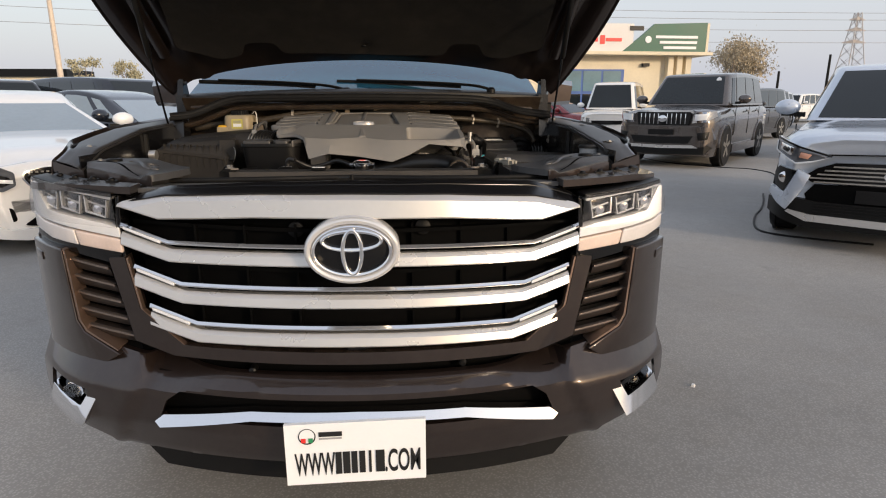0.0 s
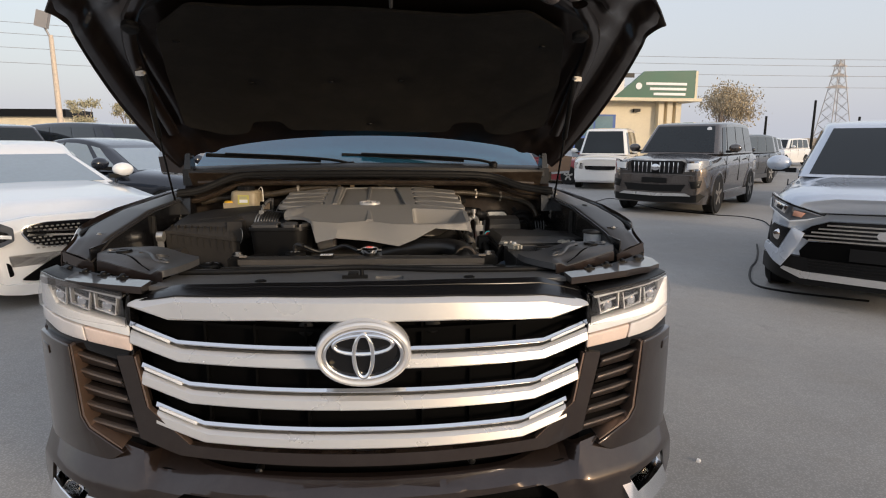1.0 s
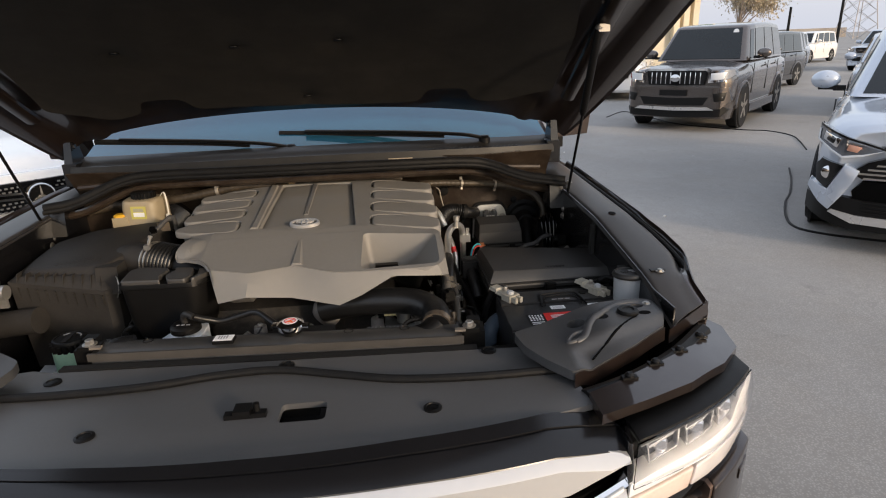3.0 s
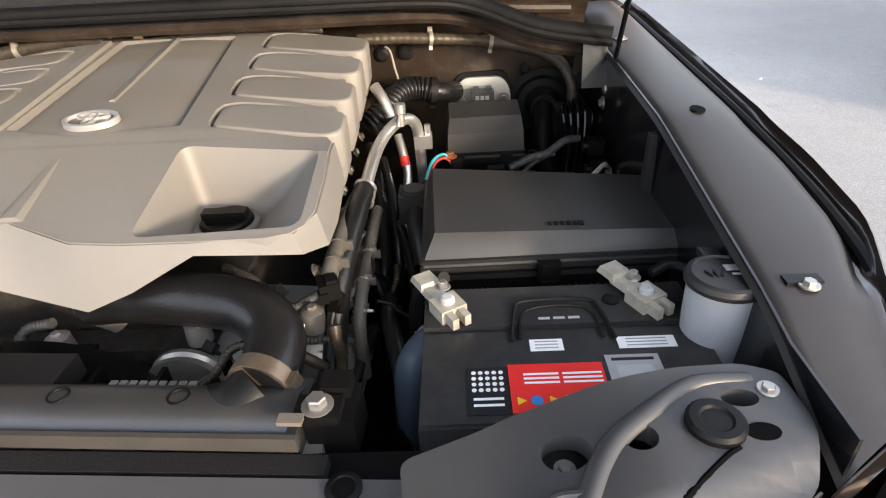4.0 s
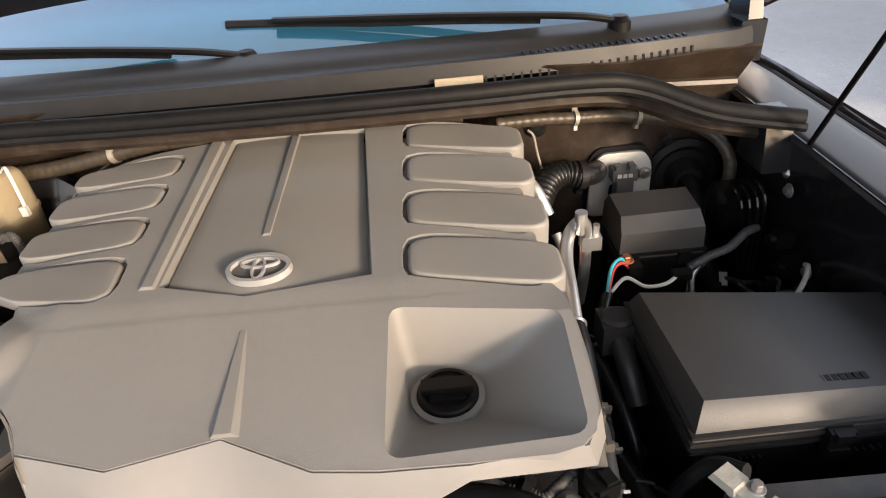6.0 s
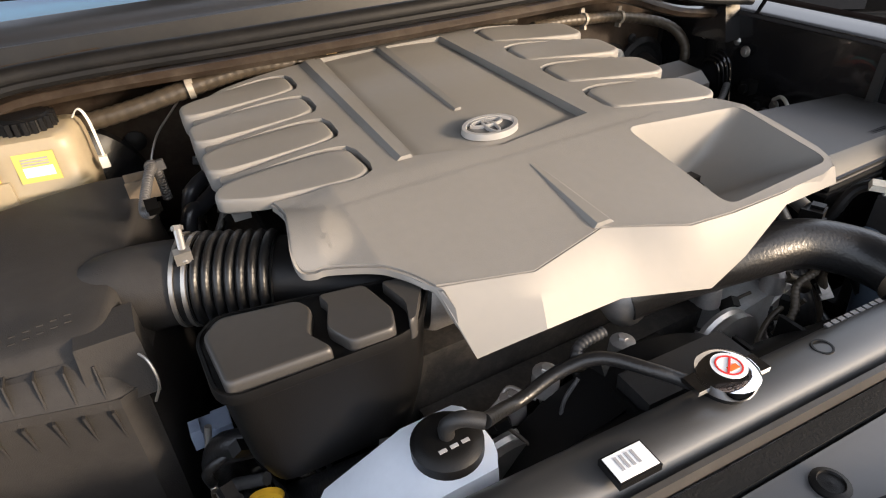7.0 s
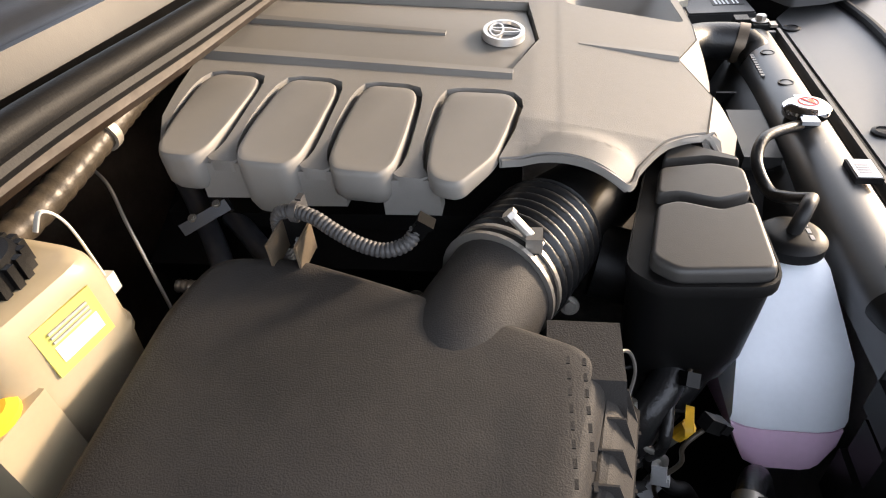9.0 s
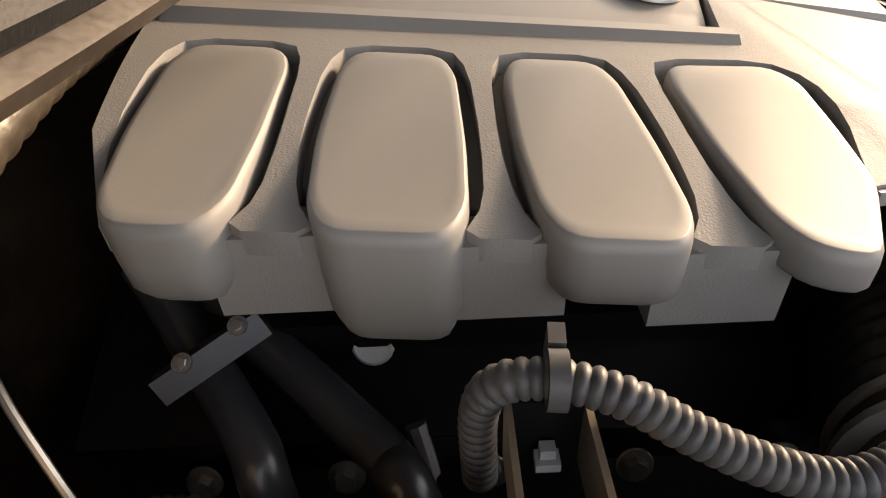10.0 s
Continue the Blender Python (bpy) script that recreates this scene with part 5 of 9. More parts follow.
part("cap_grip", join(box((0.233, 0.828, 1.195), (0.062, 0.018, 0.014), 0.005, 3), box((0.233, 0.828, 1.190), (0.044, 0.036, 0.008), 0.003, 2)), BLACK, oil_cap)
part("cap_seat", lathe([(0.045, 1.172), (0.045, 1.177), (0.038, 1.178), (0.037, 1.172)], 36, Matrix.Translation((0.233, 0.828, 0.006))), ENGINE_GREY, oil_cap)

# ---------------------------------------------------------------- air filter box
air_box = thing("air_filter_box", "black grained plastic air filter box with ribbed sides", "air filter box")
RIM = [(-0.800, 0.884), (-0.530, 0.838), (-0.505, 0.855), (-0.464, 1.05), (-0.442, 1.14), (-0.448, 1.212), (-0.52, 1.230), (-0.71, 1.228), (-0.815, 1.16), (-0.815, 1.02)]
TOPS = [(-0.780, 0.915), (-0.535, 0.870), (-0.520, 0.884), (-0.475, 1.05), (-0.454, 1.13), (-0.462, 1.198), (-0.52, 1.214), (-0.70, 1.212), (-0.792, 1.14), (-0.790, 1.00)]


def rim_z(x):
    return 1.163 + (-0.52 - x) * 0.10


RIM_R, TOP_R = rounded(RIM, 0.016, 5), rounded(TOPS, 0.022, 5)


def lid_z(x, y):
    return 1.233 + 0.09 * (x + 0.535) + 0.075 * (y - 0.87) + 0.010 * math.exp(-(((x + 0.63) / 0.12) ** 2 + ((y - 1.04) / 0.11) ** 2))


def lid_ring(f, g, dz):
    """A ring between rim and top edge (f), then drawn in towards the lid's middle (g)."""
    pts = []
    for (x, y), (tx, ty) in zip(RIM_R, TOP_R):
        px, py = x + (tx - x) * f, y + (ty - y) * f
        px, py = -0.635 + (px + 0.635) * g, 1.01 + (py - 1.01) * g
        z0, z1 = rim_z(x) + 0.006, lid_z(px, py) + dz
        pts.append((px, py, z0 + (z1 - z0) * min(1.0, f * 1.0) if f < 0.8 else z1))
    return pts


lid = loft([lid_ring(0.0, 1, 0), lid_ring(0.3, 1, 0), lid_ring(0.62, 1, 0)] + [lid_ring(*q) for q in ((0.86, 1, -0.019), (0.93, 1, -0.011), (1.0, 0.995, -0.0055), (1.0, 0.965, -0.0018), (1.0, 0.93, 0), (1.0, 0.8, 0), (1.0, 0.6, 0), (1.0, 0.4, 0), (1.0, 0.2, 0), (1.0, 0.05, 0))])
part("lid", lid, AIRBOX, air_box, angle=60)
part("rim", join(prism(RIM, -0.006, 0.006, 0.002), ), AIRBOX, air_box).matrix_basis = Matrix.Translation((0, 0, 1.178)) @ Matrix.Translation((-0.65, 0, 0)) @ Matrix.Rotation(math.atan(0.10), 4, "Y") @ Matrix.Translation((0.65, 0, 0))
part("tray", loft([[(x * 0.92 - 0.05, 0.99 + (y - 0.99) * 0.90, 0.93) for x, y in RIM], [(x * 0.985 - 0.01, 1.0 + (y - 1.0) * 0.975, rim_z(x) - 0.006) for x, y in RIM]]), AIRBOX, air_box)
for i in range(10):
    x = -0.775 + 0.026 * i
    y = 0.884 - (x + 0.80) / 0.27 * 0.046
    z = rim_z(x)
    h = 0.030 + 0.0018 * i
    part("rib", loft([[(x - 0.0012, y - 0.001, z), (x + 0.0012, y - 0.001, z), (x + 0.0012, y + 0.026, z), (x - 0.0012, y + 0.026, z)], [(x - 0.0008, y + 0.012, z + h), (x + 0.0008, y + 0.012, z + h), (x + 0.0008, y + 0.034, z + h), (x - 0.0008, y + 0.034, z + h)]]), AIRBOX, air_box)
    part("tray_rib", loft([[(x - 0.0015, y - 0.003, z - 0.006), (x + 0.0015, y - 0.003, z - 0.006), (x + 0.0015, y + 0.03, z - 0.006), (x - 0.0015, y + 0.03, z - 0.006)], [(x - 0.0004, y + 0.012, z - 0.085), (x + 0.0004, y + 0.012, z - 0.085), (x + 0.0004, y + 0.03, z - 0.085), (x - 0.0004, y + 0.03, z - 0.085)]]), AIRBOX, air_box)
part("snorkel", tube([(-0.715, 0.842, 1.098), (-0.775, 0.850, 1.092), (-0.84, 0.862, 1.082)], 0.036, 24, 6), AIRBOX, air_box, "rounded intake snorkel")
part("lid_post", box((-0.525, 0.880, 1.195), (0.064, 0.064, 0.076), 0.016, 4, (0.88, 0.86), (0.002, 0.004)), AIRBOX, air_box)
part("spring_clip", tube([(-0.502, 0.842, 1.150), (-0.492, 0.838, 1.175), (-0.494, 0.846, 1.200), (-0.505, 0.86, 1.21)], 0.0016, 6, 6), STEEL, air_box)
part("spring_clip", join(lathe([(0.018, -0.012), (0.020, -0.012), (0.020, 0.012), (0.018, 0.012)], 20, along((-0.806, 0.862, 1.178), (-0.60, 0.862, 1.178))), box((-0.806, 0.858, 1.160), (0.022, 0.008, 0.05), 0.003)), PIPEALU, air_box)
for k in range(10):
    x, y = -0.662 + 0.0125 * k, 0.882 + 0.0005 * k
    for j, dy in enumerate((0.0, 0.011)):
        part("embossed_mark", box((x, y + dy, 1.2395 + (x + 0.66) * 0.085 + dy * 0.12), (0.0062, 0.0024, 0.0012), 0.0004, 1), AIRBOX, air_box)

duct_axis = [(-0.590, 1.005, 1.140), (-0.555, 0.998, 1.172), (-0.520, 0.987, 1.195), (-0.485, 0.973, 1.207), (-0.428, 0.952, 1.212)]
HA = Vector((-0.432, 0.955, 1.211))
part("outlet", tube(duct_axis, [0.062, 0.058, 0.055, 0.052, 0.050], 32, 8), AIRBOX, air_box)
intake_hose = thing("intake_hose", "black ribbed rubber intake bellows between air box and engine", "intake hose")
d = (Vector((-0.318, 0.902, 1.203)) - HA)
part("collar", tube([HA, HA + d * 0.12], 0.054, 28, smooth=False), HOSE, intake_hose)
part("bellows", tube([HA + d * 0.12, HA + d * 0.5, HA + d * 0.84], 0.058, 32, 6, ribs=0.008, pitch=0.0125), HOSE, intake_hose, angle=80)
part("outlet_duct", tube([HA + d * 0.82, (-0.310, 0.897, 1.200), (-0.25, 0.865, 1.185), (-0.18, 0.83, 1.175)], 0.050, 24, 6), BLACK, intake_hose)
for f in (-0.02, 0.085):
    c = HA + d * f
    part("clamp_band", lathe([(0.0535, -0.0022), (0.0565, -0.0022), (0.0565, 0.0022), (0.0535, 0.0022)], 32, along(c, c + d)), STEEL, intake_hose)
part("clamp_screw", join(box((-0.431, 0.923, 1.262), (0.018, 0.014, 0.014), 0.003), tube([(-0.428, 0.942, 1.284), (-0.431, 0.918, 1.256)], 0.0045, 10, smooth=False), lathe([(0.0065, 0), (0.0065, 0.005), (0, 0.005)], 6, along((-0.428, 0.942, 1.284), (-0.426, 0.952, 1.296)))), STEEL, intake_hose)

# ---------------------------------------------------------------- resonator box
resonator = thing("resonator_box", "black plastic resonator box with grooved lid", "resonator")
RB = [(-0.446, 0.718), (-0.252, 0.712), (-0.208, 0.778), (-0.215, 0.800), (-0.425, 0.846), (-0.450, 0.820)]
LIDBLACK = mat("satin_black_lid", (0.045, 0.042, 0.039), 0.42, 0.0, 0.15, 8, bump=0.1, bscale=700, grime=0.02, spec=0.6)
RB = [(x + 0.003, y + 0.000) for x, y in RB]


def shrink(poly, f):
    cx = sum(p[0] for p in poly) / len(poly)
    cy = sum(p[1] for p in poly) / len(poly)
    return [(cx + (x - cx) * f, cy + (y - cy) * f) for x, y in poly]


RR = rounded(RB, 0.030, 5)
part("case", loft([[(x, y, z) for x, y in shrink(RR, f)] for z, f in ((1.075, 0.76), (1.085, 0.80), (1.120, 0.885), (1.180, 0.93), (1.220, 0.955))]), BLACK, resonator, angle=50)
part("flange", loft([[(x, y, z) for x, y in shrink(RR, f)] for z, f in ((1.214, 0.97), (1.216, 1.0), (1.224, 1.0), (1.2275, 0.99), (1.2275, 0.965), (1.2245, 0.955))]), BLACK, resonator, angle=40)
for pts in ([(-0.432, 0.726), (-0.332, 0.720), (-0.347, 0.752), (-0.332, 0.790), (-0.340, 0.810), (-0.420, 0.826), (-0.438, 0.806)],
            [(-0.316, 0.719), (-0.272, 0.716), (-0.262, 0.745), (-0.272, 0.799), (-0.322, 0.808), (-0.316, 0.788), (-0.330, 0.752)],
            [(-0.258, 0.716), (-0.250, 0.718), (-0.218, 0.768), (-0.222, 0.782), (-0.256, 0.794), (-0.247, 0.746)]):
    RP = rounded(pts, 0.008, 4)
    part("lid_panel", loft([[(x, y - 0.001, z) for x, y in shrink(RP, f)] for z, f in ((1.215, 1.0), (1.232, 1.0), (1.2365, 0.985), (1.2385, 0.95), (1.2385, 0.90))]), LIDBLACK, resonator, angle=60)
part("neck", tube([(-0.34, 0.80, 1.15), (-0.33, 0.86, 1.16)], 0.04, 16, smooth=False), BLACK, resonator)

# ---------------------------------------------------------------- coolant expansion tank
tank = thing("coolant_tank", "translucent coolant tank with pink fluid", "coolant tank")
SHAPE = [(-0.218, 1.128), (-0.285, 1.128), (-0.312, 1.110), (-0.382, 1.068), (-0.416, 1.008)]
up = SHAPE + [(-0.416, 1.002), (-0.218, 1.002)]
dn = [(-0.218, 1.000), (-0.416, 1.000), (-0.424, 0.985), (-0.428, 0.950), (-0.40, 0.935), (-0.218, 0.86)]


def slab(poly, y0, y1, bev):
    cx, cz = (sum(p[k] for p in poly) / len(poly) for k in (0, 1))
    bm = loft([[(cx + (x - cx) * f, y, cz + (z - cz) * f if abs(z - 1.0) > 0.004 else z) for x, z in poly] for y, f in ((y0, 0.90), (y0 + 0.014, 0.97), (y0 + 0.030, 1.0), (y1 - 0.030, 1.0), (y1 - 0.014, 0.97), (y1, 0.90))])
    bm = bevel(bm, bev, 3)
    for v in bm.verts:
        low, high = max(0.0, min(1.0, (0.995 - v.co.z) / 0.06)), max(0.0, min(1.0, (v.co.z - 1.075) / 0.05))
        v.co.y = 0.645 + (v.co.y - 0.645) * (1 - 0.42 * low - 0.22 * high)
    return bm


part("tank_upper", slab(up, 0.596, 0.710, 0.006), COOLTANK, tank, angle=60)
part("tank_lower", slab(dn, 0.597, 0.709, 0.006), PINK, tank, "lower half tinted pink by coolant")
part("tank_cap", lathe([(0.036, 0), (0.036, 0.012), (0.030, 0.018), (0.022, 0.020), (0, 0.020)], 32, Matrix.Translation((-0.262, 0.643, 1.132))), BLACK, tank)
part("cap_nozzle", tube([(-0.262, 0.643, 1.150), (-0.262, 0.640, 1.168), (-0.250, 0.632, 1.178), (-0.232, 0.622, 1.174)], 0.008, 12), DARK, tank)
for x in (-0.250, -0.262, -0.274):
    part("cap_mark", box((x, 0.628, 1.1515), (0.008, 0.004, 0.002), 0), GREYPRINT, tank)

# ---------------------------------------------------------------- radiator, shroud, cap
TANKBLACK = mat("satin_black_tank", (0.026, 0.0255, 0.025), 0.44, 0.0, 0.15, 8, bump=0.1, bscale=600, grime=0.03, spec=1.0, ior=1.6)
radiator = thing("radiator", "radiator with a black plastic top tank", "radiator")
part("core", box((0, 0.535, 0.88), (0.84, 0.05, 0.46), 0.004), ALU, radiator)
def tankface(u, v):
    x = -0.425 + 0.82 * u
    a = math.pi * (v * 1.0)
    return (x, 0.552 - 0.040 * math.cos(a), 1.098 + 0.052 * math.sin(a) ** 0.6)


part("top_tank", join(sheet(tankface, 30, 14, 0.004), box((-0.427, 0.552, 1.118), (0.01, 0.075, 0.05), 0.004), box((0.397, 0.552, 1.118), (0.01, 0.075, 0.05), 0.004)), TANKBLACK, radiator, angle=50)
part("tank_edge", box((-0.015, 0.509, 1.138), (0.84, 0.006, 0.018), 0.002), mat("worn_tank_edge", (0.06, 0.055, 0.05), 0.42, 0.0, 0.2, 20), radiator)
for x in (-0.32, 0.14, 0.27):
    part("moulded_ring", flat_ring((x, 0.556, 1.1485), 0.012, 0.012, 0.003, 0.002, 0, 20), BLACK, radiator)
for k in range(9):
    part("moulded_mark", box((0.185 + 0.011 * k, 0.580, 1.1425), (0.008, 0.006, 0.003), 0), COVERPANEL, radiator)
part("neck", lathe([(0.024, 1.142), (0.024, 1.160), (0.030, 1.162), (0, 1.162)], 24, Matrix.Translation((0.006, 0.565, 0))), BLACK, radiator)
cap = part("pressure_cap", join(lathe([(0.030, 1.160), (0.031, 1.166), (0.031, 1.172), (0.026, 1.176), (0.020, 1.178), (0, 1.178)], 32, Matrix.Translation((0.006, 0.565, 0))),
                                box((-0.026, 0.569, 1.166), (0.022, 0.022, 0.006), 0.004), box((0.038, 0.561, 1.166), (0.022, 0.022, 0.006), 0.004)), CHROME, radiator, "bright metal pressure cap")
part("warning_ring", flat_ring((0.006, 0.565, 1.1784), 0.0135, 0.0135, 0.002, 0.0008, 0, 32), LABELRED, cap)
part("cap_label", lathe([(0.0175, 1.177), (0.0175, 1.1784), (0, 1.1786)], 28, Matrix.Translation((0.006, 0.565, 0))), LABELWHITE, cap)
part("warning_bar", moved(box((0, 0, 0), (0.022, 0.002, 0.0010), 0), Matrix.Translation((0.006, 0.565, 1.1790)) @ Matrix.Rotation(radians(40), 4, "Z")), LABELRED, cap)
part("warning_mark", box((0.007, 0.561, 1.1788), (0.012, 0.006, 0.0008), 0), ORANGE, cap)
stk = part("sticker", box((-0.139, 0.534, 1.154), (0.046, 0.030, 0.008), 0.002), BLACK, radiator)
part("sticker_face", box((-0.139, 0.534, 1.1587), (0.042, 0.026, 0.001), 0), LABELWHITE, stk)
for k in range(4):
    part("sticker_line", box((-0.150 + 0.006 * k, 0.536, 1.1594), (0.003, 0.014, 0.0006), 0), GREYPRINT, stk)
for s, x in ((-1, -0.442), (1, 0.420)):
    br = part("mount_bracket", box((x, 0.540, 1.150), (0.045, 0.030, 0.010), 0.002), BLACK, radiator)
    part("mount_block", box((x + s * 0.01, 0.556, 1.120), (0.05, 0.05, 0.05), 0.006), BLACK, br)
    part("mount_post", box((x + s * 0.012, 0.572, 1.135), (0.03, 0.026, 0.05), 0.004), BLACK, br)
    part("mount_bolt", bolt((x, 0.540, 1.156), 0.010, 0.012), STEEL, br)
    part("mount_tab", box((x - s * 0.022, 0.522, 1.156), (0.024, 0.012, 0.005), 0.001), mat("zinc_tab", (0.30, 0.26, 0.22), 0.42, 0.5), br)
part("inlet_neck", tube([(-0.36, 0.575, 1.135), (-0.390, 0.568, 1.134), (-0.412, 0.562, 1.128)], 0.021, 16), BLACK, radiator)
for c, sz in (((-0.455, 0.574, 1.085), (0.05, 0.044, 0.04)), ((-0.46, 0.568, 1.03), (0.045, 0.05, 0.05)), ((-0.45, 0.57, 0.96), (0.04, 0.05, 0.07))):
    part("side_clip", box(c, sz, 0.006), BLACK, radiator)


def shroud(u, v):
    x = -0.20 + 0.58 * u
    c = 1 - (2 * u - 1) ** 2
    return (x, 0.592 + (0.04 + 0.05 * c) * v, 1.118 - 0.10 * v ** 1.6 - 0.02 * (1 - c))


part("fan_shroud", sheet(shroud, 28, 8, 0.004), BLACK, radiator)
for x in (-0.06, 0.04, 0.12, 0.20):
    part("shroud_rib", box((x, 0.618, 1.086), (0.006, 0.05, 0.04), 0.001), BLACK, radiator)
part("shroud_lug", box((0.02, 0.622, 1.108), (0.15, 0.05, 0.03), 0.008, 3), DARK, radiator)
part("fan_ring", lathe([(0.235, -0.03), (0.245, -0.03), (0.245, 0.04), (0.235, 0.04)], 48, Matrix.Translation((0.0, 0.66, 0.86)) @ Matrix.Rotation(radians(90), 4, "X")), BLACK, radiator)
fan = thing("cooling_fan", "black plastic cooling fan behind the radiator", "fan")
part("hub", lathe([(0.06, -0.03), (0.07, 0.0), (0.06, 0.03), (0, 0.035)], 24, Matrix.Translation((0, 0.672, 0.86)) @ Matrix.Rotation(radians(-90), 4, "X")), ALU, fan)
for k in range(9):
    a = 2 * math.pi * k / 9
    bl = box((0, 0, 0.14), (0.07, 0.008, 0.16), 0.003, 2, (1.3, 1), (0.03, 0.02))
    part("blade", moved(bl, Matrix.Translation((0, 0.672, 0.86)) @ Matrix.Rotation(a, 4, "Y")), BLACK, fan)

radiator.matrix_basis = Matrix.Translation((-0.10, 0.5455, 0)) @ Matrix.Rotation(radians(-3.1), 4, "Z") @ Matrix.Translation((0.10, -0.5525, 0))
overflow = alone("overflow_hose", tube([(-0.020, 0.566, 1.155), (-0.050, 0.594, 1.166), (-0.085, 0.632, 1.170), (-0.125, 0.648, 1.158), (-0.175, 0.645, 1.148), (-0.205, 0.636, 1.158), (-0.232, 0.622, 1.174)], 0.0075, 12, 8), HOSE, "thin black overflow hose from cap to tank", "hose")
rad_hose = thing("radiator_hose", "thick black rubber radiator hose with clamps", "hose")
part("hose", tube([(0.06, 0.745, 1.115), (0.13, 0.722, 1.135), (0.215, 0.694, 1.150), (0.295, 0.672, 1.152), (0.342, 0.630, 1.146), (0.352, 0.575, 1.142), (0.345, 0.548, 1.138)], 0.034, 24, 10), HOSE, rad_hose)
part("clamp", clip_band((0.348, 0.556, 1.139), (-0.1, -0.4, -0.05), 0.0345, 0.018), mat("dulled_hose_clamp", (0.20, 0.16, 0.12), 0.45, 0.7, 0.3, 40), rad_hose)
part("pipe_end", tube([(0.346, 0.55, 1.138), (0.325, 0.535, 1.128), (0.285, 0.540, 1.118)], [0.031, 0.030, 0.024], 20), BLACK, rad_hose)
for k in range(14):
    a = 0.02 * k
    part("printed_stripe", box((0.338 + 0.0007 * k, 0.640 - 0.004 * k, 1.1785 - 0.0006 * k), (0.010, 0.0014, 0.0012), 0), GREYPRINT, rad_hose)

# ---------------------------------------------------------------- battery
CLAMP = mat("corroded_zinc", (0.46, 0.43, 0.36), 0.5, 0.3, 0.25, 60, bump=0.6, bscale=350, grime=0.3)
battery = thing("battery", "black car battery with red warning label and clamps", "battery")
BATTERY = mat("battery_case_plastic", (0.026, 0.026, 0.027), 0.42, 0.0, 0.2, 12, bump=0.2, bscale=500, grime=0.06)
part("case", box((0.672, 0.590, 1.045), (0.312, 0.212, 0.190), 0.006, 2), BATTERY, battery)
part("top_step", box((0.672, 0.660, 1.143), (0.310, 0.072, 0.008), 0.003, 2), BATTERY, battery)
part("top_lid", box((0.672, 0.552, 1.1415), (0.310, 0.130, 0.005), 0.002, 2), BATTERY, battery)
part("handle", join(tube([(0.615, 0.598, 1.147), (0.622, 0.645, 1.150), (0.635, 0.664, 1.150), (0.705, 0.664, 1.150), (0.720, 0.645, 1.150), (0.728, 0.598, 1.147)], 0.0024, 8, 6), tube([(0.624, 0.60, 1.147), (0.636, 0.648, 1.149), (0.705, 0.650, 1.149), (0.716, 0.60, 1.147)], 0.0018, 6, 4)), RUBBER, battery)
part("vent_plug", lathe([(0.010, 1.146), (0.010, 1.149), (0.004, 1.150), (0, 1.149)], 16, Matrix.Translation((0.738, 0.664, 0))), BLACK, battery)
lab = part("label", box((0.656, 0.530, 1.1447), (0.098, 0.066, 0.0008), 0), LABELRED, battery, "red warning label")
for r, z0 in ((0.548, 0), (0.542, 0), (0.536, 0)):
    for x, w in ((0.640, 0.036), (0.682, 0.040)):
        part("text_bar", box((x, r, 1.1454), (w, 0.0026, 0.0004), 0), LABELWHITE, lab)
for k, m in enumerate((YELLOW, BLUEPRINT, YELLOW, LABELWHITE, BLUEPRINT, LABELWHITE)):
    part("pictogram", lathe([(0.0062, 1.1452), (0.0062, 1.1458), (0, 1.1459)], 3 if k in (0, 2) else 16, Matrix.Translation((0.616 + 0.0160 * k, 0.512, 0))), m, lab)
lab = part("label", box((0.585, 0.528, 1.1447), (0.042, 0.064, 0.0008), 0), INK, battery, "black info label")
for j in range(4):
    for k in range(5):
        part("pictogram", lathe([(0.0025, 1.1452), (0.0025, 1.1457), (0, 1.1457)], 8, Matrix.Translation((0.571 + 0.007 * k, 0.552 - 0.008 * j, 0))), LABELWHITE, lab)
for y in (0.516, 0.508):
    part("text_bar", box((0.585, y, 1.1454), (0.030, 0.003, 0.0004), 0), LABELWHITE, lab)
for c, sz in (((0.652, 0.592), (0.036, 0.018)), ((0.760, 0.592), (0.062, 0.018))):
    lab = part("label", box((c[0], c[1], 1.1447), (sz[0], sz[1], 0.0008), 0), LABELWHITE, battery, "white label")
    for k in range(3):
        part("text_bar", box((c[0], c[1] + 0.005 - 0.005 * k, 1.1453), (sz[0] * 0.7, 0.0018, 0.0003), 0), GREYPRINT, lab)
lab = part("label", box((0.738, 0.548, 1.1447), (0.056, 0.050, 0.0008), 0), GREYPRINT, battery, "grey label")
part("text_bar", box((0.738, 0.566, 1.1453), (0.044, 0.004, 0.0003), 0), INK, lab)
part("text_bar", box((0.738, 0.545, 1.1453), (0.038, 0.024, 0.0003), 0), PALEGREY, lab)
for x in (0.655, 0.672, 0.689):
    part("text_bar", box((x, 0.634, 1.1476), (0.013, 0.004, 0.0006), 0), GREYPRINT, battery)
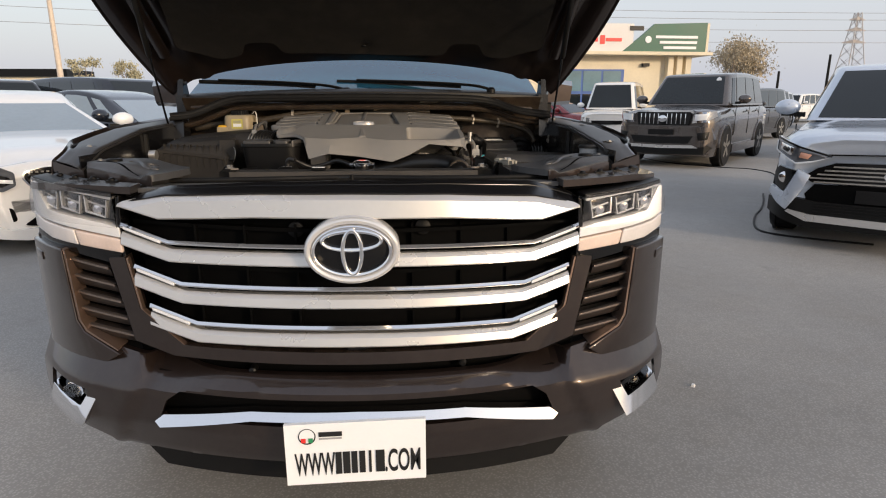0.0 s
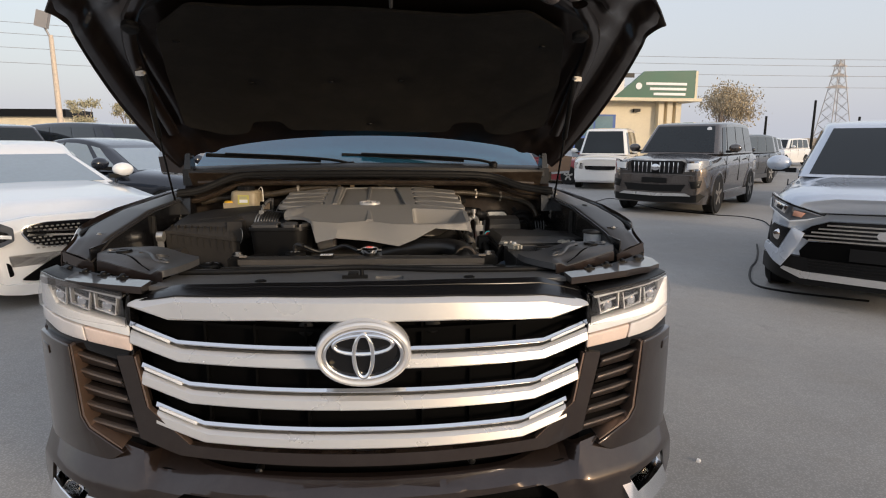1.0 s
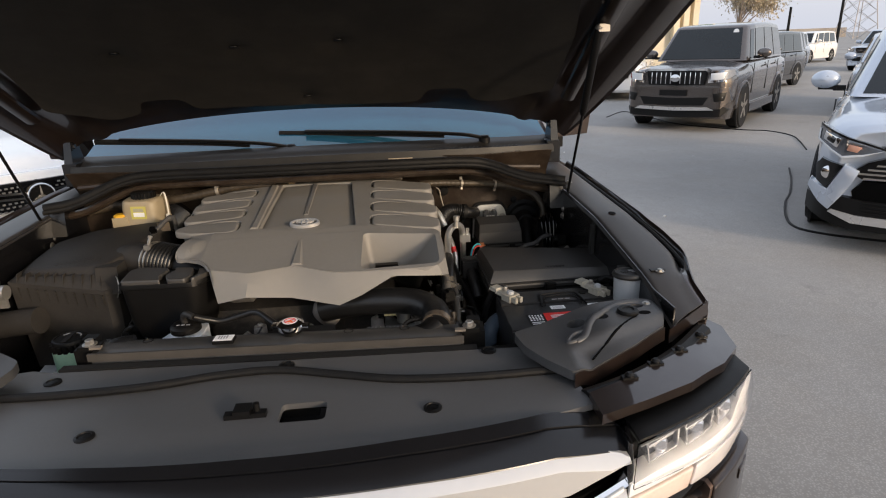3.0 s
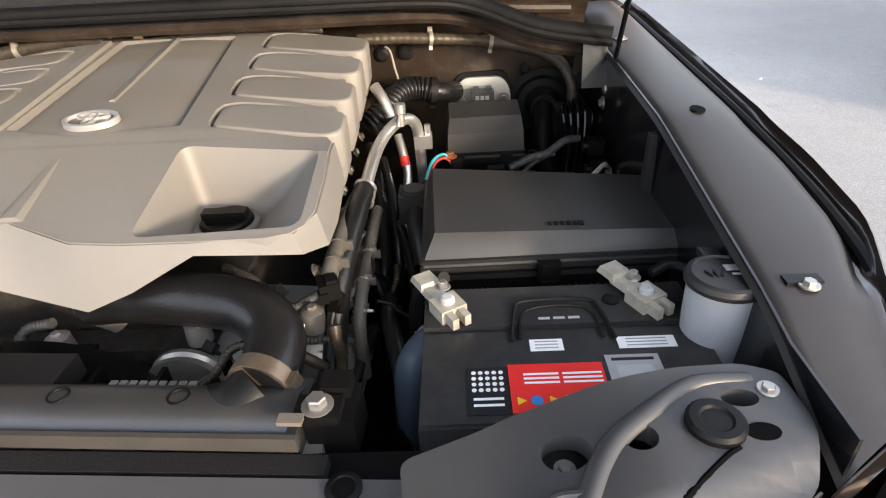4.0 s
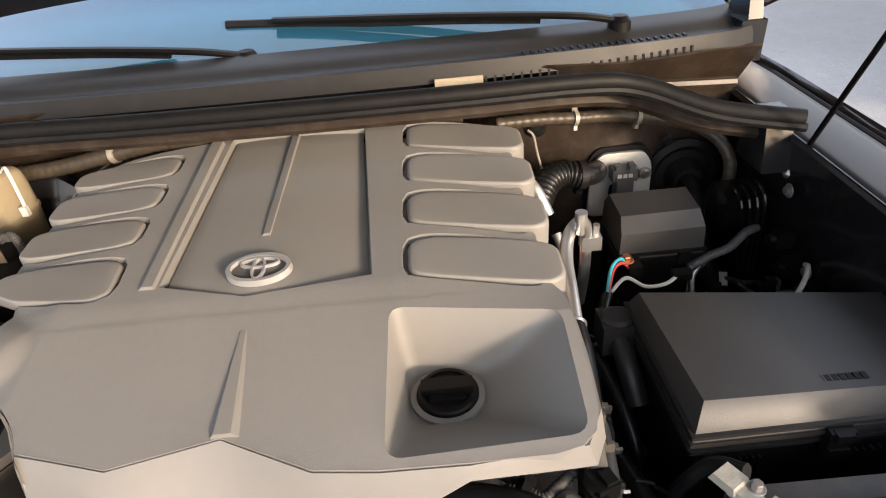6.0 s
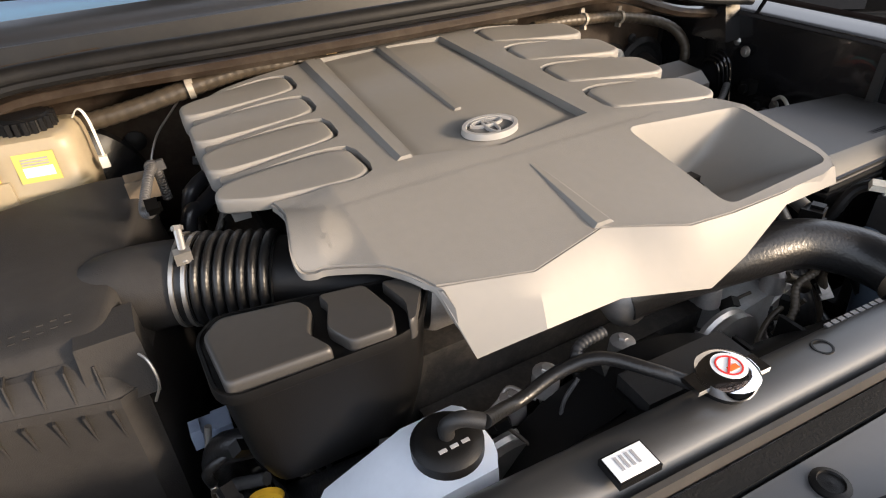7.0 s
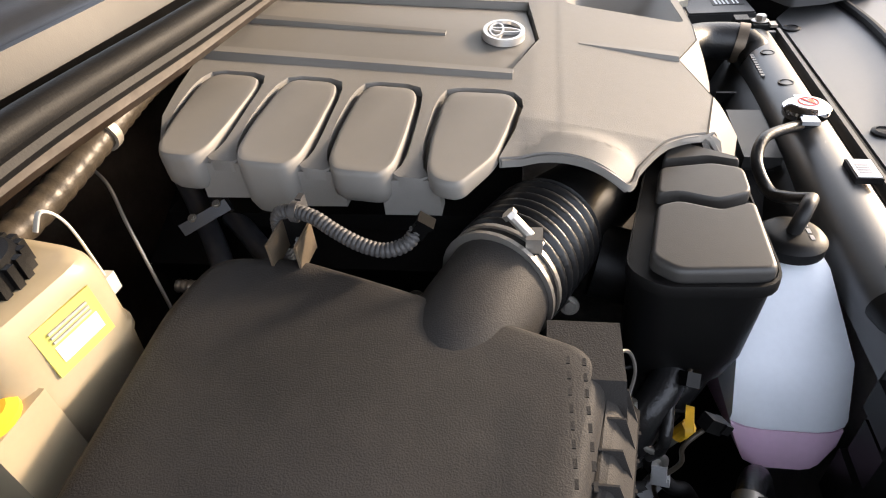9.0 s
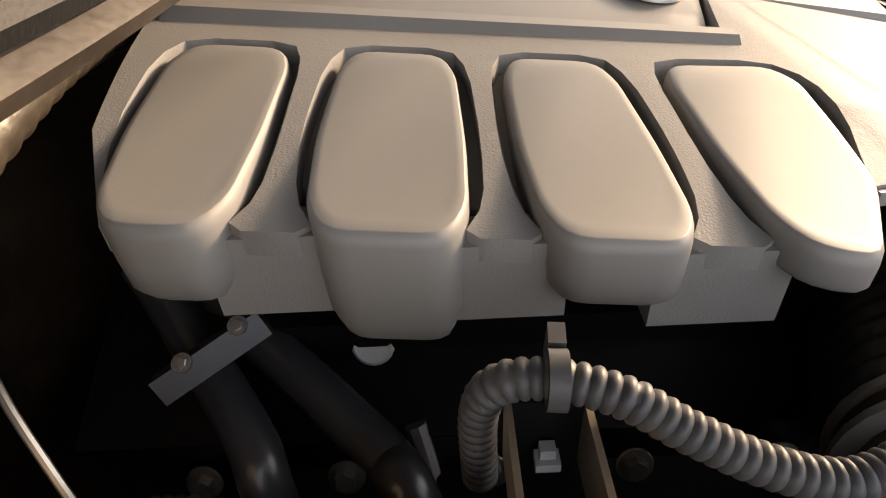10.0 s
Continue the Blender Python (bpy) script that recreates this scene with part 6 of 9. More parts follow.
for x, y, tilt in ((0.545, 0.650, -30), (0.775, 0.655, -28)):
    place = Matrix.Translation((x, y, 1.146)) @ Matrix.Rotation(radians(-tilt), 4, "Z") @ Matrix.Scale(0.88, 4)
    t = part("terminal_clamp", moved(box((0, 0.0, 0.011), (0.038, 0.036, 0.020), 0.008, 3), place), CLAMP, battery, "dull cream-coloured zinc terminal clamp")
    part("clamp_arm", moved(box((0, 0.032, 0.012), (0.026, 0.046, 0.010), 0.003, 2, (0.8, 1.0)), place), CLAMP, t)
    part("clamp_lug", moved(box((0, 0.062, 0.018), (0.032, 0.034, 0.010), 0.003, 2, (0.85, 0.8)), place), CLAMP, t)
    for k in (-1, 1):
        part("clamp_jaw", moved(box((k * 0.009, -0.026, 0.011), (0.009, 0.022, 0.016), 0.003), place), CLAMP, t)
    part("terminal_post", lathe([(0.009, 1.146), (0.0085, 1.170), (0.006, 1.172), (0, 1.172)], 16, Matrix.Translation((x, y, 0))), PALEGREY, t)
    part("terminal_bolt", bolt((x - 0.006, y + 0.034, 1.160), 0.006, 0.010), STEEL, t)
part("tray", box((0.672, 0.595, 0.935), (0.34, 0.24, 0.02), 0.004), BLACK, battery)

# ---------------------------------------------------------------- washer filler
washer = thing("washer_bottle", "milky washer bottle with black flip cap", "washer bottle")
part("neck", lathe([(0.030, 0.94), (0.032, 1.10), (0.036, 1.16), (0.037, 1.208), (0.0, 1.208)], 28, Matrix.Translation((0.838, 0.610, 0))), mat("greyish_bottle_plastic", (0.40, 0.42, 0.44), 0.35, 0.0, 0.08, 14, sub=0.2, grime=0.06), washer)
wcap = part("cap", join(lathe([(0.047, 0), (0.048, 0.006), (0.045, 0.012), (0.040, 0.014), (0.038, 0.011), (0.0, 0.011)], 36), box((0, 0.056, 0.006), (0.022, 0.022, 0.010), 0.003)), DARK, washer)
wcap.matrix_basis = Matrix.Translation((0.838, 0.610, 1.208)) @ Matrix.Rotation(radians(-3), 4, "X") @ Matrix.Scale(0.87, 4)
sym = part("washer_symbol", join(box((0, 0.008, 0.0), (0.020, 0.012, 0.0012), 0), box((0, -0.006, 0), (0.012, 0.003, 0.0012), 0)), GREYPRINT, wcap)
sym.location = (0.012, 0.004, 0.0125)
for k in range(3):
    q = part("symbol_ray", box((0, 0, 0), (0.003, 0.014, 0.0012), 0), BLACK, wcap)
    q.matrix_basis = Matrix.Translation((-0.020 + 0.008 * k, 0.002, 0.0125)) @ Matrix.Rotation(radians(25 - 25 * k), 4, "Z")

# ---------------------------------------------------------------- fuse boxes
FUSELID = mat("fuse_lid_plastic", (0.038, 0.037, 0.036), 0.44, 0.0, 0.15, 10, bump=0.25, bscale=800, grime=0.012, spec=0.6)
fuse_box = thing("fuse_box", "large black fuse box with ribbed hinge edge", "fuse box")
FB_LOW, FB_TOP = [(0.510, 0.763), (0.868, 0.770), (0.864, 0.975), (0.508, 1.012)], [(0.528, 0.790), (0.858, 0.797), (0.853, 0.962), (0.520, 0.996)]
FB_MID = [(0.514, 0.768), (0.865, 0.775), (0.861, 0.972), (0.511, 1.008)]
part("lid", bevel(loft([[(x, y, 1.132) for x, y in FB_LOW], [(x, y, 1.148) for x, y in FB_MID], [(x, y, 1.174 - 0.012 * (x - 0.52) / 0.34) for x, y in FB_TOP]]), 0.013, 5), FUSELID, fuse_box)
part("lip", prism(shrink(FB_LOW, 1.014), 1.140, 1.145, 0.002), DARK, fuse_box)
part("lip", prism(shrink(FB_LOW, 1.020), 1.127, 1.134, 0.002), DARK, fuse_box)
part("lip", prism(shrink(FB_LOW, 1.010), 1.113, 1.119, 0.002), DARK, fuse_box)
part("case", loft([[(x, y, 0.93) for x, y in shrink(FB_LOW, 0.9)], [(x, y, 1.127) for x, y in shrink(FB_LOW, 0.975)]]), BLACK, fuse_box)
part("latch", join(box((0.680, 0.760, 1.118), (0.030, 0.012, 0.042), 0.003), box((0.680, 0.755, 1.134), (0.020, 0.012, 0.012), 0.002), box((0.680, 0.755, 1.108), (0.024, 0.008, 0.010), 0.002)), BLACK, fuse_box)
for k in range(8):
    part("lid_letter", box((0.668 + 0.0088 * k, 0.812, 1.1678), (0.0065, 0.010, 0.0012), 0), BLACK, fuse_box)
for k in range(7):
    part("case_rib", box((0.550 + 0.008 * k, 0.7665, 1.075), (0.003, 0.006, 0.040), 0), BLACK, fuse_box)
for k in range(16):
    part("lip_tooth", box((0.70 + 0.010 * k, 0.763 + 0.0002 * k, 1.094), (0.004, 0.008, 0.006), 0), BLACK, fuse_box)
for x in (0.62, 0.74):
    part("case_clip", box((x, 1.004 - (x - 0.5) * 0.10 + 0.014, 1.135), (0.022, 0.012, 0.03), 0.002), BLACK, fuse_box)
relay = thing("relay_box", "small black relay box with sloping lid", "relay box")
part("lid", bevel(loft([[(0.543, 1.156, 1.118), (0.690, 1.158, 1.118), (0.690, 1.264, 1.118), (0.541, 1.264, 1.118)], [(0.545, 1.160, 1.166), (0.688, 1.162, 1.168), (0.688, 1.262, 1.180), (0.543, 1.262, 1.178)], [(0.549, 1.184, 1.189), (0.685, 1.186, 1.190), (0.684, 1.250, 1.198), (0.547, 1.250, 1.198)]]), 0.009, 4), FUSELID, relay)
part("lip", box((0.616, 1.209, 1.113), (0.156, 0.116, 0.010), 0.002), BLACK, relay)
part("lip", box((0.616, 1.209, 1.127), (0.152, 0.113, 0.004), 0.001), BLACK, relay)
part("case", box((0.611, 1.212, 1.035), (0.130, 0.095, 0.15), 0.004), BLACK, relay)
for x in (0.565, 0.655):
    part("latch", box((x, 1.152, 1.116), (0.020, 0.008, 0.024), 0.002), BLACK, relay)

# ---------------------------------------------------------------- brake and steering reservoirs
brake = thing("brake_reservoir", "milky brake fluid reservoir with yellow label", "fluid reservoir")
BR = rounded([(-0.638, 1.256), (-0.520, 1.241), (-0.500, 1.350), (-0.640, 1.378)], 0.030, 6)
part("body", loft([[(-0.578 + (x + 0.578) * f, 1.306 + (y - 1.306) * f, z) for x, y in BR] for z, f in ((1.165, 0.80), (1.185, 0.94), (1.236, 0.985), (1.240, 1.02), (1.246, 1.02), (1.249, 0.985), (1.285, 0.985), (1.300, 0.975), (1.311, 0.945), (1.318, 0.88), (1.321, 0.74))]), MILKY, brake, angle=40)
part("front_lobe", box((-0.640, 1.275, 1.225), (0.05, 0.05, 0.085), 0.012, 3), MILKY, brake)
part("lobe_cap", lathe([(0.022, 1.262), (0.022, 1.272), (0.016, 1.276), (0, 1.276)], 20, Matrix.Translation((-0.644, 1.272, 0))), YELLOW, brake)
bcap = part("cap", lathe([(0.034, 1.318), (0.034, 1.338), (0.030, 1.342), (0.0, 1.342)], 28, Matrix.Translation((-0.572, 1.306, 0))), BLACK, brake)
for k in range(20):
    a = 2 * math.pi * k / 20
    part("cap_rib", box((-0.572 + 0.035 * math.cos(a), 1.306 + 0.035 * math.sin(a), 1.330), (0.006, 0.006, 0.018), 0.001, 1), BLACK, bcap)
part("cap_ring", lathe([(0.040, 1.314), (0.040, 1.320), (0.034, 1.321)], 28, Matrix.Translation((-0.572, 1.306, 0))), YELLOW, brake)
ang = math.atan2(-0.009, 0.05)
lab = part("label", moved(box((0, 0, 0), (0.052, 0.002, 0.042), 0), Matrix.Translation((-0.575, 1.2475, 1.282)) @ Matrix.Rotation(ang, 4, "Z") @ Matrix.Rotation(radians(-4), 4, "X")), LABELYELLOW, brake)
part("label_field", moved(box((0, 0, 0), (0.038, 0.002, 0.014), 0), Matrix.Translation((-0.574, 1.2462, 1.276)) @ Matrix.Rotation(ang, 4, "Z") @ Matrix.Rotation(radians(-4), 4, "X")), LABELWHITE, lab)
for k in range(3):
    part("label_line", moved(box((0, 0, 0), (0.034, 0.0015, 0.002), 0), Matrix.Translation((-0.575, 1.2460, 1.295 - 0.004 * k)) @ Matrix.Rotation(ang, 4, "Z")), GREYPRINT, lab)
part("bracket", join(tube([(-0.516, 1.300, 1.325), (-0.504, 1.298, 1.336), (-0.496, 1.290, 1.318), (-0.494, 1.285, 1.26)], 0.003, 8, flat=0.4), box((-0.496, 1.283, 1.256), (0.012, 0.009, 0.018), 0.0035, 3)), CREAMWIRE, brake)
part("master_cylinder", tube([(-0.575, 1.27, 1.16), (-0.575, 1.40, 1.16)], 0.028, 18, smooth=False), UNDER, brake)
part("booster", lathe([(0.11, 0), (0.135, 0.02), (0.135, 0.05), (0.05, 0.10), (0.03, 0.105), (0, 0.105)], 36, along((-0.575, 1.455, 1.15), (-0.575, 1.0, 1.15))), UNDER, brake)

steer = thing("steering_reservoir", "green-tinted steering fluid reservoir with ribbed black cap", "fluid reservoir")
part("body", lathe([(0.034, 0.955), (0.042, 0.975), (0.044, 1.02), (0.044, 1.066), (0.036, 1.072), (0, 1.072)], 32, Matrix.Translation((-0.589, 0.731, 0))), GREENFLUID, steer)
part("fluid_band", lathe([(0.0425, 0.958), (0.0447, 0.980), (0.0447, 1.004), (0.044, 1.006)], 32, Matrix.Translation((-0.589, 0.731, 0))), mat("dark_fluid", (0.04, 0.055, 0.05), 0.3), steer)
scap = part("cap", lathe([(0.041, 1.068), (0.041, 1.088), (0.038, 1.093), (0.034, 1.094), (0.033, 1.092), (0.0, 1.092)], 40, Matrix.Translation((-0.589, 0.731, 0))), BLACK, steer)
for k in range(18):
    a = 2 * math.pi * k / 18
    part("cap_rib", box((-0.589 + 0.042 * math.cos(a), 0.731 + 0.042 * math.sin(a), 1.076), (0.009, 0.007, 0.018), 0.002, 1), BLACK, scap)
part("cap_bar", box((-0.589, 0.731, 1.0935), (0.012, 0.060, 0.004), 0.001), DARK, scap)
for k in range(10):
    a = 0.4 + 0.22 * k
    part("cap_letter", moved(box((0, 0, 0), (0.006, 0.004, 0.0012), 0), Matrix.Translation((-0.589 + 0.027 * math.cos(a), 0.731 + 0.027 * math.sin(a), 1.0925)) @ Matrix.Rotation(a + math.pi / 2, 4, "Z")), GREYPRINT, scap)
part("cradle", join(lathe([(0.050, 0.93), (0.052, 0.97), (0.050, 0.99), (0.047, 0.97), (0.045, 0.93)], 32, Matrix.Translation((-0.589, 0.731, 0))), box((-0.63, 0.735, 0.975), (0.03, 0.03, 0.05), 0.006)), PALEGREY, steer)
part("outlet", tube([(-0.545, 0.728, 1.02), (-0.50, 0.715, 1.015), (-0.46, 0.69, 0.98), (-0.44, 0.66, 0.90)], 0.013, 12), HOSE, steer)
part("outlet_clamp", clip_band((-0.512, 0.719, 1.017), (0.05, -0.015, 0), 0.0135, 0.012), STEEL, steer)
part("foot", box((-0.589, 0.731, 0.80), (0.06, 0.06, 0.27), 0.008), BLACK, steer)

alone("washer_tank", bevel(loft([[(-0.76, 0.74, 0.70), (-0.64, 0.76, 0.70), (-0.60, 0.90, 0.70), (-0.78, 0.90, 0.70)], [(-0.75, 0.75, 0.935), (-0.645, 0.78, 0.935), (-0.60, 0.90, 0.935), (-0.77, 0.90, 0.935)]]), 0.02, 3), COOLTANK, "pale blue-white plastic tank below the air box", "fluid tank")

# ---------------------------------------------------------------- dipstick and left side plumbing
dip = thing("oil_dipstick", "yellow looped oil dipstick handle", "dipstick")
dm = Matrix.Translation((-0.433, 0.760, 1.028)) @ Matrix.Rotation(radians(-12), 4, "Z") @ Matrix.Rotation(radians(80), 4, "X")
part("loop", moved(flat_ring((0, 0, -0.004), 0.020, 0.014, 0.009, 0.008, 0, 28), dm), YELLOW, dip)
part("stem", tube([(-0.433, 0.758, 1.02), (-0.428, 0.775, 0.98), (-0.41, 0.80, 0.90)], 0.005, 8), STEEL, dip)
part("grip", tube([(-0.434, 0.760, 1.024), (-0.431, 0.768, 1.002)], 0.008, 10, smooth=False), YELLOW, dip)

hose_left = thing("coolant_hose", "bent black coolant hose with spring clamp", "hose")
part("hose", tube([(-0.385, 0.790, 1.095), (-0.425, 0.790, 1.092), (-0.458, 0.812, 1.074), (-0.470, 0.828, 1.03), (-0.455, 0.845, 0.985), (-0.42, 0.86, 0.97)], 0.018, 16), HOSE, hose_left)
part("clamp", clip_band((-0.412, 0.790, 1.093), (-0.03, 0.002, -0.002), 0.0185, 0.014), STEEL, hose_left)
hose_left = thing("coolant_hose", "straight black coolant hose behind the tank", "hose")
part("hose", tube([(-0.20, 0.70, 1.03), (-0.26, 0.70, 1.06), (-0.33, 0.72, 1.05), (-0.38, 0.77, 0.99), (-0.40, 0.82, 0.93)], 0.020, 16), HOSE, hose_left)
part("clamp", clip_band((-0.30, 0.710, 1.057), (-0.07, 0.02, -0.01), 0.0205, 0.012), STEEL, hose_left)

sensor = thing("wiring_conduit", "grey corrugated wiring conduit on a metal bracket", "wiring")
part("conduit", tube([(-0.428, 1.150, 1.230), (-0.429, 1.150, 1.270), (-0.431, 1.143, 1.286), (-0.434, 1.127, 1.290), (-0.440, 1.108, 1.288), (-0.447, 1.090, 1.280), (-0.454, 1.068, 1.272), (-0.457, 1.046, 1.268), (-0.453, 1.028, 1.272), (-0.446, 1.019, 1.281)], 0.0068, 14, 10, ribs=0.0013, pitch=0.0042), CONDUIT, sensor, angle=80)
part("tie", clip_band((-0.434, 1.127, 1.290), (-0.003, -0.03, -0.001), 0.0084, 0.006, 0.0010), CONDUIT, sensor)
part("plug", moved(join(box((0, 0, 0.005), (0.012, 0.012, 0.014), 0.002, 3), box((0, 0, 0.013), (0.014, 0.015, 0.004), 0.001), box((0.008, 0, 0.004), (0.004, 0.007, 0.012), 0.001)), Matrix.Translation((-0.446, 1.018, 1.280)) @ Matrix.Rotation(radians(35), 4, "X")), DULLBLACK, sensor)
# warm pale tone puts the sun on the sheet edges into the colour
ZINC = mat("sunlit_zinc_plate", (0.24, 0.19, 0.135), 0.45, 0.6, 0.2, 20)
part("bracket_arm", box((-0.453, 1.1415, 1.268), (0.038, 0.0022, 0.028), 0.0006), ZINC, sensor)
part("bracket_arm", box((-0.453, 1.1170, 1.266), (0.038, 0.0022, 0.028), 0.0006), ZINC, sensor)
part("bracket_top", box((-0.4345, 1.1293, 1.266), (0.0022, 0.026, 0.032), 0.0006), BLACK, sensor)
part("bracket_socket", join(box((-0.440, 1.129, 1.258), (0.006, 0.008, 0.004), 0.001), box((-0.439, 1.129, 1.262), (0.004, 0.005, 0.005), 0.001)), GREYPRINT, sensor)
part("bracket_foot", box((-0.466, 1.1293, 1.250), (0.020, 0.022, 0.003), 0.001), BLACK, sensor)

# ---------------------------------------------------------------- engine below the cover
engine = thing("engine", "dark cast engine block with bolts and pulleys", "engine")
DARKALU = mat("dull_dark_alloy", (0.07, 0.066, 0.062), 0.5, 0.6, 0.3, 25, bump=0.3, bscale=250, grime=0.2)
part("block", box((0.0, 1.06, 0.91), (0.50, 0.54, 0.40), 0.02, 3), DARKALU, engine)
for s in (-1, 1):
    part("valve_cover", moved(box((0, 0, 0), (0.15, 0.42, 0.10), 0.02, 3), Matrix.Translation((s * 0.275, 1.15, 1.150)) @ Matrix.Rotation(radians(s * 24), 4, "Y")), BLACK, engine)
    for k in range(7):
        y = 0.80 + 0.085 * k
        part("cover_bolt", bolt((s * 0.352, y, 1.112), 0.007, 0.008, True, (s, 0, 0.45)), STEEL, engine)
    part("coil_rail", box((s * 0.30, 1.14, 1.20), (0.05, 0.40, 0.02), 0.005), BLACK, engine)
for y, z, r in ((1.258, 1.082, 0.011), (1.242, 1.086, 0.006), (1.172, 1.071, 0.007), (1.188, 1.010, 0.012)):
    part("head_bolt", bolt((-0.262, y, z), r, 0.012, True, (-1, 0, 0.2)), STEEL, engine)
part("head_casting", box((-0.235, 1.20, 1.05), (0.045, 0.20, 0.15), 0.012, 3), BLACK, engine)
part("front_case", box((0.0, 0.760, 0.88), (0.46, 0.05, 0.30), 0.02, 3), DARKALU, engine)
for x, z, r in ((0.0, 0.86, 0.075), (0.19, 1.02, 0.055), (-0.17, 0.99, 0.06), (0.16, 0.84, 0.06), (0.30, 0.92, 0.06)):
    part("pulley", lathe([(r * 0.5, 0), (r, 0.004), (r, 0.010), (r * 0.93, 0.015), (r, 0.020), (r, 0.028), (r * 0.6, 0.03), (0, 0.03)], 28, along((x, 0.690, z), (x, 0, z))), STEEL, engine)
part("alternator", lathe([(0.055, 0), (0.065, 0.01), (0.065, 0.09), (0.05, 0.11), (0.0, 0.11)], 28, along((0.345, 0.80, 1.00), (0.345, 0.60, 0.99))), ALU, engine)
for k in range(12):
    a = 2 * math.pi * k / 12
    part("alternator_fin", box((0.345 + 0.064 * math.cos(a), 0.745, 0.997 + 0.064 * math.sin(a)), (0.006, 0.08, 0.006), 0.001, 1), ALU, engine)
part("timing_housing", bevel(loft([[(0.20, 0.66, 0.92), (0.40, 0.68, 0.92), (0.41, 0.84, 0.92), (0.20, 0.86, 0.92)], [(0.22, 0.685, 1.05), (0.385, 0.70, 1.05), (0.385, 0.83, 1.06), (0.22, 0.85, 1.06)]]), 0.025, 4), mat("grey_cast_alloy", (0.40, 0.40, 0.39), 0.5, 0.5, 0.2, 25, bump=0.3, bscale=300, grime=0.3), engine)
part("water_outlet", tube([(0.08, 0.76, 1.08), (0.06, 0.745, 1.115), (0.11, 0.728, 1.13)], 0.030, 18), ALU, engine)
part("throttle_body", lathe([(0.05, 0), (0.055, 0.01), (0.055, 0.06), (0.045, 0.07), (0, 0.07)], 24, along((-0.20, 0.84, 1.17), (-0.10, 0.84, 1.17))), ALU, engine)
for x, y, z in ((0.20, 0.72, 1.09), (0.27, 0.735, 1.10), (0.315, 0.70, 1.08), (0.36, 0.725, 1.10), (-0.10, 0.70, 1.10), (-0.14, 0.71, 1.07), (0.02, 0.70, 1.09)):
    part("boss", join(lathe([(0.018, 0), (0.016, 0.03), (0.008, 0.034), (0, 0.034)], 14, Matrix.Translation((x, y, z - 0.03))), bolt((x, y, z), 0.007, 0.008)), ALU, engine)
PIPEBLACK = mat("satin_black_pipe", (0.030, 0.031, 0.035), 0.32, 0.0, 0.2, 20, spec=0.8)
part("rear_pipe", tube([(-0.290, 1.329, 1.230), (-0.310, 1.311, 1.217), (-0.335, 1.291, 1.207), (-0.360, 1.271, 1.200), (-0.385, 1.253, 1.193), (-0.400, 1.246, 1.175), (-0.42, 1.235, 1.10)], 0.0120, 18), PIPEBLACK, engine)
part("rear_pipe", tube([(-0.290, 1.302, 1.207), (-0.310, 1.276, 1.200), (-0.340, 1.242, 1.196), (-0.370, 1.210, 1.189), (-0.390, 1.190, 1.185), (-0.410, 1.177, 1.178), (-0.44, 1.150, 1.08)], 0.0120, 18), PIPEBLACK, engine)
STRAP_A, STRAP_B = Vector((-0.370, 1.294, 1.218)), Vector((-0.345, 1.247, 1.236))
strap = part("pipe_strap", moved(box((0, 0, 0.5 * (STRAP_B - STRAP_A).length), (0.013, 0.013, (STRAP_B - STRAP_A).length), 0.003, 2), along(STRAP_A, STRAP_B)), mat("blue_grey_strap", (0.05, 0.056, 0.066), 0.4, 0.3), engine)
for f in (0.28, 0.80):
    part("strap_bolt", bolt(STRAP_A.lerp(STRAP_B, f) + Vector((-0.003, 0, 0.008)), 0.003, 0.003, True, (-0.5, 0, 0.8)), STEEL, strap)
part("flange_bolt", bolt((-0.257, 1.271, 1.090), 0.010, 0.010, True, (-0.7, 0, 0.7)), STEEL, engine)
part("flange_bolt", bolt((-0.270, 1.235, 1.090), 0.008, 0.008, True, (-0.7, 0, 0.7)), STEEL, engine)
part("cover_stud", lathe([(0.011, 0), (0.012, 0.002), (0.010, 0.004), (0.008, 0.003), (0, 0.003)], 20, along((-0.322, 1.202, 1.192), (-0.45, 1.202, 1.26))), PALEGREY, engine)
part("dip_tube", tube([(-0.36, 1.18, 1.17), (-0.40, 1.16, 1.10), (-0.42, 1.14, 0.98)], 0.006, 8), STEEL, engine)
part("flange_bolt", bolt((-0.345, 1.205, 1.135), 0.010, 0.012, True, (-0.7, 0, 0.7)), STEEL, engine)
part("cam_sensor", join(lathe([(0.016, 0), (0.018, 0.004), (0.018, 0.012), (0.010, 0.014), (0, 0.014)], 20, along((-0.352, 1.175, 1.148), (-0.50, 1.175, 1.25))), box((-0.38, 1.155, 1.14), (0.04, 0.03, 0.02), 0.004)), BLACK, engine)

# ---------------------------------------------------------------- refrigerant line and right side plumbing
ac = thing("refrigerant_line", "bare aluminium refrigerant pipe joined to a black hose", "pipe")
part("pipe", tube([(0.416, 0.950, 1.174), (0.421, 1.000, 1.186), (0.428, 1.060, 1.194), (0.442, 1.115, 1.200), (0.462, 1.148, 1.204), (0.479, 1.166, 1.196), (0.488, 1.175, 1.168), (0.490, 1.180, 1.08), (0.490, 1.20, 1.00)], 0.0105, 16, 8), PIPEALU, ac)
part("service_port", join(lathe([(0.007, 0), (0.007, 0.022), (0.010, 0.024), (0.010, 0.040), (0.0, 0.041)], 14, Matrix.Translation((0.463, 1.120, 1.204)))), PIPEALU, ac)
part("joint_block", join(box((0.497, 1.178, 1.150), (0.034, 0.026, 0.026), 0.004), lathe([(0.006, 0), (0.006, 0.02), (0, 0.021)], 10, Matrix.Translation((0.506, 1.178, 1.162)))), PIPEALU, ac)
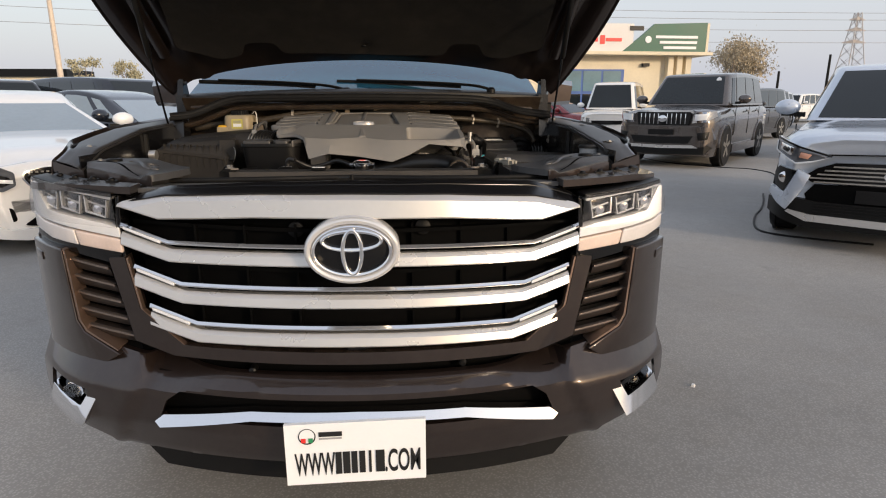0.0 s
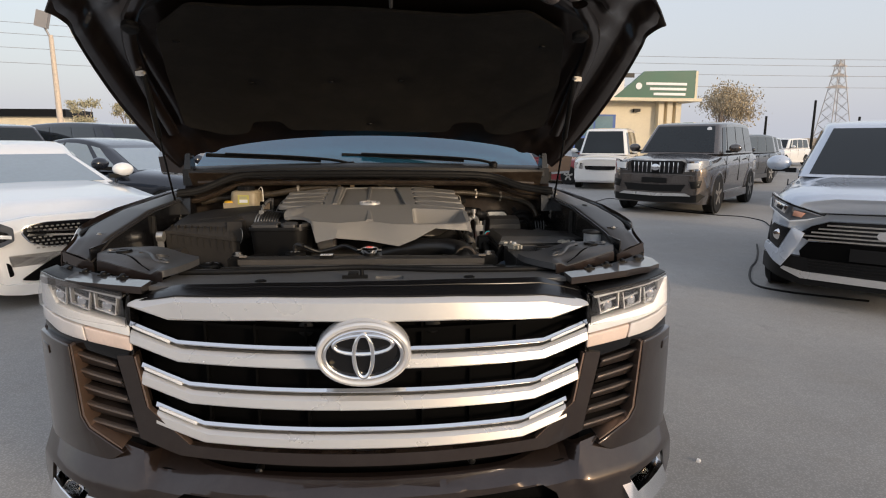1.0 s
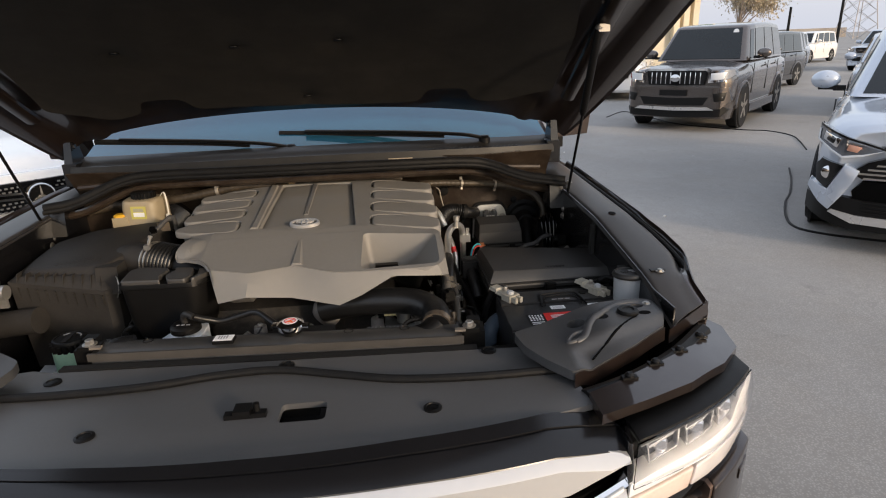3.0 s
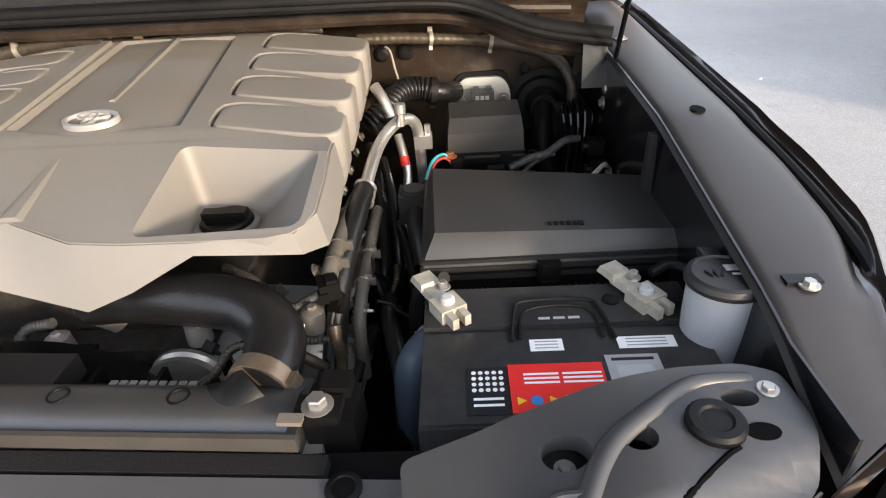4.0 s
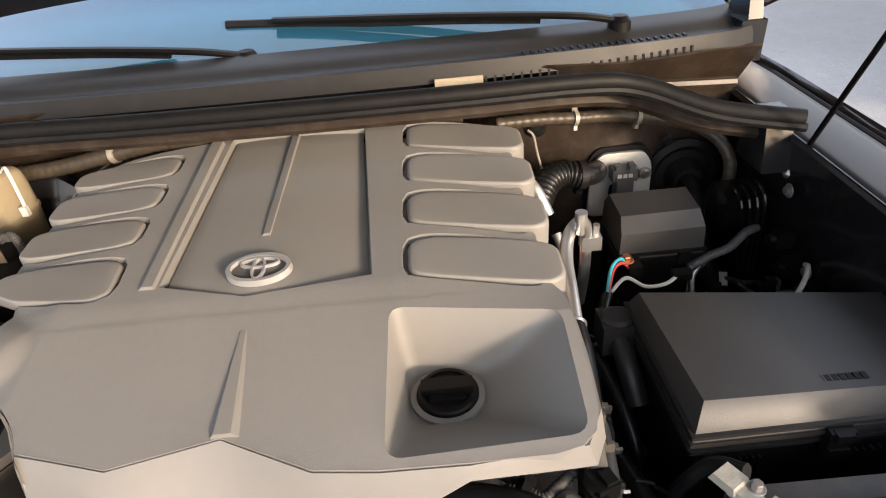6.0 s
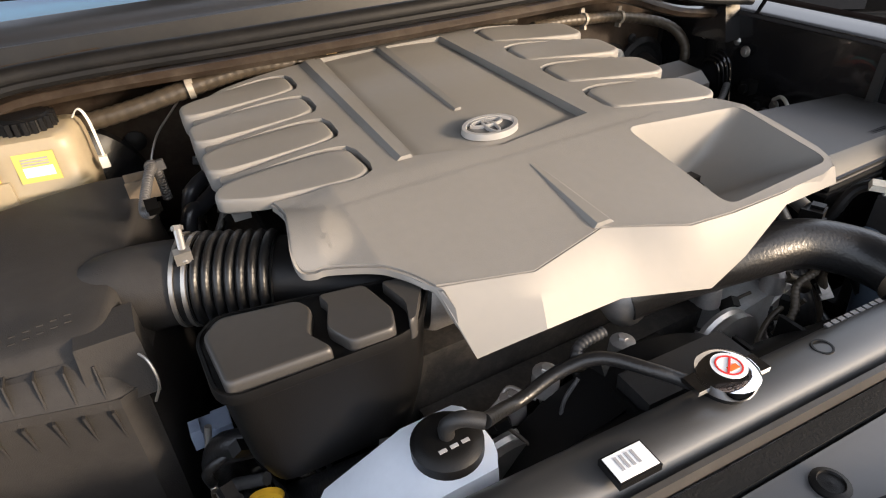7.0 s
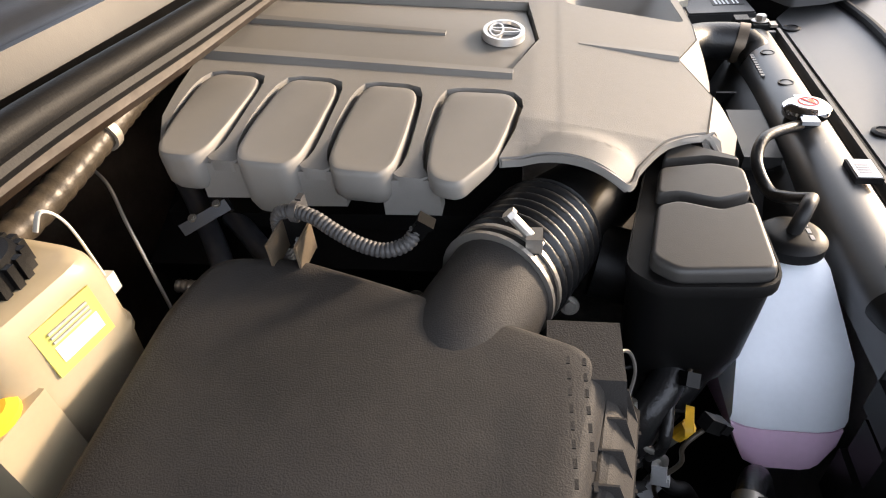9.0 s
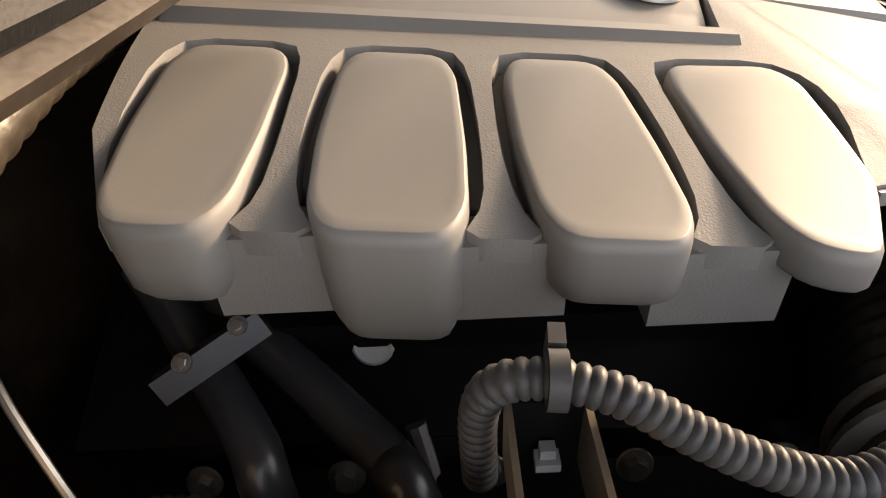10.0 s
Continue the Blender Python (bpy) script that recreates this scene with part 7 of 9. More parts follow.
for f in (0.0, 0.012, 0.024):
    part("ferrule", lathe([(0.0165, -0.005), (0.0185, -0.003), (0.0185, 0.003), (0.0165, 0.005)], 20, along((0.4135 - f * 0.12, 0.948 - f, 1.168 - f * 0.45), (0.425, 1.0, 1.19))), PIPEALU, ac)
part("hose", tube([(0.413, 0.940, 1.168), (0.410, 0.885, 1.165), (0.402, 0.814, 1.147), (0.392, 0.752, 1.104), (0.385, 0.709, 1.046), (0.37, 0.665, 0.98), (0.36, 0.655, 0.88)], 0.0165, 18), HOSE, ac)
low_line = thing("refrigerant_line", "thin aluminium pipe with a red band", "pipe")
part("pipe", tube([(0.445, 1.21, 1.150), (0.455, 1.185, 1.12), (0.462, 1.16, 1.08), (0.45, 1.1, 1.0)], 0.009, 12), PIPEALU, low_line)
part("band", tube([(0.456, 1.182, 1.116), (0.459, 1.172, 1.100)], 0.0098, 12, smooth=False), LABELRED, low_line)
part("upper_pipe", tube([(0.402, 1.262, 1.235), (0.418, 1.245, 1.215), (0.434, 1.226, 1.180)], 0.011, 12), PIPEALU, low_line)

heater = thing("heater_hose", "black corrugated hose running to the bulkhead", "hose")
part("hose", tube([(0.385, 1.225, 1.165), (0.415, 1.250, 1.185), (0.445, 1.300, 1.205), (0.480, 1.330, 1.205), (0.520, 1.335, 1.195)], 0.026, 18, 8, ribs=0.005, pitch=0.011), HOSE, heater, angle=80)
part("cuff", tube([(0.510, 1.335, 1.197), (0.540, 1.350, 1.188), (0.562, 1.385, 1.178)], 0.021, 16), HOSE, heater)
part("cuff_clamp", clip_band((0.515, 1.3355, 1.196), (0.03, 0.005, -0.005), 0.0265, 0.014), RUBBER, heater)
for k, (a, b, c, r) in enumerate((
        ((0.40, 1.10, 1.10), (0.425, 1.02, 1.08), (0.43, 0.90, 1.00), 0.013), ((0.42, 1.14, 1.13), (0.44, 1.05, 1.11), (0.455, 0.95, 1.04), 0.008),
        ((0.39, 1.00, 1.10), (0.41, 0.93, 1.05), (0.44, 0.85, 0.98), 0.011), ((0.44, 1.02, 1.08), (0.47, 0.95, 1.06), (0.49, 0.86, 1.00), 0.010),
        ((0.40, 0.90, 1.08), (0.43, 0.86, 1.03), (0.46, 0.80, 0.98), 0.007), ((0.395, 1.17, 1.15), (0.41, 1.12, 1.11), (0.42, 1.05, 1.05), 0.009),
        ((0.45, 0.82, 1.04), (0.46, 0.74, 1.06), (0.48, 0.66, 1.02), 0.012), ((0.43, 0.78, 1.02), (0.41, 0.70, 1.0), (0.40, 0.62, 0.95), 0.009))):
    alone("coolant_hose", tube([a, b, c, (c[0], c[1] - 0.04, c[2] - 0.12)], r, 12), HOSE, "thin black hose beside the engine", "hose", "hoses beside the engine")
alone("hose_elbow", tube([(0.525, 0.69, 1.075), (0.505, 0.672, 1.070), (0.492, 0.655, 1.05), (0.488, 0.645, 0.98), (0.488, 0.64, 0.88)], 0.020, 16), mat("blue_grey_hose", (0.09, 0.12, 0.16), 0.4), "blue-grey elbow hose beside the battery", "hose")
alone("purge_valve", join(box((0.487, 0.985, 1.115), (0.05, 0.05, 0.05), 0.012, 3), lathe([(0.024, 1.12), (0.024, 1.142), (0.018, 1.146), (0, 1.146)], 20, Matrix.Translation((0.487, 0.985, 0))), tube([(0.487, 0.985, 1.12), (0.492, 0.93, 1.09), (0.50, 0.90, 1.05)], 0.016, 14)), DARK, "dark plastic purge valve by the fuse box", "valve")

wires = thing("sensor_wires", "cyan, red and white wires into a small plug", "wiring")
part("cyan_wire", tube([(0.500, 1.075, 1.110), (0.515, 1.110, 1.135), (0.535, 1.130, 1.140), (0.550, 1.130, 1.128)], 0.0028, 8), CYANWIRE, wires)
part("red_wire", tube([(0.504, 1.080, 1.108), (0.520, 1.112, 1.131), (0.538, 1.126, 1.134), (0.552, 1.124, 1.122)], 0.0028, 8), REDWIRE, wires)
part("white_wire", tube([(0.510, 1.085, 1.108), (0.540, 1.105, 1.118), (0.570, 1.095, 1.105), (0.600, 1.090, 1.110), (0.625, 1.100, 1.118)], 0.0032, 8), CREAMWIRE, wires)
part("sleeve", tube([(0.480, 1.03, 1.075), (0.490, 1.055, 1.095), (0.502, 1.078, 1.110)], 0.009, 12), HOSE, wires)
part("plug", box((0.560, 1.126, 1.118), (0.022, 0.02, 0.024), 0.003), BLACK, wires)
part("plug", box((0.632, 1.105, 1.115), (0.030, 0.02, 0.012), 0.003), BLACK, wires)
part("nut", bolt((0.548, 1.135, 1.132), 0.008, 0.010), mat("copper_nut", (0.62, 0.25, 0.12), 0.35, 0.8), wires)

side_hose = thing("coolant_hose", "grey-brown hose with rings along the engine cover", "hose")
GREYHOSE = mat("dusty_grey_hose", (0.085, 0.078, 0.068), 0.5, 0.0, 0.25, 20, grime=0.15)
part("hose", tube([(0.398, 0.960, 1.150), (0.396, 0.900, 1.158), (0.394, 0.830, 1.160), (0.392, 0.760, 1.158), (0.390, 0.728, 1.150)], 0.0115, 16), GREYHOSE, side_hose)
for y, z in ((0.880, 1.159), (0.790, 1.160), (0.752, 1.157)):
    part("ring", clip_band((0.394, y, z), (0, -0.03, 0), 0.0118, 0.005, 0.0012), GREYHOSE, side_hose)
part("plug", moved(join(box((0, 0, 0), (0.026, 0.030, 0.024), 0.004, 3), box((0.004, -0.004, 0.014), (0.014, 0.018, 0.006), 0.002), box((-0.010, -0.014, -0.004), (0.012, 0.012, 0.014), 0.002)), Matrix.Translation((0.391, 0.716, 1.144)) @ Matrix.Rotation(radians(20), 4, "Z")), BLACK, side_hose)
side_hose = thing("coolant_hose", "thin grey hose with wire clamps beside the engine", "hose")
part("hose", tube([(0.426, 0.960, 1.120), (0.424, 0.880, 1.112), (0.422, 0.815, 1.104), (0.420, 0.770, 1.090), (0.418, 0.735, 1.060), (0.418, 0.720, 0.98)], 0.0095, 14), GREYHOSE, side_hose)
for p, d in (((0.423, 0.845, 1.108), (0, -0.06, -0.008)), ((0.421, 0.790, 1.097), (0, -0.045, -0.014)), ((0.419, 0.750, 1.075), (0, -0.03, -0.03))):
    part("clamp", join(clip_band(p, d, 0.010, 0.004, 0.0014), box((p[0] + 0.008, p[1], p[2] + 0.009), (0.010, 0.005, 0.006), 0.001)), STEEL, side_hose)

# ---------------------------------------------------------------- bulkhead loom, bracket and grommets
CLIPZINC = mat("dull_zinc_clip", (0.34, 0.31, 0.26), 0.5, 0.4, 0.2, 20)


def loom(pts, r, label):
    t = thing("wiring_loom", label, "wiring")
    part("sleeve", tube(pts, r, 14, 8, ribs=0.0012, pitch=0.016), CLOTHWIRE, t, angle=80)
    return t


lm = loom([(0.36, 1.372, 1.300), (0.45, 1.385, 1.296), (0.514, 1.391, 1.290), (0.60, 1.408, 1.280), (0.70, 1.408, 1.262), (0.770, 1.385, 1.242), (0.800, 1.360, 1.215), (0.812, 1.345, 1.17), (0.80, 1.34, 1.08)], 0.0125, "taped wiring loom along the bulkhead")
for p, q in (((0.514, 1.391, 1.290), (0.55, 1.398, 1.286)), ((0.643, 1.41, 1.273), (0.68, 1.41, 1.267))):
    part("loom_clip", join(clip_band(p, Vector(q) - Vector(p), 0.0135, 0.008, 0.0018), box((p[0], p[1] + 0.004, p[2] + 0.018), (0.010, 0.006, 0.012), 0.001)), CLIPZINC, lm)
lm = loom([(-0.16, 1.365, 1.325), (-0.25, 1.360, 1.330), (-0.343, 1.358, 1.318), (-0.45, 1.362, 1.300), (-0.58, 1.380, 1.285), (-0.70, 1.40, 1.275), (-0.80, 1.39, 1.26)], 0.0150, "taped wiring loom along the bulkhead")
part("loom_clip", join(clip_band((-0.343, 1.358, 1.318), (-0.1, 0, -0.012), 0.0158, 0.010, 0.002), box((-0.343, 1.348, 1.338), (0.012, 0.006, 0.02), 0.001)), CLIPZINC, lm)
BRASS = mat("brass_bracket", (0.5, 0.36, 0.2), 0.4, 0.6)
lm = loom([(0.30, 1.345, 1.330), (0.20, 1.350, 1.338), (0.10, 1.36, 1.336), (0.02, 1.372, 1.326), (-0.06, 1.37, 1.318), (-0.16, 1.365, 1.325)], 0.009, "thin loom behind the engine cover")
for c, sz in (((0.05, 1.375, 1.335), (0.03, 0.02, 0.03)), ((-0.16, 1.372, 1.345), (0.03, 0.02, 0.05)), ((-0.09, 1.375, 1.33), (0.02, 0.02, 0.03))):
    part("loom_bracket", box(c, sz, 0.003), BRASS, lm)
alone("brake_pipe", tube([(-0.345, 1.42, 1.30), (-0.38, 1.35, 1.29), (-0.42, 1.31, 1.26), (-0.445, 1.285, 1.20), (-0.46, 1.27, 1.08)], 0.0018, 8), STEEL, "thin metal brake pipe on the bulkhead", "pipe")
alone("brake_pipe", tube([(0.42, 1.365, 1.285), (0.430, 1.36, 1.275), (0.437, 1.355, 1.24), (0.450, 1.345, 1.19)], 0.0026, 8), CLIPZINC, "thin pale pipe on the bulkhead", "pipe")

brk = thing("bulkhead_bracket", "pale metal bracket with a grey plug on the bulkhead", "bracket")
outer = rounded([(0.557, 1.05), (0.688, 1.05), (0.686, 1.165), (0.668, 1.195), (0.578, 1.195), (0.560, 1.165)], 0.018, 4)
hole = rounded([(0.600, 1.06), (0.645, 1.06), (0.645, 1.125), (0.600, 1.125)], 0.008, 3)
bm = plate(outer, 0.010, None, holes=(hole,), bev=0.003)
bm.transform(Matrix(((1, 0, 0, 0), (0, 0, -1, 1.418), (0, 1, 0, 0), (0, 0, 0, 1))))
part("plate", bm, mat("galvanised_plate", (0.62, 0.61, 0.57), 0.5, 0.4, 0.1, 20, grime=0.15), brk)
part("plug", join(box((0.622, 1.402, 1.158), (0.05, 0.03, 0.026), 0.003), box((0.608, 1.396, 1.172), (0.012, 0.02, 0.016), 0.002), box((0.636, 1.396, 1.172), (0.012, 0.02, 0.016), 0.002), box((0.622, 1.398, 1.130), (0.034, 0.03, 0.05), 0.006)), mat("grey_plug_plastic", (0.10, 0.10, 0.10), 0.45), brk)
part("gasket", bevel(loft([[(x, 1.430, z) for x, z in [(0.622 + (p[0] - 0.622) * 1.12, 1.12 + (p[1] - 1.12) * 1.12) for p in outer]], [(x, 1.462, z) for x, z in [(0.622 + (p[0] - 0.622) * 1.12, 1.12 + (p[1] - 1.12) * 1.12) for p in outer]]]), 0.004), RUBBER, brk)
for x in (0.575, 0.670):
    part("bracket_bolt", bolt((x, 1.408, 1.150), 0.008, 0.008, True, (0, -1, 0)), STEEL, brk)
for k in range(3):
    part("plug_pin", box((0.610 + 0.011 * k, 1.386, 1.158), (0.008, 0.004, 0.010), 0), CREAMWIRE, brk)

grom = thing("bulkhead_grommet", "large black rubber grommet with a cable on the bulkhead", "grommet")
part("disc", lathe([(0.075, 0), (0.078, 0.012), (0.066, 0.020), (0.055, 0.014), (0.040, 0.016), (0.030, 0.05), (0.0, 0.052)], 32, along((0.760, 1.450, 1.125), (0.755, 1.0, 1.12))), RUBBER, grom)
part("cable", tube([(0.758, 1.40, 1.125), (0.752, 1.355, 1.115), (0.750, 1.320, 1.06), (0.765, 1.27, 1.0), (0.77, 1.20, 0.96)], 0.020, 14), RUBBER, grom)
for k, (x, y, z, r) in enumerate(((0.40, 1.462, 1.245, 0.016), (0.455, 1.455, 1.25, 0.018), (0.72, 1.44, 1.205, 0.012), (0.30, 1.46, 1.25, 0.015), (-0.45, 1.45, 1.22, 0.018))):
    alone("rubber_plug", lathe([(r, 0), (r, 0.004), (r * 0.6, 0.008), (0, 0.008)], 18, along((x, y, z), (x, 0, z))), RUBBER, "small round rubber plug in the bulkhead", "plug", "plugs in the bulkhead")

# wiring and clips along the right inner wing
abs_unit = thing("valve_block", "dark hydraulic valve block with thin bent pipes", "valve block")
part("block", box((0.800, 1.285, 1.135), (0.07, 0.07, 0.06), 0.006), UNDER, abs_unit)
for k in range(4):
    part("bent_pipe", tube([(0.775 + 0.012 * k, 1.262, 1.165), (0.772 + 0.012 * k, 1.245, 1.185 + 0.005 * k), (0.770 + 0.014 * k, 1.215, 1.180), (0.775 + 0.012 * k, 1.20, 1.13), (0.77 + 0.01 * k, 1.18, 1.05)], 0.0036, 8), GLOSSBLACK, abs_unit)
for k, (y, z) in enumerate(((1.16, 1.13), (1.12, 1.10), (1.06, 1.09))):
    part("connector", join(box((0.825, y, z), (0.030, 0.024, 0.030), 0.004), lathe([(0.010, 0), (0.010, 0.012), (0, 0.013)], 12, along((0.812, y, z), (0.70, y, z)))), BLACK, abs_unit)
alone("wire_pigtail", tube([(0.835, 1.10, 1.115), (0.822, 1.075, 1.130), (0.800, 1.045, 1.128), (0.775, 1.02, 1.118)], 0.004, 8), CREAMWIRE, "pale twin wire ending in a small plug", "wiring")
alone("cable_loop", tube([(0.66, 1.14, 1.10), (0.70, 1.15, 1.115), (0.735, 1.16, 1.12), (0.77, 1.18, 1.135), (0.80, 1.20, 1.13)], 0.008, 10, 8, ribs=0.0014, pitch=0.006), CONDUIT, "short corrugated cable by the relay box", "wiring", angle=80)
alone("battery_cable", tube([(0.790, 0.690, 1.165), (0.815, 0.700, 1.170), (0.838, 0.690, 1.165), (0.86, 0.68, 1.14)], 0.006, 10), RUBBER, "black earth cable at the battery", "cable")
alone("battery_cable", tube([(0.540, 0.705, 1.158), (0.520, 0.73, 1.14), (0.500, 0.74, 1.10), (0.49, 0.76, 1.02)], 0.009, 10), RUBBER, "black supply cable at the battery", "cable")

# conduits over the timing housing
for pts, r in (([(0.215, 0.815, 1.115), (0.26, 0.79, 1.110), (0.299, 0.761, 1.100), (0.329, 0.738, 1.095), (0.352, 0.748, 1.100), (0.377, 0.766, 1.105), (0.40, 0.80, 1.10)], 0.0075),
               ([(0.290, 0.765, 1.085), (0.300, 0.745, 1.075), (0.318, 0.726, 1.068), (0.350, 0.706, 1.064), (0.383, 0.709, 1.062), (0.41, 0.73, 1.04)], 0.0055),
               ([(0.262, 0.738, 1.085), (0.290, 0.744, 1.090), (0.316, 0.750, 1.092)], 0.006)):
    alone("wiring_conduit", tube(pts, r, 12, 10, ribs=0.0012, pitch=0.005), CONDUIT, "grey corrugated conduit over the timing housing", "wiring", "conduits on the engine", angle=80)

# wiring tangle in front of and beside the engine
rng = random.Random(7)


def tangle(n, zone, label, group):
    """Short hoses and wires that wander through a box of space."""
    (x0, x1), (y0, y1), (z0, z1) = zone
    for k in range(n):
        p = Vector((rng.uniform(x0, x1), rng.uniform(y0, y1), rng.uniform(z0, z1)))
        pts = [p.copy()]
        way = Vector((rng.uniform(-1, 1), rng.uniform(-1, 1), rng.uniform(-0.7, 0.2)))
        for j in range(4):
            way = (way + Vector((rng.uniform(-1, 1), rng.uniform(-1, 1), rng.uniform(-0.9, 0.3))) * 0.7).normalized()
            p = p + way * rng.uniform(0.02, 0.05)
            p = Vector((min(max(p.x, x0), x1), min(max(p.y, y0), y1), min(max(p.z, z0 - 0.1), z1)))
            pts.append(p.copy())
        ribbed = rng.random() < 0.3
        r = rng.choice((0.0025, 0.003, 0.004, 0.006, 0.008))
        m = rng.choice((RUBBER, HOSE, CONDUIT, CLOTHWIRE, RUBBER, STEEL))
        t = thing("wire_run", label, "wiring", group)
        part("sleeve", tube(pts, r, 8, 6, ribs=0.0012 if ribbed and r > 0.005 else 0.0, pitch=0.006), m, t, angle=80)
        if rng.random() < 0.6:
            q = pts[rng.choice((0, -1))]
            part("plug", moved(join(box((0, 0, 0), (0.020, 0.014, 0.014), 0.002), box((0.012, 0, 0.002), (0.010, 0.018, 0.010), 0.002)), Matrix.Translation(q) @ Euler((rng.uniform(0, 3), rng.uniform(0, 3), rng.uniform(0, 3))).to_matrix().to_4x4()), rng.choice((BLACK, PALEGREY, BLACK, STEEL)), t)


tangle(16, ((0.20, 0.40), (0.63, 0.75), (1.00, 1.12)), "wires and plugs in front of the engine", "wires about the engine")
tangle(14, ((0.39, 0.50), (0.75, 1.20), (0.98, 1.12)), "wires and hoses beside the engine", "wires about the engine")
tangle(14, ((-0.20, 0.05), (0.64, 0.72), (1.00, 1.12)), "wires and plugs in front of the engine", "wires about the engine")
tangle(16, ((-0.48, -0.36), (0.75, 0.92), (0.95, 1.12)), "wires and plugs beside the air box", "wires about the engine")
tangle(14, ((-0.52, -0.38), (1.18, 1.38), (0.98, 1.18)), "wires beside the brake reservoir", "wires about the engine")
tangle(10, ((0.68, 0.82), (1.05, 1.25), (0.98, 1.12)), "wires along the inner wing", "wires about the engine")
alone("wire_plug", join(box((-0.505, 1.215, 1.165), (0.030, 0.022, 0.050), 0.004), box((-0.505, 1.203, 1.172), (0.014, 0.004, 0.034), 0.001), tube([(-0.500, 1.216, 1.19), (-0.497, 1.218, 1.215)], 0.003, 6, smooth=False)), PALEGREY, "pale grey plug beside the brake reservoir", "plug")
alone("wire_plug", moved(join(box((-0.487, 0.805, 1.045), (0.040, 0.026, 0.024), 0.004), box((-0.470, 0.802, 1.052), (0.02, 0.032, 0.016), 0.003), box((-0.50, 0.80, 1.05), (0.012, 0.02, 0.03), 0.003)), Matrix.Translation((0.018, 0.07, 0.004))), mat("blue_grey_plug", (0.22, 0.26, 0.34), 0.45), "blue-grey plug beside the air box", "plug")
alone("yellow_tag", box((0.235, 0.690, 1.125), (0.030, 0.010, 0.030), 0.004), mat("cream_tag", (0.75, 0.66, 0.35), 0.5), "cream tag in front of the engine", "tag")

CARGLASS = mat("smoky_car_glass", (0.012, 0.016, 0.019), 0.04, 0.0, 0.2, 1.2, spec=0.5)
# PALEGLASS: pale blue base carries the sky's reflection in the colour
PALEGLASS = mat("painted_sky_car_glass", (0.20, 0.25, 0.29), 0.05, 0.0, 0.12, 1.5, coat=0.8, spec=1.0)

# ---------------------------------------------------------------- dealer plate on the bumper
dealer_plate = thing("dealer_plate", "white dealer plate with black bars on the bumper", "plate")
def onplate(c, s, m, name, label="", parent=dealer_plate):
    return part(name, box((c[0], -0.094 - c[1], c[2]), s, 0.0), m, parent, label)


part("board", box((-0.008, -0.086, 0.452), (0.378, 0.012, 0.182), 0.005, 2), mat("white_plate", (0.84, 0.85, 0.86), 0.35, 0.0, 0.03, 8), dealer_plate)
def lettering(text, size, m, material, parent, squeeze=1.0, weight=0.0):
    """Words set in the built-in font as a thin raised mesh."""
    cu = bpy.data.curves.new("lettering", "FONT")
    cu.body, cu.size, cu.extrude, cu.offset = text, size, 0.0006, weight
    tmp = new("lettering", cu)
    bpy.context.view_layer.update()
    me = bpy.data.meshes.new_from_object(tmp)
    bpy.data.objects.remove(tmp)
    me.materials.clear()
    me.materials.append(material)
    me.transform(m @ Matrix.Diagonal((squeeze, 1, 1, 1)))
    ob = new("lettering", me)
    ob.parent = parent
    return ob


UPRIGHT = Matrix.Rotation(radians(90), 4, "X")
lettering("WWW.", 0.094, Matrix.Translation((-0.172, -0.0935, 0.391)) @ UPRIGHT, INK, dealer_plate, 0.36, 0.0016)
lettering(".COM", 0.094, Matrix.Translation((0.068, -0.0935, 0.391)) @ UPRIGHT, INK, dealer_plate, 0.42, 0.0016)
for k, w in enumerate((0.016, 0.019, 0.016, 0.016, 0.007, 0.024)):
    onplate((-0.056 + 0.0212 * k + (0.006 if k > 4 else 0), 0.0, 0.4235), (w, 0.002, 0.066), INK, "text_bar")
onplate((-0.075, 0, 0.512), (0.062, 0.002, 0.013), INK, "text_bar")
onplate((-0.075, 0, 0.499), (0.060, 0.002, 0.004), GREYPRINT, "text_bar")
part("round_mark", lathe([(0.023, 0), (0.023, 0.002), (0, 0.002)], 32, along((-0.137, -0.0925, 0.507), (-0.137, -1, 0.507))), INK, dealer_plate)
part("mark_field", lathe([(0.020, 0), (0.020, 0.002), (0, 0.002)], 32, along((-0.137, -0.0938, 0.509), (-0.137, -1, 0.509))), LABELWHITE, dealer_plate)
onplate((-0.146, 0.004, 0.498), (0.012, 0.002, 0.012), LABELRED, "mark_patch")
onplate((-0.127, 0.004, 0.498), (0.012, 0.002, 0.012), GREENPRINT, "mark_patch")

# ---------------------------------------------------------------- parked cars
WHITEPAINT = mat("white_car_paint", (0.80, 0.79, 0.77), 0.30, 0.0, 0.03, 2, coat=1.0, grime=0.05)
SILVERPAINT = mat("silver_blue_car_paint", (0.56, 0.61, 0.69), 0.28, 0.30, 0.05, 2, coat=1.0, grime=0.05)
GREYPAINT = mat("grey_bronze_car_paint", (0.115, 0.100, 0.092), 0.26, 0.75, 0.06, 2, coat=1.0, grime=0.03)
BLACKPAINT = mat("black_car_paint", (0.010, 0.013, 0.022), 0.18, 0.2, 0.1, 2, coat=1.0, grime=0.02)
REDPAINT = mat("red_car_paint", (0.22, 0.012, 0.016), 0.28, 0.3, 0.1, 2, coat=1.0)
DARKSUV = mat("dark_grey_car_paint", (0.04, 0.039, 0.041), 0.25, 0.5, 0.08, 2, coat=1.0, grime=0.03)


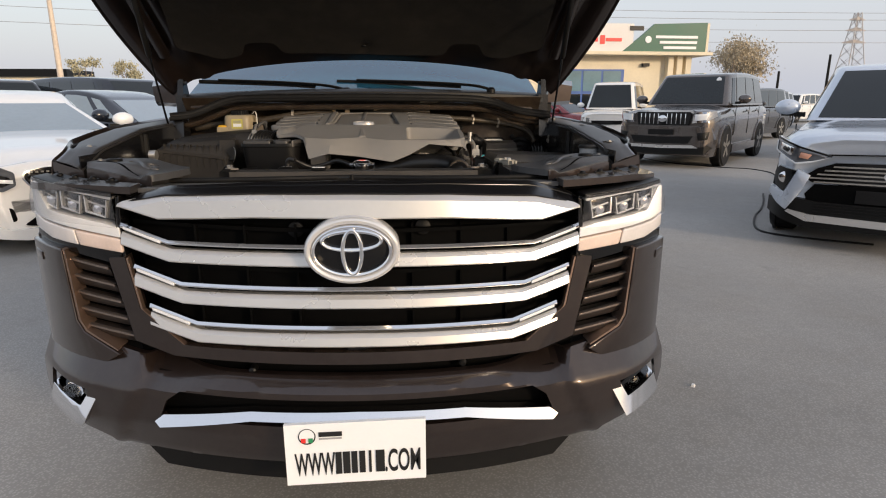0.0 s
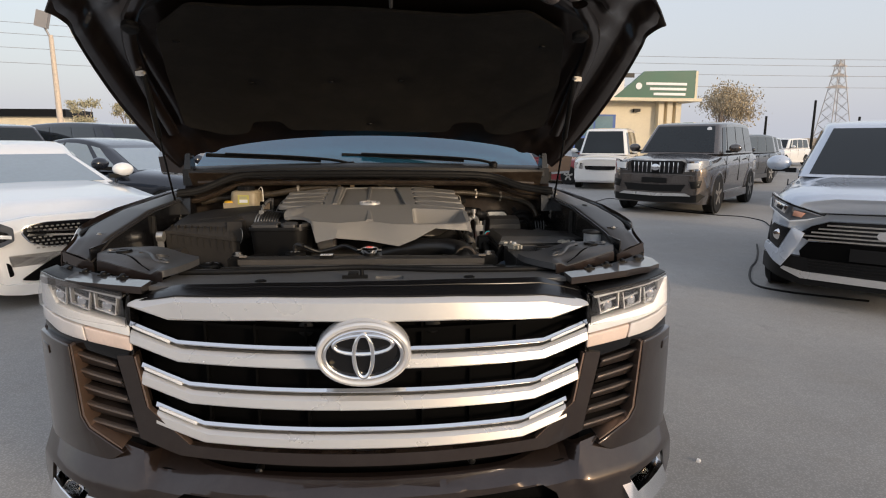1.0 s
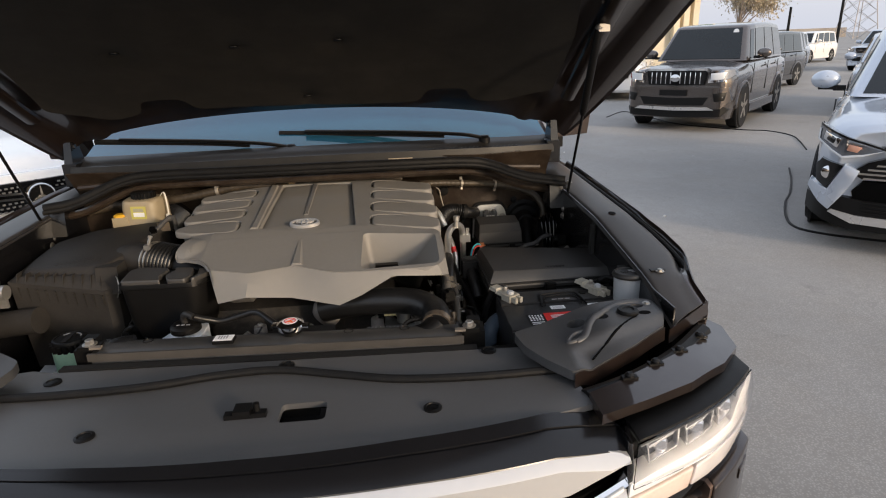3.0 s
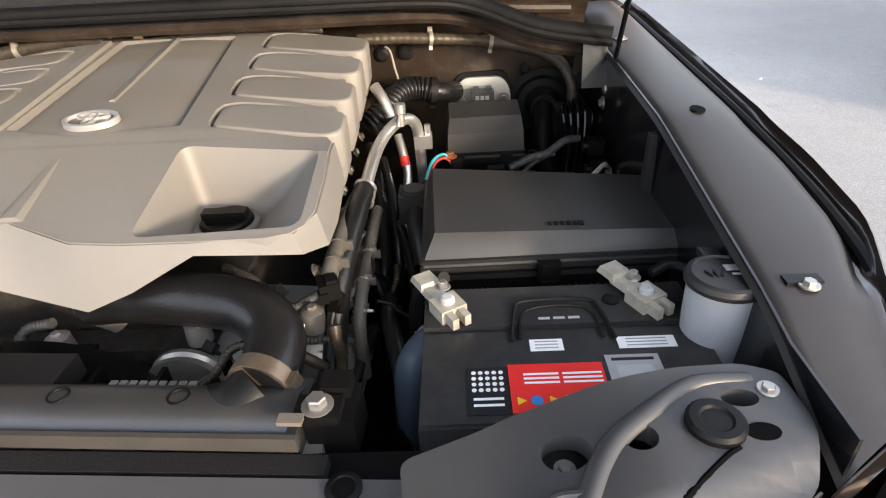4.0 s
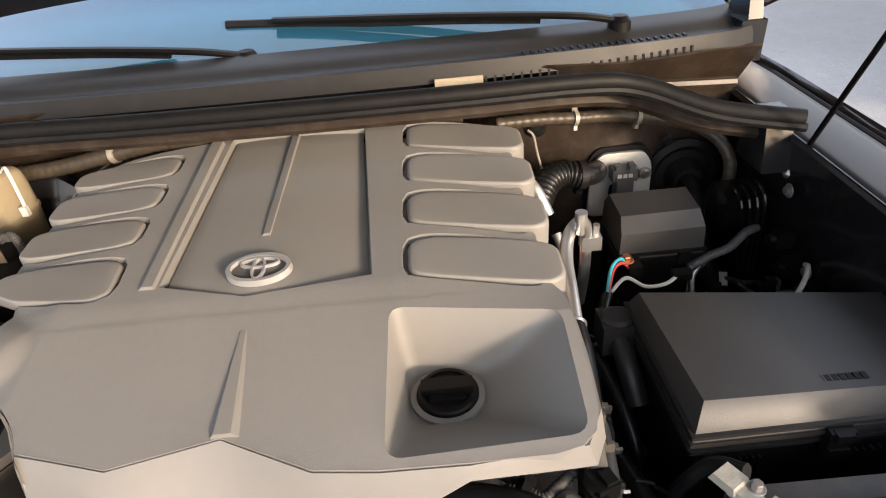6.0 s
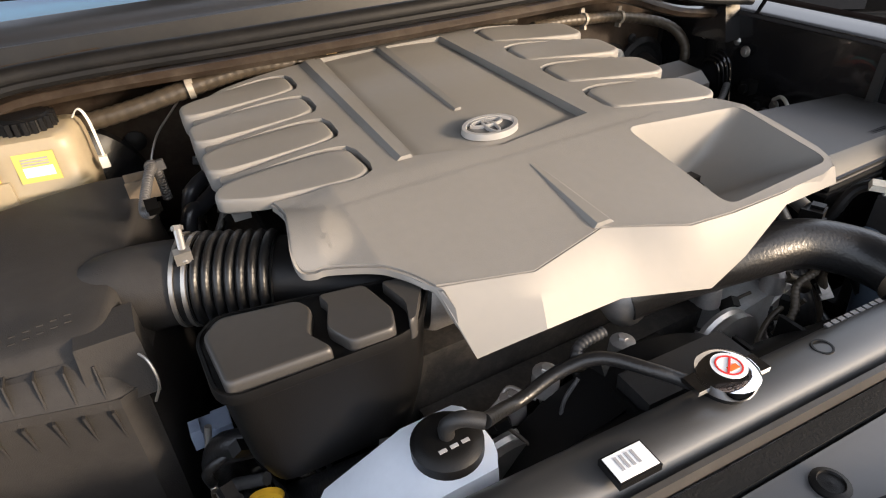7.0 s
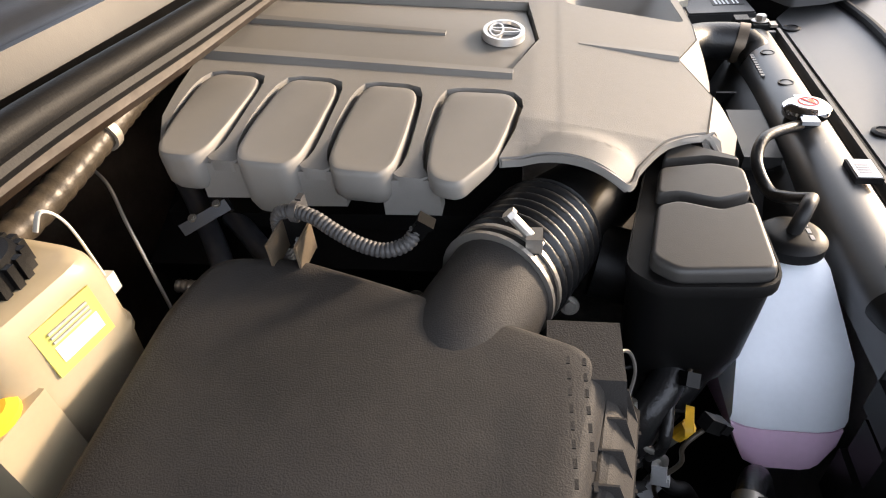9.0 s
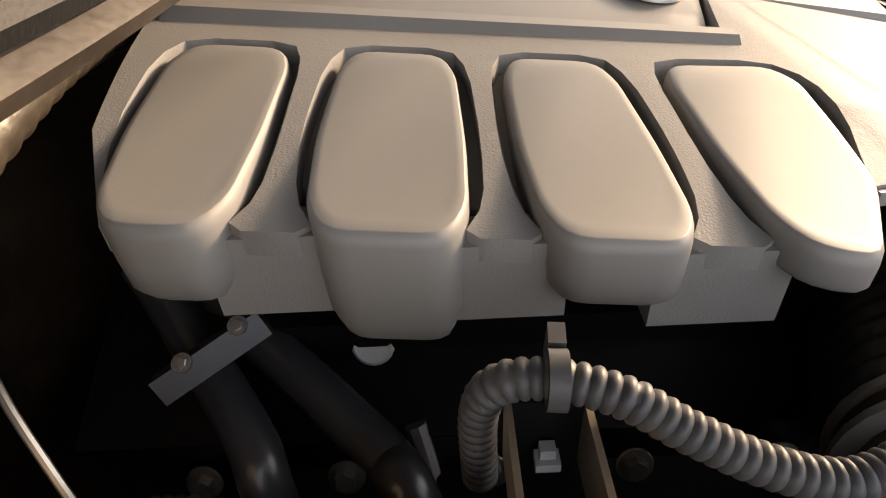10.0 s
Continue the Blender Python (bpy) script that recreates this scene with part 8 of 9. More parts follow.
def parked_car(label, paint, L, W, H, bonnet_z, belt_z, nose_y, screen_y, roof0, roof1, tail_y, wheel_r=0.36, clad=False, style="suv", m=None, category="car", group="parked cars", nose_drop=0.06, glazing=None):
    """A parked car; it faces -y, its middle over the origin."""
    car = thing("parked_car", label, category, group)
    f, h = -L / 2, W / 2
    low = 0.22 if style != "coupe" else 0.14
    blunt = 0.45 if style != "coupe" else 1.0
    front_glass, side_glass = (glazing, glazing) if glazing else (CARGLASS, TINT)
    wy = (f + 0.19 * L, f + 0.80 * L)

    def section(y, top, w, lo, shoulder):
        return [(0.0, y, top + 0.015), (w * 0.55, y, top + 0.008), (w * 0.86, y, top - 0.03), (w * 0.97, y, top - 0.10), (w, y, shoulder), (w * 0.985, y, lo + 0.22), (w * 0.94, y, lo),
                (-w * 0.94, y, lo), (-w * 0.985, y, lo + 0.22), (-w, y, shoulder), (-w * 0.97, y, top - 0.10), (-w * 0.86, y, top - 0.03), (-w * 0.55, y, top + 0.008)]
    b0 = bonnet_z
    st = [(f + 0.02, b0 - 0.34 * blunt, h * 0.72, low + 0.10), (f, b0 - 0.26 * blunt, h * 0.80, low + 0.06), (f + 0.06, b0 - 0.17 * blunt, h * 0.88, low + 0.02), (f + 0.18, b0 - nose_drop, h * 0.955, low), (f + 0.40, b0 - nose_drop * 0.5, h * 0.99, low),
          (f + nose_y * 0.7, b0 - 0.01, h, low), (f + nose_y, b0 + 0.02, h, low), (f + nose_y + 0.35, belt_z, h, low), (0.0, belt_z + 0.01, h, low), (L / 2 - 0.7, belt_z + 0.02, h, low), (L / 2 - 0.2, belt_z, h * 0.97, low), (L / 2 - 0.04, belt_z - 0.08, h * 0.92, low + 0.04), (L / 2, belt_z - 0.2, h * 0.86, low + 0.1)]
    fine = []
    for a, b in zip(st, st[1:]):
        for k in range(4):
            t = k / 4
            fine.append([p + (q - p) * t for p, q in zip(a, b)])
    fine.append(st[-1])
    body = part("body", loft([section(y, tz, w, lo, tz - 0.24) for y, tz, w, lo in fine]), paint, car, angle=70)
    # cabin
    g = h * 0.93
    r = h * (0.74 if style != "coupe" else 0.66)
    base = [(-g * 0.93, f + nose_y, belt_z - 0.02), (g * 0.93, f + nose_y, belt_z - 0.02), (g, f + nose_y + 0.5, belt_z), (g, L / 2 - 0.55, belt_z), (g * 0.9, L / 2 - tail_y, belt_z), (-g * 0.9, L / 2 - tail_y, belt_z), (-g, L / 2 - 0.55, belt_z), (-g, f + nose_y + 0.5, belt_z)]
    roof = [(-r * 0.92, f + roof0, H - 0.06), (r * 0.92, f + roof0, H - 0.06), (r, f + roof0 + 0.35, H - 0.03), (r, f + roof1 - 0.3, H - 0.03), (r * 0.9, f + roof1, H - 0.07), (-r * 0.9, f + roof1, H - 0.07), (-r, f + roof1 - 0.3, H - 0.03), (-r, f + roof0 + 0.35, H - 0.03)]
    arch = 0.06 if style != "coupe" else 0.13
    n = 3 if style != "coupe" else 2
    yc, yh = f + 0.5 * (roof0 + roof1), 0.5 * (roof1 - roof0)
    SIDE = [0.0, 0.05]
    for k in range(n):
        SIDE += [(k + 0.06) / n, (k + 0.5) / n, (k + 0.95) / n]
    SIDE.append(0.985)
    EDGES = ([0, 0.05, 0.3, 0.5, 0.7, 0.95], [0, 0.12, 0.5, 0.88], SIDE, [0, 0.12, 0.5, 0.88], [0, 0.08, 0.5, 0.92], [0, 0.12, 0.5, 0.88], [0] + [1 - t for t in SIDE[:0:-1]], [0, 0.12, 0.5, 0.88])

    def outline(q):
        """The cabin's plan at one height: q 0 at the belt, 1 at the roof's edge, more on the roof."""
        pts, start = [], []
        for e, fr in enumerate(EDGES):
            a, b = [Vector(base[k]).lerp(Vector(roof[k]), min(q, 1.0)) for k in (e, (e + 1) % 8)]
            start.append(len(pts))
            pts += [a.lerp(b, t) for t in fr]
        for c in start:
            pts[c] = 0.4 * pts[c] + 0.3 * (pts[c - 1] + pts[(c + 1) % len(pts)])
        if q > 1:
            pts = [Vector((p.x * (2 - q), yc + (p.y - yc) * (1 - 0.55 * (q - 1)), p.z)) for p in pts]
        return pts, start
    rings = []
    for fr, q in ((0, 0), (0.05, 0.05), (0.3, 0.30), (0.6, 0.6), (0.85, 0.85), (0.91, 0.915), (0.96, 0.985), (0.99, 1.06), (1.0, 1.2), (1.012, 1.6), (1.015, 1.92)):
        pts, start = outline(q)
        rings.append([(p.x, p.y, belt_z - 0.02 + (H - arch * min(1.0, ((p.y - yc) / yh) ** 2) - belt_z + 0.02) * fr) for p in pts])
    part("cabin", loft(rings), paint, car, angle=60)

    def pane(name, i0, i1, k0, k1, mt):
        """A pane that follows the cabin's skin from one outline point to another."""
        m = len(rings[0])

        def glass(u, v):
            i, k = i0 + round(u * (i1 - i0)), k0 + round(v * (k1 - k0))
            p, a, b, c, d = (Vector(rings[kk][ii % m]) for kk, ii in ((k, i), (k, i - 1), (k, i + 1), (k - 1, i), (k + 1, i)))
            nrm = (b - a).cross(d - c).normalized()
            return p + nrm * 0.007
        return part(name, sheet(glass, i1 - i0, k1 - k0, 0.005), mt, car)
    pane("windscreen", start[0] + 1, start[1] - 1, 1, 5, front_glass)
    pane("rear_window", start[4] + 1, start[5] - 1, 2, 4, TINT)
    for s in (1, -1):
        for k in range(n):
            i0 = start[2 if s > 0 else 6] + 2 + 3 * k
            pane("side_window", i0, i0 + 2, 1, 4, side_glass)
        i0 = start[1] + 1 if s > 0 else start[7] + 1
        pane("quarter_window", i0 + (1 if s > 0 else 0), i0 + (2 if s > 0 else 1), 1, 4, side_glass)
        shell = lathe([(0.001, -1), (0.45, -0.92), (0.80, -0.66), (0.97, -0.25), (1.0, 0.1), (0.95, 0.5), (0.86, 0.62), (0.0, 0.62)], 20, Matrix.Translation((s * (h + 0.115), f + nose_y + 0.37, belt_z + 0.105)) @ Matrix.Diagonal((0.125, 0.085, 0.088, 1)) @ Matrix.Rotation(radians(-90), 4, "X"))
        mr = part("door_mirror", shell, paint, car, angle=50)
        part("mirror_base", box((s * (h + 0.09), f + nose_y + 0.37, belt_z + 0.032), (0.15, 0.08, 0.035), 0.015, 3), BLACK, mr)
        part("mirror_arm", box((s * (h - 0.01), f + nose_y + 0.37, belt_z + 0.03), (0.10, 0.06, 0.05), 0.01), BLACK, mr)
        for y in wy:
            wh = part("wheel", lathe([(wheel_r * 0.62, -0.11), (wheel_r * 0.93, -0.115), (wheel_r, -0.08), (wheel_r, 0.08), (wheel_r * 0.93, 0.115), (wheel_r * 0.62, 0.11)], 32, Matrix.Translation((s * (h - 0.085), y, wheel_r)) @ Matrix.Rotation(radians(90), 4, "Y")), RUBBER, car)
            part("rim", lathe([(wheel_r * 0.64, -0.05), (wheel_r * 0.66, 0.105), (wheel_r * 0.60, 0.09), (0.09, 0.05), (0.0, 0.06)], 24, Matrix.Translation((s * (h - 0.085), y, wheel_r)) @ Matrix.Rotation(radians(s * 90), 4, "Y")), ALU, wh)
            for k in range(5):
                a = 2 * math.pi * k / 5
                part("spoke", moved(box((0, 0, wheel_r * 0.34), (0.03, 0.07, wheel_r * 0.52), 0.008), Matrix.Translation((s * (h + 0.012), y, wheel_r)) @ Matrix.Rotation(a, 4, "X")), STEEL, wh)
            ap = [(y + (wheel_r + 0.09) * math.cos(t), wheel_r + (wheel_r + 0.07) * math.sin(t)) for t in [math.pi * k / 14 for k in range(15)]]
            ip = [(y + (wheel_r + 0.015) * math.cos(t), wheel_r + (wheel_r + 0.015) * math.sin(t)) for t in [math.pi * k / 14 for k in range(14, -1, -1)]]
            a2 = plate(ap + ip, 0.05, None, bev=0.006)
            a2.transform(Matrix(((0, 0, s, s * (h + 0.012)), (1, 0, 0, 0), (0, 1, 0, 0), (0, 0, 0, 1))))
            part("wheel_arch", a2, BLACK if clad else paint, car)
            # black disc on the body side, painted in for the arch's inner shade
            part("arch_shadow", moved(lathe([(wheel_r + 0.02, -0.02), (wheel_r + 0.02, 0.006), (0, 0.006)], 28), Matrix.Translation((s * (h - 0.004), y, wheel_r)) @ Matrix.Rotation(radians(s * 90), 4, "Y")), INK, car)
        part("side_trim", box((s * (h + 0.005), 0.1, low + 0.10), (0.03, L * 0.46, 0.16), 0.012), BLACK if clad else paint, car)
        for y in (f + 0.50 * L, f + 0.68 * L):
            part("door_handle", box((s * (h + 0.012), y, belt_z - 0.14), (0.03, 0.17, 0.03), 0.008), paint, car)
    for y in (f + nose_y + 0.25, f + 0.55 * L, f + 0.75 * L):
        for s in (1, -1):
            part("door_gap", box((s * (h - 0.004), y, belt_z - 0.34), (0.012, 0.008, 0.55), 0), INK, car)
    car["front"] = f
    if m is not None:
        car.matrix_basis = m
    return car


def frontpiece(car, name, poly, y, thick, mt, label="", bow=0.12, bev=0.006, half=0.93):
    """A panel on a parked car's nose, poly in (x, z)."""
    xs = [p[0] for p in poly]
    cuts = [k * 0.08 for k in range(-14, 15) if min(xs) + 0.01 < k * 0.08 < max(xs) - 0.01]
    bm = plate(poly, thick, None, bev=bev, cuts=((0, cuts),))
    for v in bm.verts:
        x, z, d = v.co
        v.co = (x, y - d + (0.05 * x * x + 6.0 * max(0.0, abs(x) - 0.78 * half) ** 2 if bow else 0.0), z)
    return part(name, bm, mt, car, label)


def mir2(poly):
    return [(-x, z) for x, z in reversed(poly)]


def heading(pos, yaw, size=1.0):
    return Matrix.Translation((pos[0], pos[1], 0)) @ Matrix.Rotation(radians(yaw), 4, "Z") @ Matrix.Scale(size, 4)


# silver compact suv with black cladding
rav = parked_car("silver-blue compact SUV with black cladding and bumper", SILVERPAINT, 4.60, 1.86, 1.69, 1.06, 1.10, 1.20, 0.9, 1.95, 4.2, 0.12, 0.36, True)
f = -2.30
LAMPSHELL = mat("smoked_lamp_shell", (0.16, 0.17, 0.19), 0.10, 0.55, 0.2, 6, coat=1.0)


def rav_piece(name, poly, y, thick, mt, label="", bow=0.12, bev=0.006):
    """A panel on the compact SUV's nose."""
    return frontpiece(rav, name, [(x, z - 0.055) for x, z in poly], y, thick, mt, label, bow, bev)


rav_piece("bumper", both([(0, 0.47), (0.55, 0.48), (0.70, 0.50), (0.94, 0.47), (0.94, 0.34), (0.62, 0.25), (0, 0.25)]), f - 0.085, 0.12, BLACK, "black lower bumper")
rav_piece("mouth", both([(0, 0.635), (0.57, 0.62), (0.63, 0.54), (0.60, 0.44), (0, 0.42)]), f - 0.062, 0.09, DULLBLACK)
for k in range(4):
    z = 0.475 - 0.026 * k
    rav_piece("mouth_slat", both([(0, z), (0.55, z), (0.55, z - 0.009), (0, z - 0.009)]), f - 0.094, 0.02, BLACK, bev=0.002)
rav_piece("bumper_strip", both([(0, 0.355), (0.58, 0.365), (0.74, 0.395), (0.76, 0.375), (0.60, 0.305), (0, 0.295)]), f - 0.105, 0.06, SATIN, bev=0.012)
rav_piece("plate_board", both([(0, 0.60), (0.26, 0.60), (0.26, 0.49), (0, 0.49)]), f - 0.075, 0.03, GLOSSBLACK)
gr = rav_piece("grille", both([(0, 0.825), (0.43, 0.815), (0.56, 0.765), (0.66, 0.685), (0.58, 0.64), (0, 0.63)]), f - 0.06, 0.08, GLOSSBLACK)
for k in range(5):
    z = 0.795 - 0.034 * k
    w = (0.44, 0.50, 0.55, 0.60, 0.57)[k]
    rav_piece("grille_slat", both([(0, z), (w, z - 0.006), (w + 0.006, z - 0.018), (0, z - 0.013)]), f - 0.074, 0.02, STEEL, bev=0.003)
rav_piece("bonnet_edge", both([(0, 0.900), (0.55, 0.882), (0.55, 0.872), (0, 0.888)]), f - 0.045, 0.08, GLOSSBLACK)
rav_piece("emblem", both([(0, 0.775), (0.075, 0.755), (0.095, 0.725), (0.075, 0.695), (0, 0.675)]), f - 0.085, 0.03, CHROME, bev=0.008)
for s in (1, -1):
    q = (lambda p: p) if s > 0 else mir2
    hl = rav_piece("headlamp", q([(0.46, 0.872), (0.70, 0.940), (0.91, 1.020), (0.925, 0.90), (0.73, 0.792), (0.60, 0.815)]), f - 0.075, 0.16, LAMPSHELL, bow=0.30, bev=0.012)
    rav_piece("lamp_edge", q([(0.46, 0.874), (0.70, 0.943), (0.912, 1.024), (0.912, 1.008), (0.70, 0.928), (0.47, 0.862)]), f - 0.082, 0.03, GLOSSBLACK, bow=0.30, bev=0.003)
    rav_piece("lamp_strip", q([(0.47, 0.862), (0.60, 0.826), (0.73, 0.806), (0.905, 0.905), (0.905, 0.98), (0.918, 0.985), (0.922, 0.898), (0.73, 0.790), (0.60, 0.812)]), f - 0.088, 0.03, LAMPWHITE, bow=0.30, bev=0.003)
    rav_piece("lamp_box", q([(0.75, 0.935), (0.87, 0.975), (0.88, 0.910), (0.77, 0.860)]), f - 0.088, 0.03, CHROME, bow=0.30, bev=0.01)
    rav_piece("lamp_box", q([(0.79, 0.925), (0.845, 0.945), (0.855, 0.912), (0.80, 0.888)]), f - 0.096, 0.03, GLOSSBLACK, bow=0.30, bev=0.01)
    rav_piece("turn_signal", q([(0.61, 0.876), (0.70, 0.896), (0.71, 0.848), (0.64, 0.838)]), f - 0.090, 0.03, mat("dull_amber_lens", (0.60, 0.30, 0.20), 0.15, 0.0, 0.1, 20, coat=0.6), bow=0.30, bev=0.008)
    fg = rav_piece("fog_recess", q([(0.71, 0.735), (0.86, 0.765), (0.90, 0.70), (0.88, 0.585), (0.80, 0.545)]), f - 0.085, 0.10, GLOSSBLACK, bow=0.26)
    part("fog_lens", lathe([(0.050, 0), (0.050, 0.02), (0.034, 0.03), (0, 0.032)], 20, along((s * 0.800, f + 0.01, 0.615), (s * 0.800, f - 1, 0.615))), CHROME, fg)
    rav_piece("bumper_fin", q([(0.60, 0.70), (0.70, 0.745), (0.79, 0.545), (0.93, 0.570), (0.945, 0.51), (0.84, 0.43), (0.76, 0.39), (0.68, 0.52), (0.64, 0.60)]), f - 0.10, 0.14, SILVERPAINT, bow=0.2, bev=0.02)
# two figures chalked on the windscreen
for pts in ([(0.0, 0.0), (0.022, 0.03), (0.0, 0.06), (-0.022, 0.03), (0.0, 0.0)], [(0.075, -0.01), (0.075, 0.065), (0.042, 0.018), (0.09, 0.018)]):
    stroke = tube([(x, 0, z) for x, z in pts], 0.006, 6, 6, smooth=len(pts) == 5)
    part("chalk_figure", moved(stroke, Matrix.Translation((-0.585, -0.668, 1.395)) @ Matrix.Rotation(radians(-53.7), 4, "X") @ Matrix.Scale(0.9, 4)), LABELWHITE, rav)
rav.matrix_basis = heading((6.21, 5.09), -42) @ Matrix.Scale(1.08, 4)

# grey large suv facing the camera
prado = parked_car("grey-bronze boxy SUV with chrome toothed grille", GREYPAINT, 4.85, 1.89, 1.88, 1.16, 1.20, 1.25, 1.0, 1.85, 4.65, 0.08, 0.39, False)
f = -4.85 / 2
gr = frontpiece(prado, "grille", both([(0, 1.06), (0.48, 1.06), (0.52, 1.02), (0.48, 0.82), (0, 0.81)]), f - 0.04, 0.08, GLOSSBLACK)
for k in range(-5, 6):
    if k:
        frontpiece(prado, "grille_tooth", [(0.085 * k - 0.008, 1.035), (0.085 * k + 0.008, 1.035), (0.085 * k + 0.008, 0.84), (0.085 * k - 0.008, 0.84)], f - 0.06, 0.03, CHROME, bev=0.004)
part("emblem", lathe([(0.085, 0), (0.085, 0.02), (0.06, 0.03), (0, 0.03)], 28, along((0, f - 0.05, 0.94), (0, f - 1, 0.94)) @ Matrix.Diagonal((1, 0.75, 1, 1))), CHROME, prado)
frontpiece(prado, "grille_frame", both([(0, 1.10), (0.54, 1.10), (0.60, 1.05), (0.56, 1.03), (0.5, 1.065), (0, 1.065)]), f - 0.05, 0.08, CHROME)
frontpiece(prado, "bumper", both([(0, 0.80), (0.88, 0.78), (0.92, 0.55), (0.80, 0.42), (0, 0.40)]), f - 0.10, 0.14, GREYPAINT, bow=0.16)
frontpiece(prado, "lower_intake", both([(0, 0.60), (0.60, 0.62), (0.52, 0.48), (0, 0.47)]), f - 0.115, 0.05, BLACK, bow=0.16)
frontpiece(prado, "plate_board", both([(0, 0.74), (0.24, 0.74), (0.24, 0.64), (0, 0.64)]), f - 0.125, 0.02, BLACK, bow=0)
frontpiece(prado, "skid_strip", both([(0, 0.44), (0.6, 0.45), (0.7, 0.40), (0, 0.38)]), f - 0.12, 0.05, SATIN, bow=0.16)
for s in (1, -1):
    q = (lambda p: p) if s > 0 else mir2
    frontpiece(prado, "headlamp", q([(0.58, 1.05), (0.92, 1.08), (0.93, 0.98), (0.80, 0.88), (0.56, 0.86)]), f - 0.075, 0.16, CHROME, bow=0.22)
    frontpiece(prado, "lamp_lens", q([(0.60, 1.02), (0.84, 1.04), (0.80, 0.92), (0.60, 0.90)]), f - 0.088, 0.05, LAMPWHITE, bow=0.22)
    fg = frontpiece(prado, "fog_recess", q([(0.66, 0.68), (0.86, 0.70), (0.84, 0.56), (0.70, 0.54)]), f - 0.105, 0.04, BLACK, bow=0.16)
    part("fog_lens", lathe([(0.05, 0), (0.05, 0.02), (0, 0.03)], 20, along((s * 0.77, f + 0.0, 0.62), (s * 0.77, f - 1, 0.62))), LAMPWHITE, fg)
part("roof_sticker", lathe([(0.05, 0), (0.05, 0.004), (0, 0.004)], 16, along((0.50, f + 1.72, 1.70), (0.50, f + 0.8, 1.95))), LABELWHITE, prado)
frontpiece(prado, "lower_bumper", both([(0, 0.46), (0.80, 0.48), (0.90, 0.40), (0.80, 0.28), (0, 0.26)]), f - 0.08, 0.10, BLACK, bow=0.16)
prado.matrix_basis = heading((7.77, 12.66), -44, 1.09)

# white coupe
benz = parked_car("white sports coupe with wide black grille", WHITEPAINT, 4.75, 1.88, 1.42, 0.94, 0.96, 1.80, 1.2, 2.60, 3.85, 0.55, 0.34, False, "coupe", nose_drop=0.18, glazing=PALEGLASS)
f = -4.75 / 2
GRILLE_B = rounded(both([(0, 0.725), (0.40, 0.728), (0.53, 0.700), (0.555, 0.650), (0.50, 0.560), (0.40, 0.520), (0, 0.490)]), 0.03, 3)
gr = frontpiece(benz, "grille", GRILLE_B, f - 0.02, 0.06, GLOSSBLACK, bow=0.22)
frontpiece(benz, "grille_frame", GRILLE_B, f - 0.012, 0.05, CHROME, bow=0.22).scale = (1.03, 1.0, 1.0)
for r in range(7):
    z = 0.515 + 0.030 * r
    for k in range(26):
        x = -0.50 + 0.04 * k + (0.02 if r % 2 else 0)
        if 0.10 < abs(x) < 0.515 - 0.35 * max(0.0, 0.60 - z) and abs(z - (0.612 + 0.06 * abs(x))) > 0.028:
            part("grille_stud", box((x, f - 0.046 + 0.05 * x * x, z), (0.020, 0.012, 0.012), 0.003, 1), STEEL, gr)
for z in (0.640, 0.600):
    frontpiece(benz, "grille_bar", both([(0, z), (0.52, z + 0.040), (0.53, z + 0.022), (0, z - 0.016)]), f - 0.050, 0.03, CHROME, bow=0.22, bev=0.004)
part("emblem", oval_ring(0, 0, 0.100, 0.100, 0.015, -0.07, -0.02), CHROME, benz).location = (0, f + 0.0, 0.605)
part("emblem_field", lathe([(0.090, 0), (0.090, 0.008), (0, 0.008)], 32, along((0, f - 0.045, 0.605), (0, f - 1, 0.605))), GLOSSBLACK, benz)
for k in range(3):
    e = part("emblem_arm", moved(box((0, 0, 0.045), (0.018, 0.012, 0.09), 0.002, 2, (0.4, 1)), Matrix.Translation((0, f - 0.060, 0.605)) @ Matrix.Rotation(radians(120 * k), 4, "Y")), CHROME, benz)
frontpiece(benz, "bumper_lip", both([(0, 0.20), (0.70, 0.22), (0.90, 0.30), (0.88, 0.17), (0.6, 0.12), (0, 0.11)]), f - 0.06, 0.12, WHITEPAINT, bow=0.24, bev=0.02)
frontpiece(benz, "lower_intake", rounded(both([(0, 0.43), (0.30, 0.425), (0.42, 0.36), (0.60, 0.245), (0.50, 0.225), (0, 0.225)]), 0.02, 2), f - 0.014, 0.05, DULLBLACK, bow=0.24)
frontpiece(benz, "plate_holder", both([(0, 0.47), (0.20, 0.47), (0.20, 0.42), (0, 0.42)]), f - 0.045, 0.04, BLACK, bow=0.1)
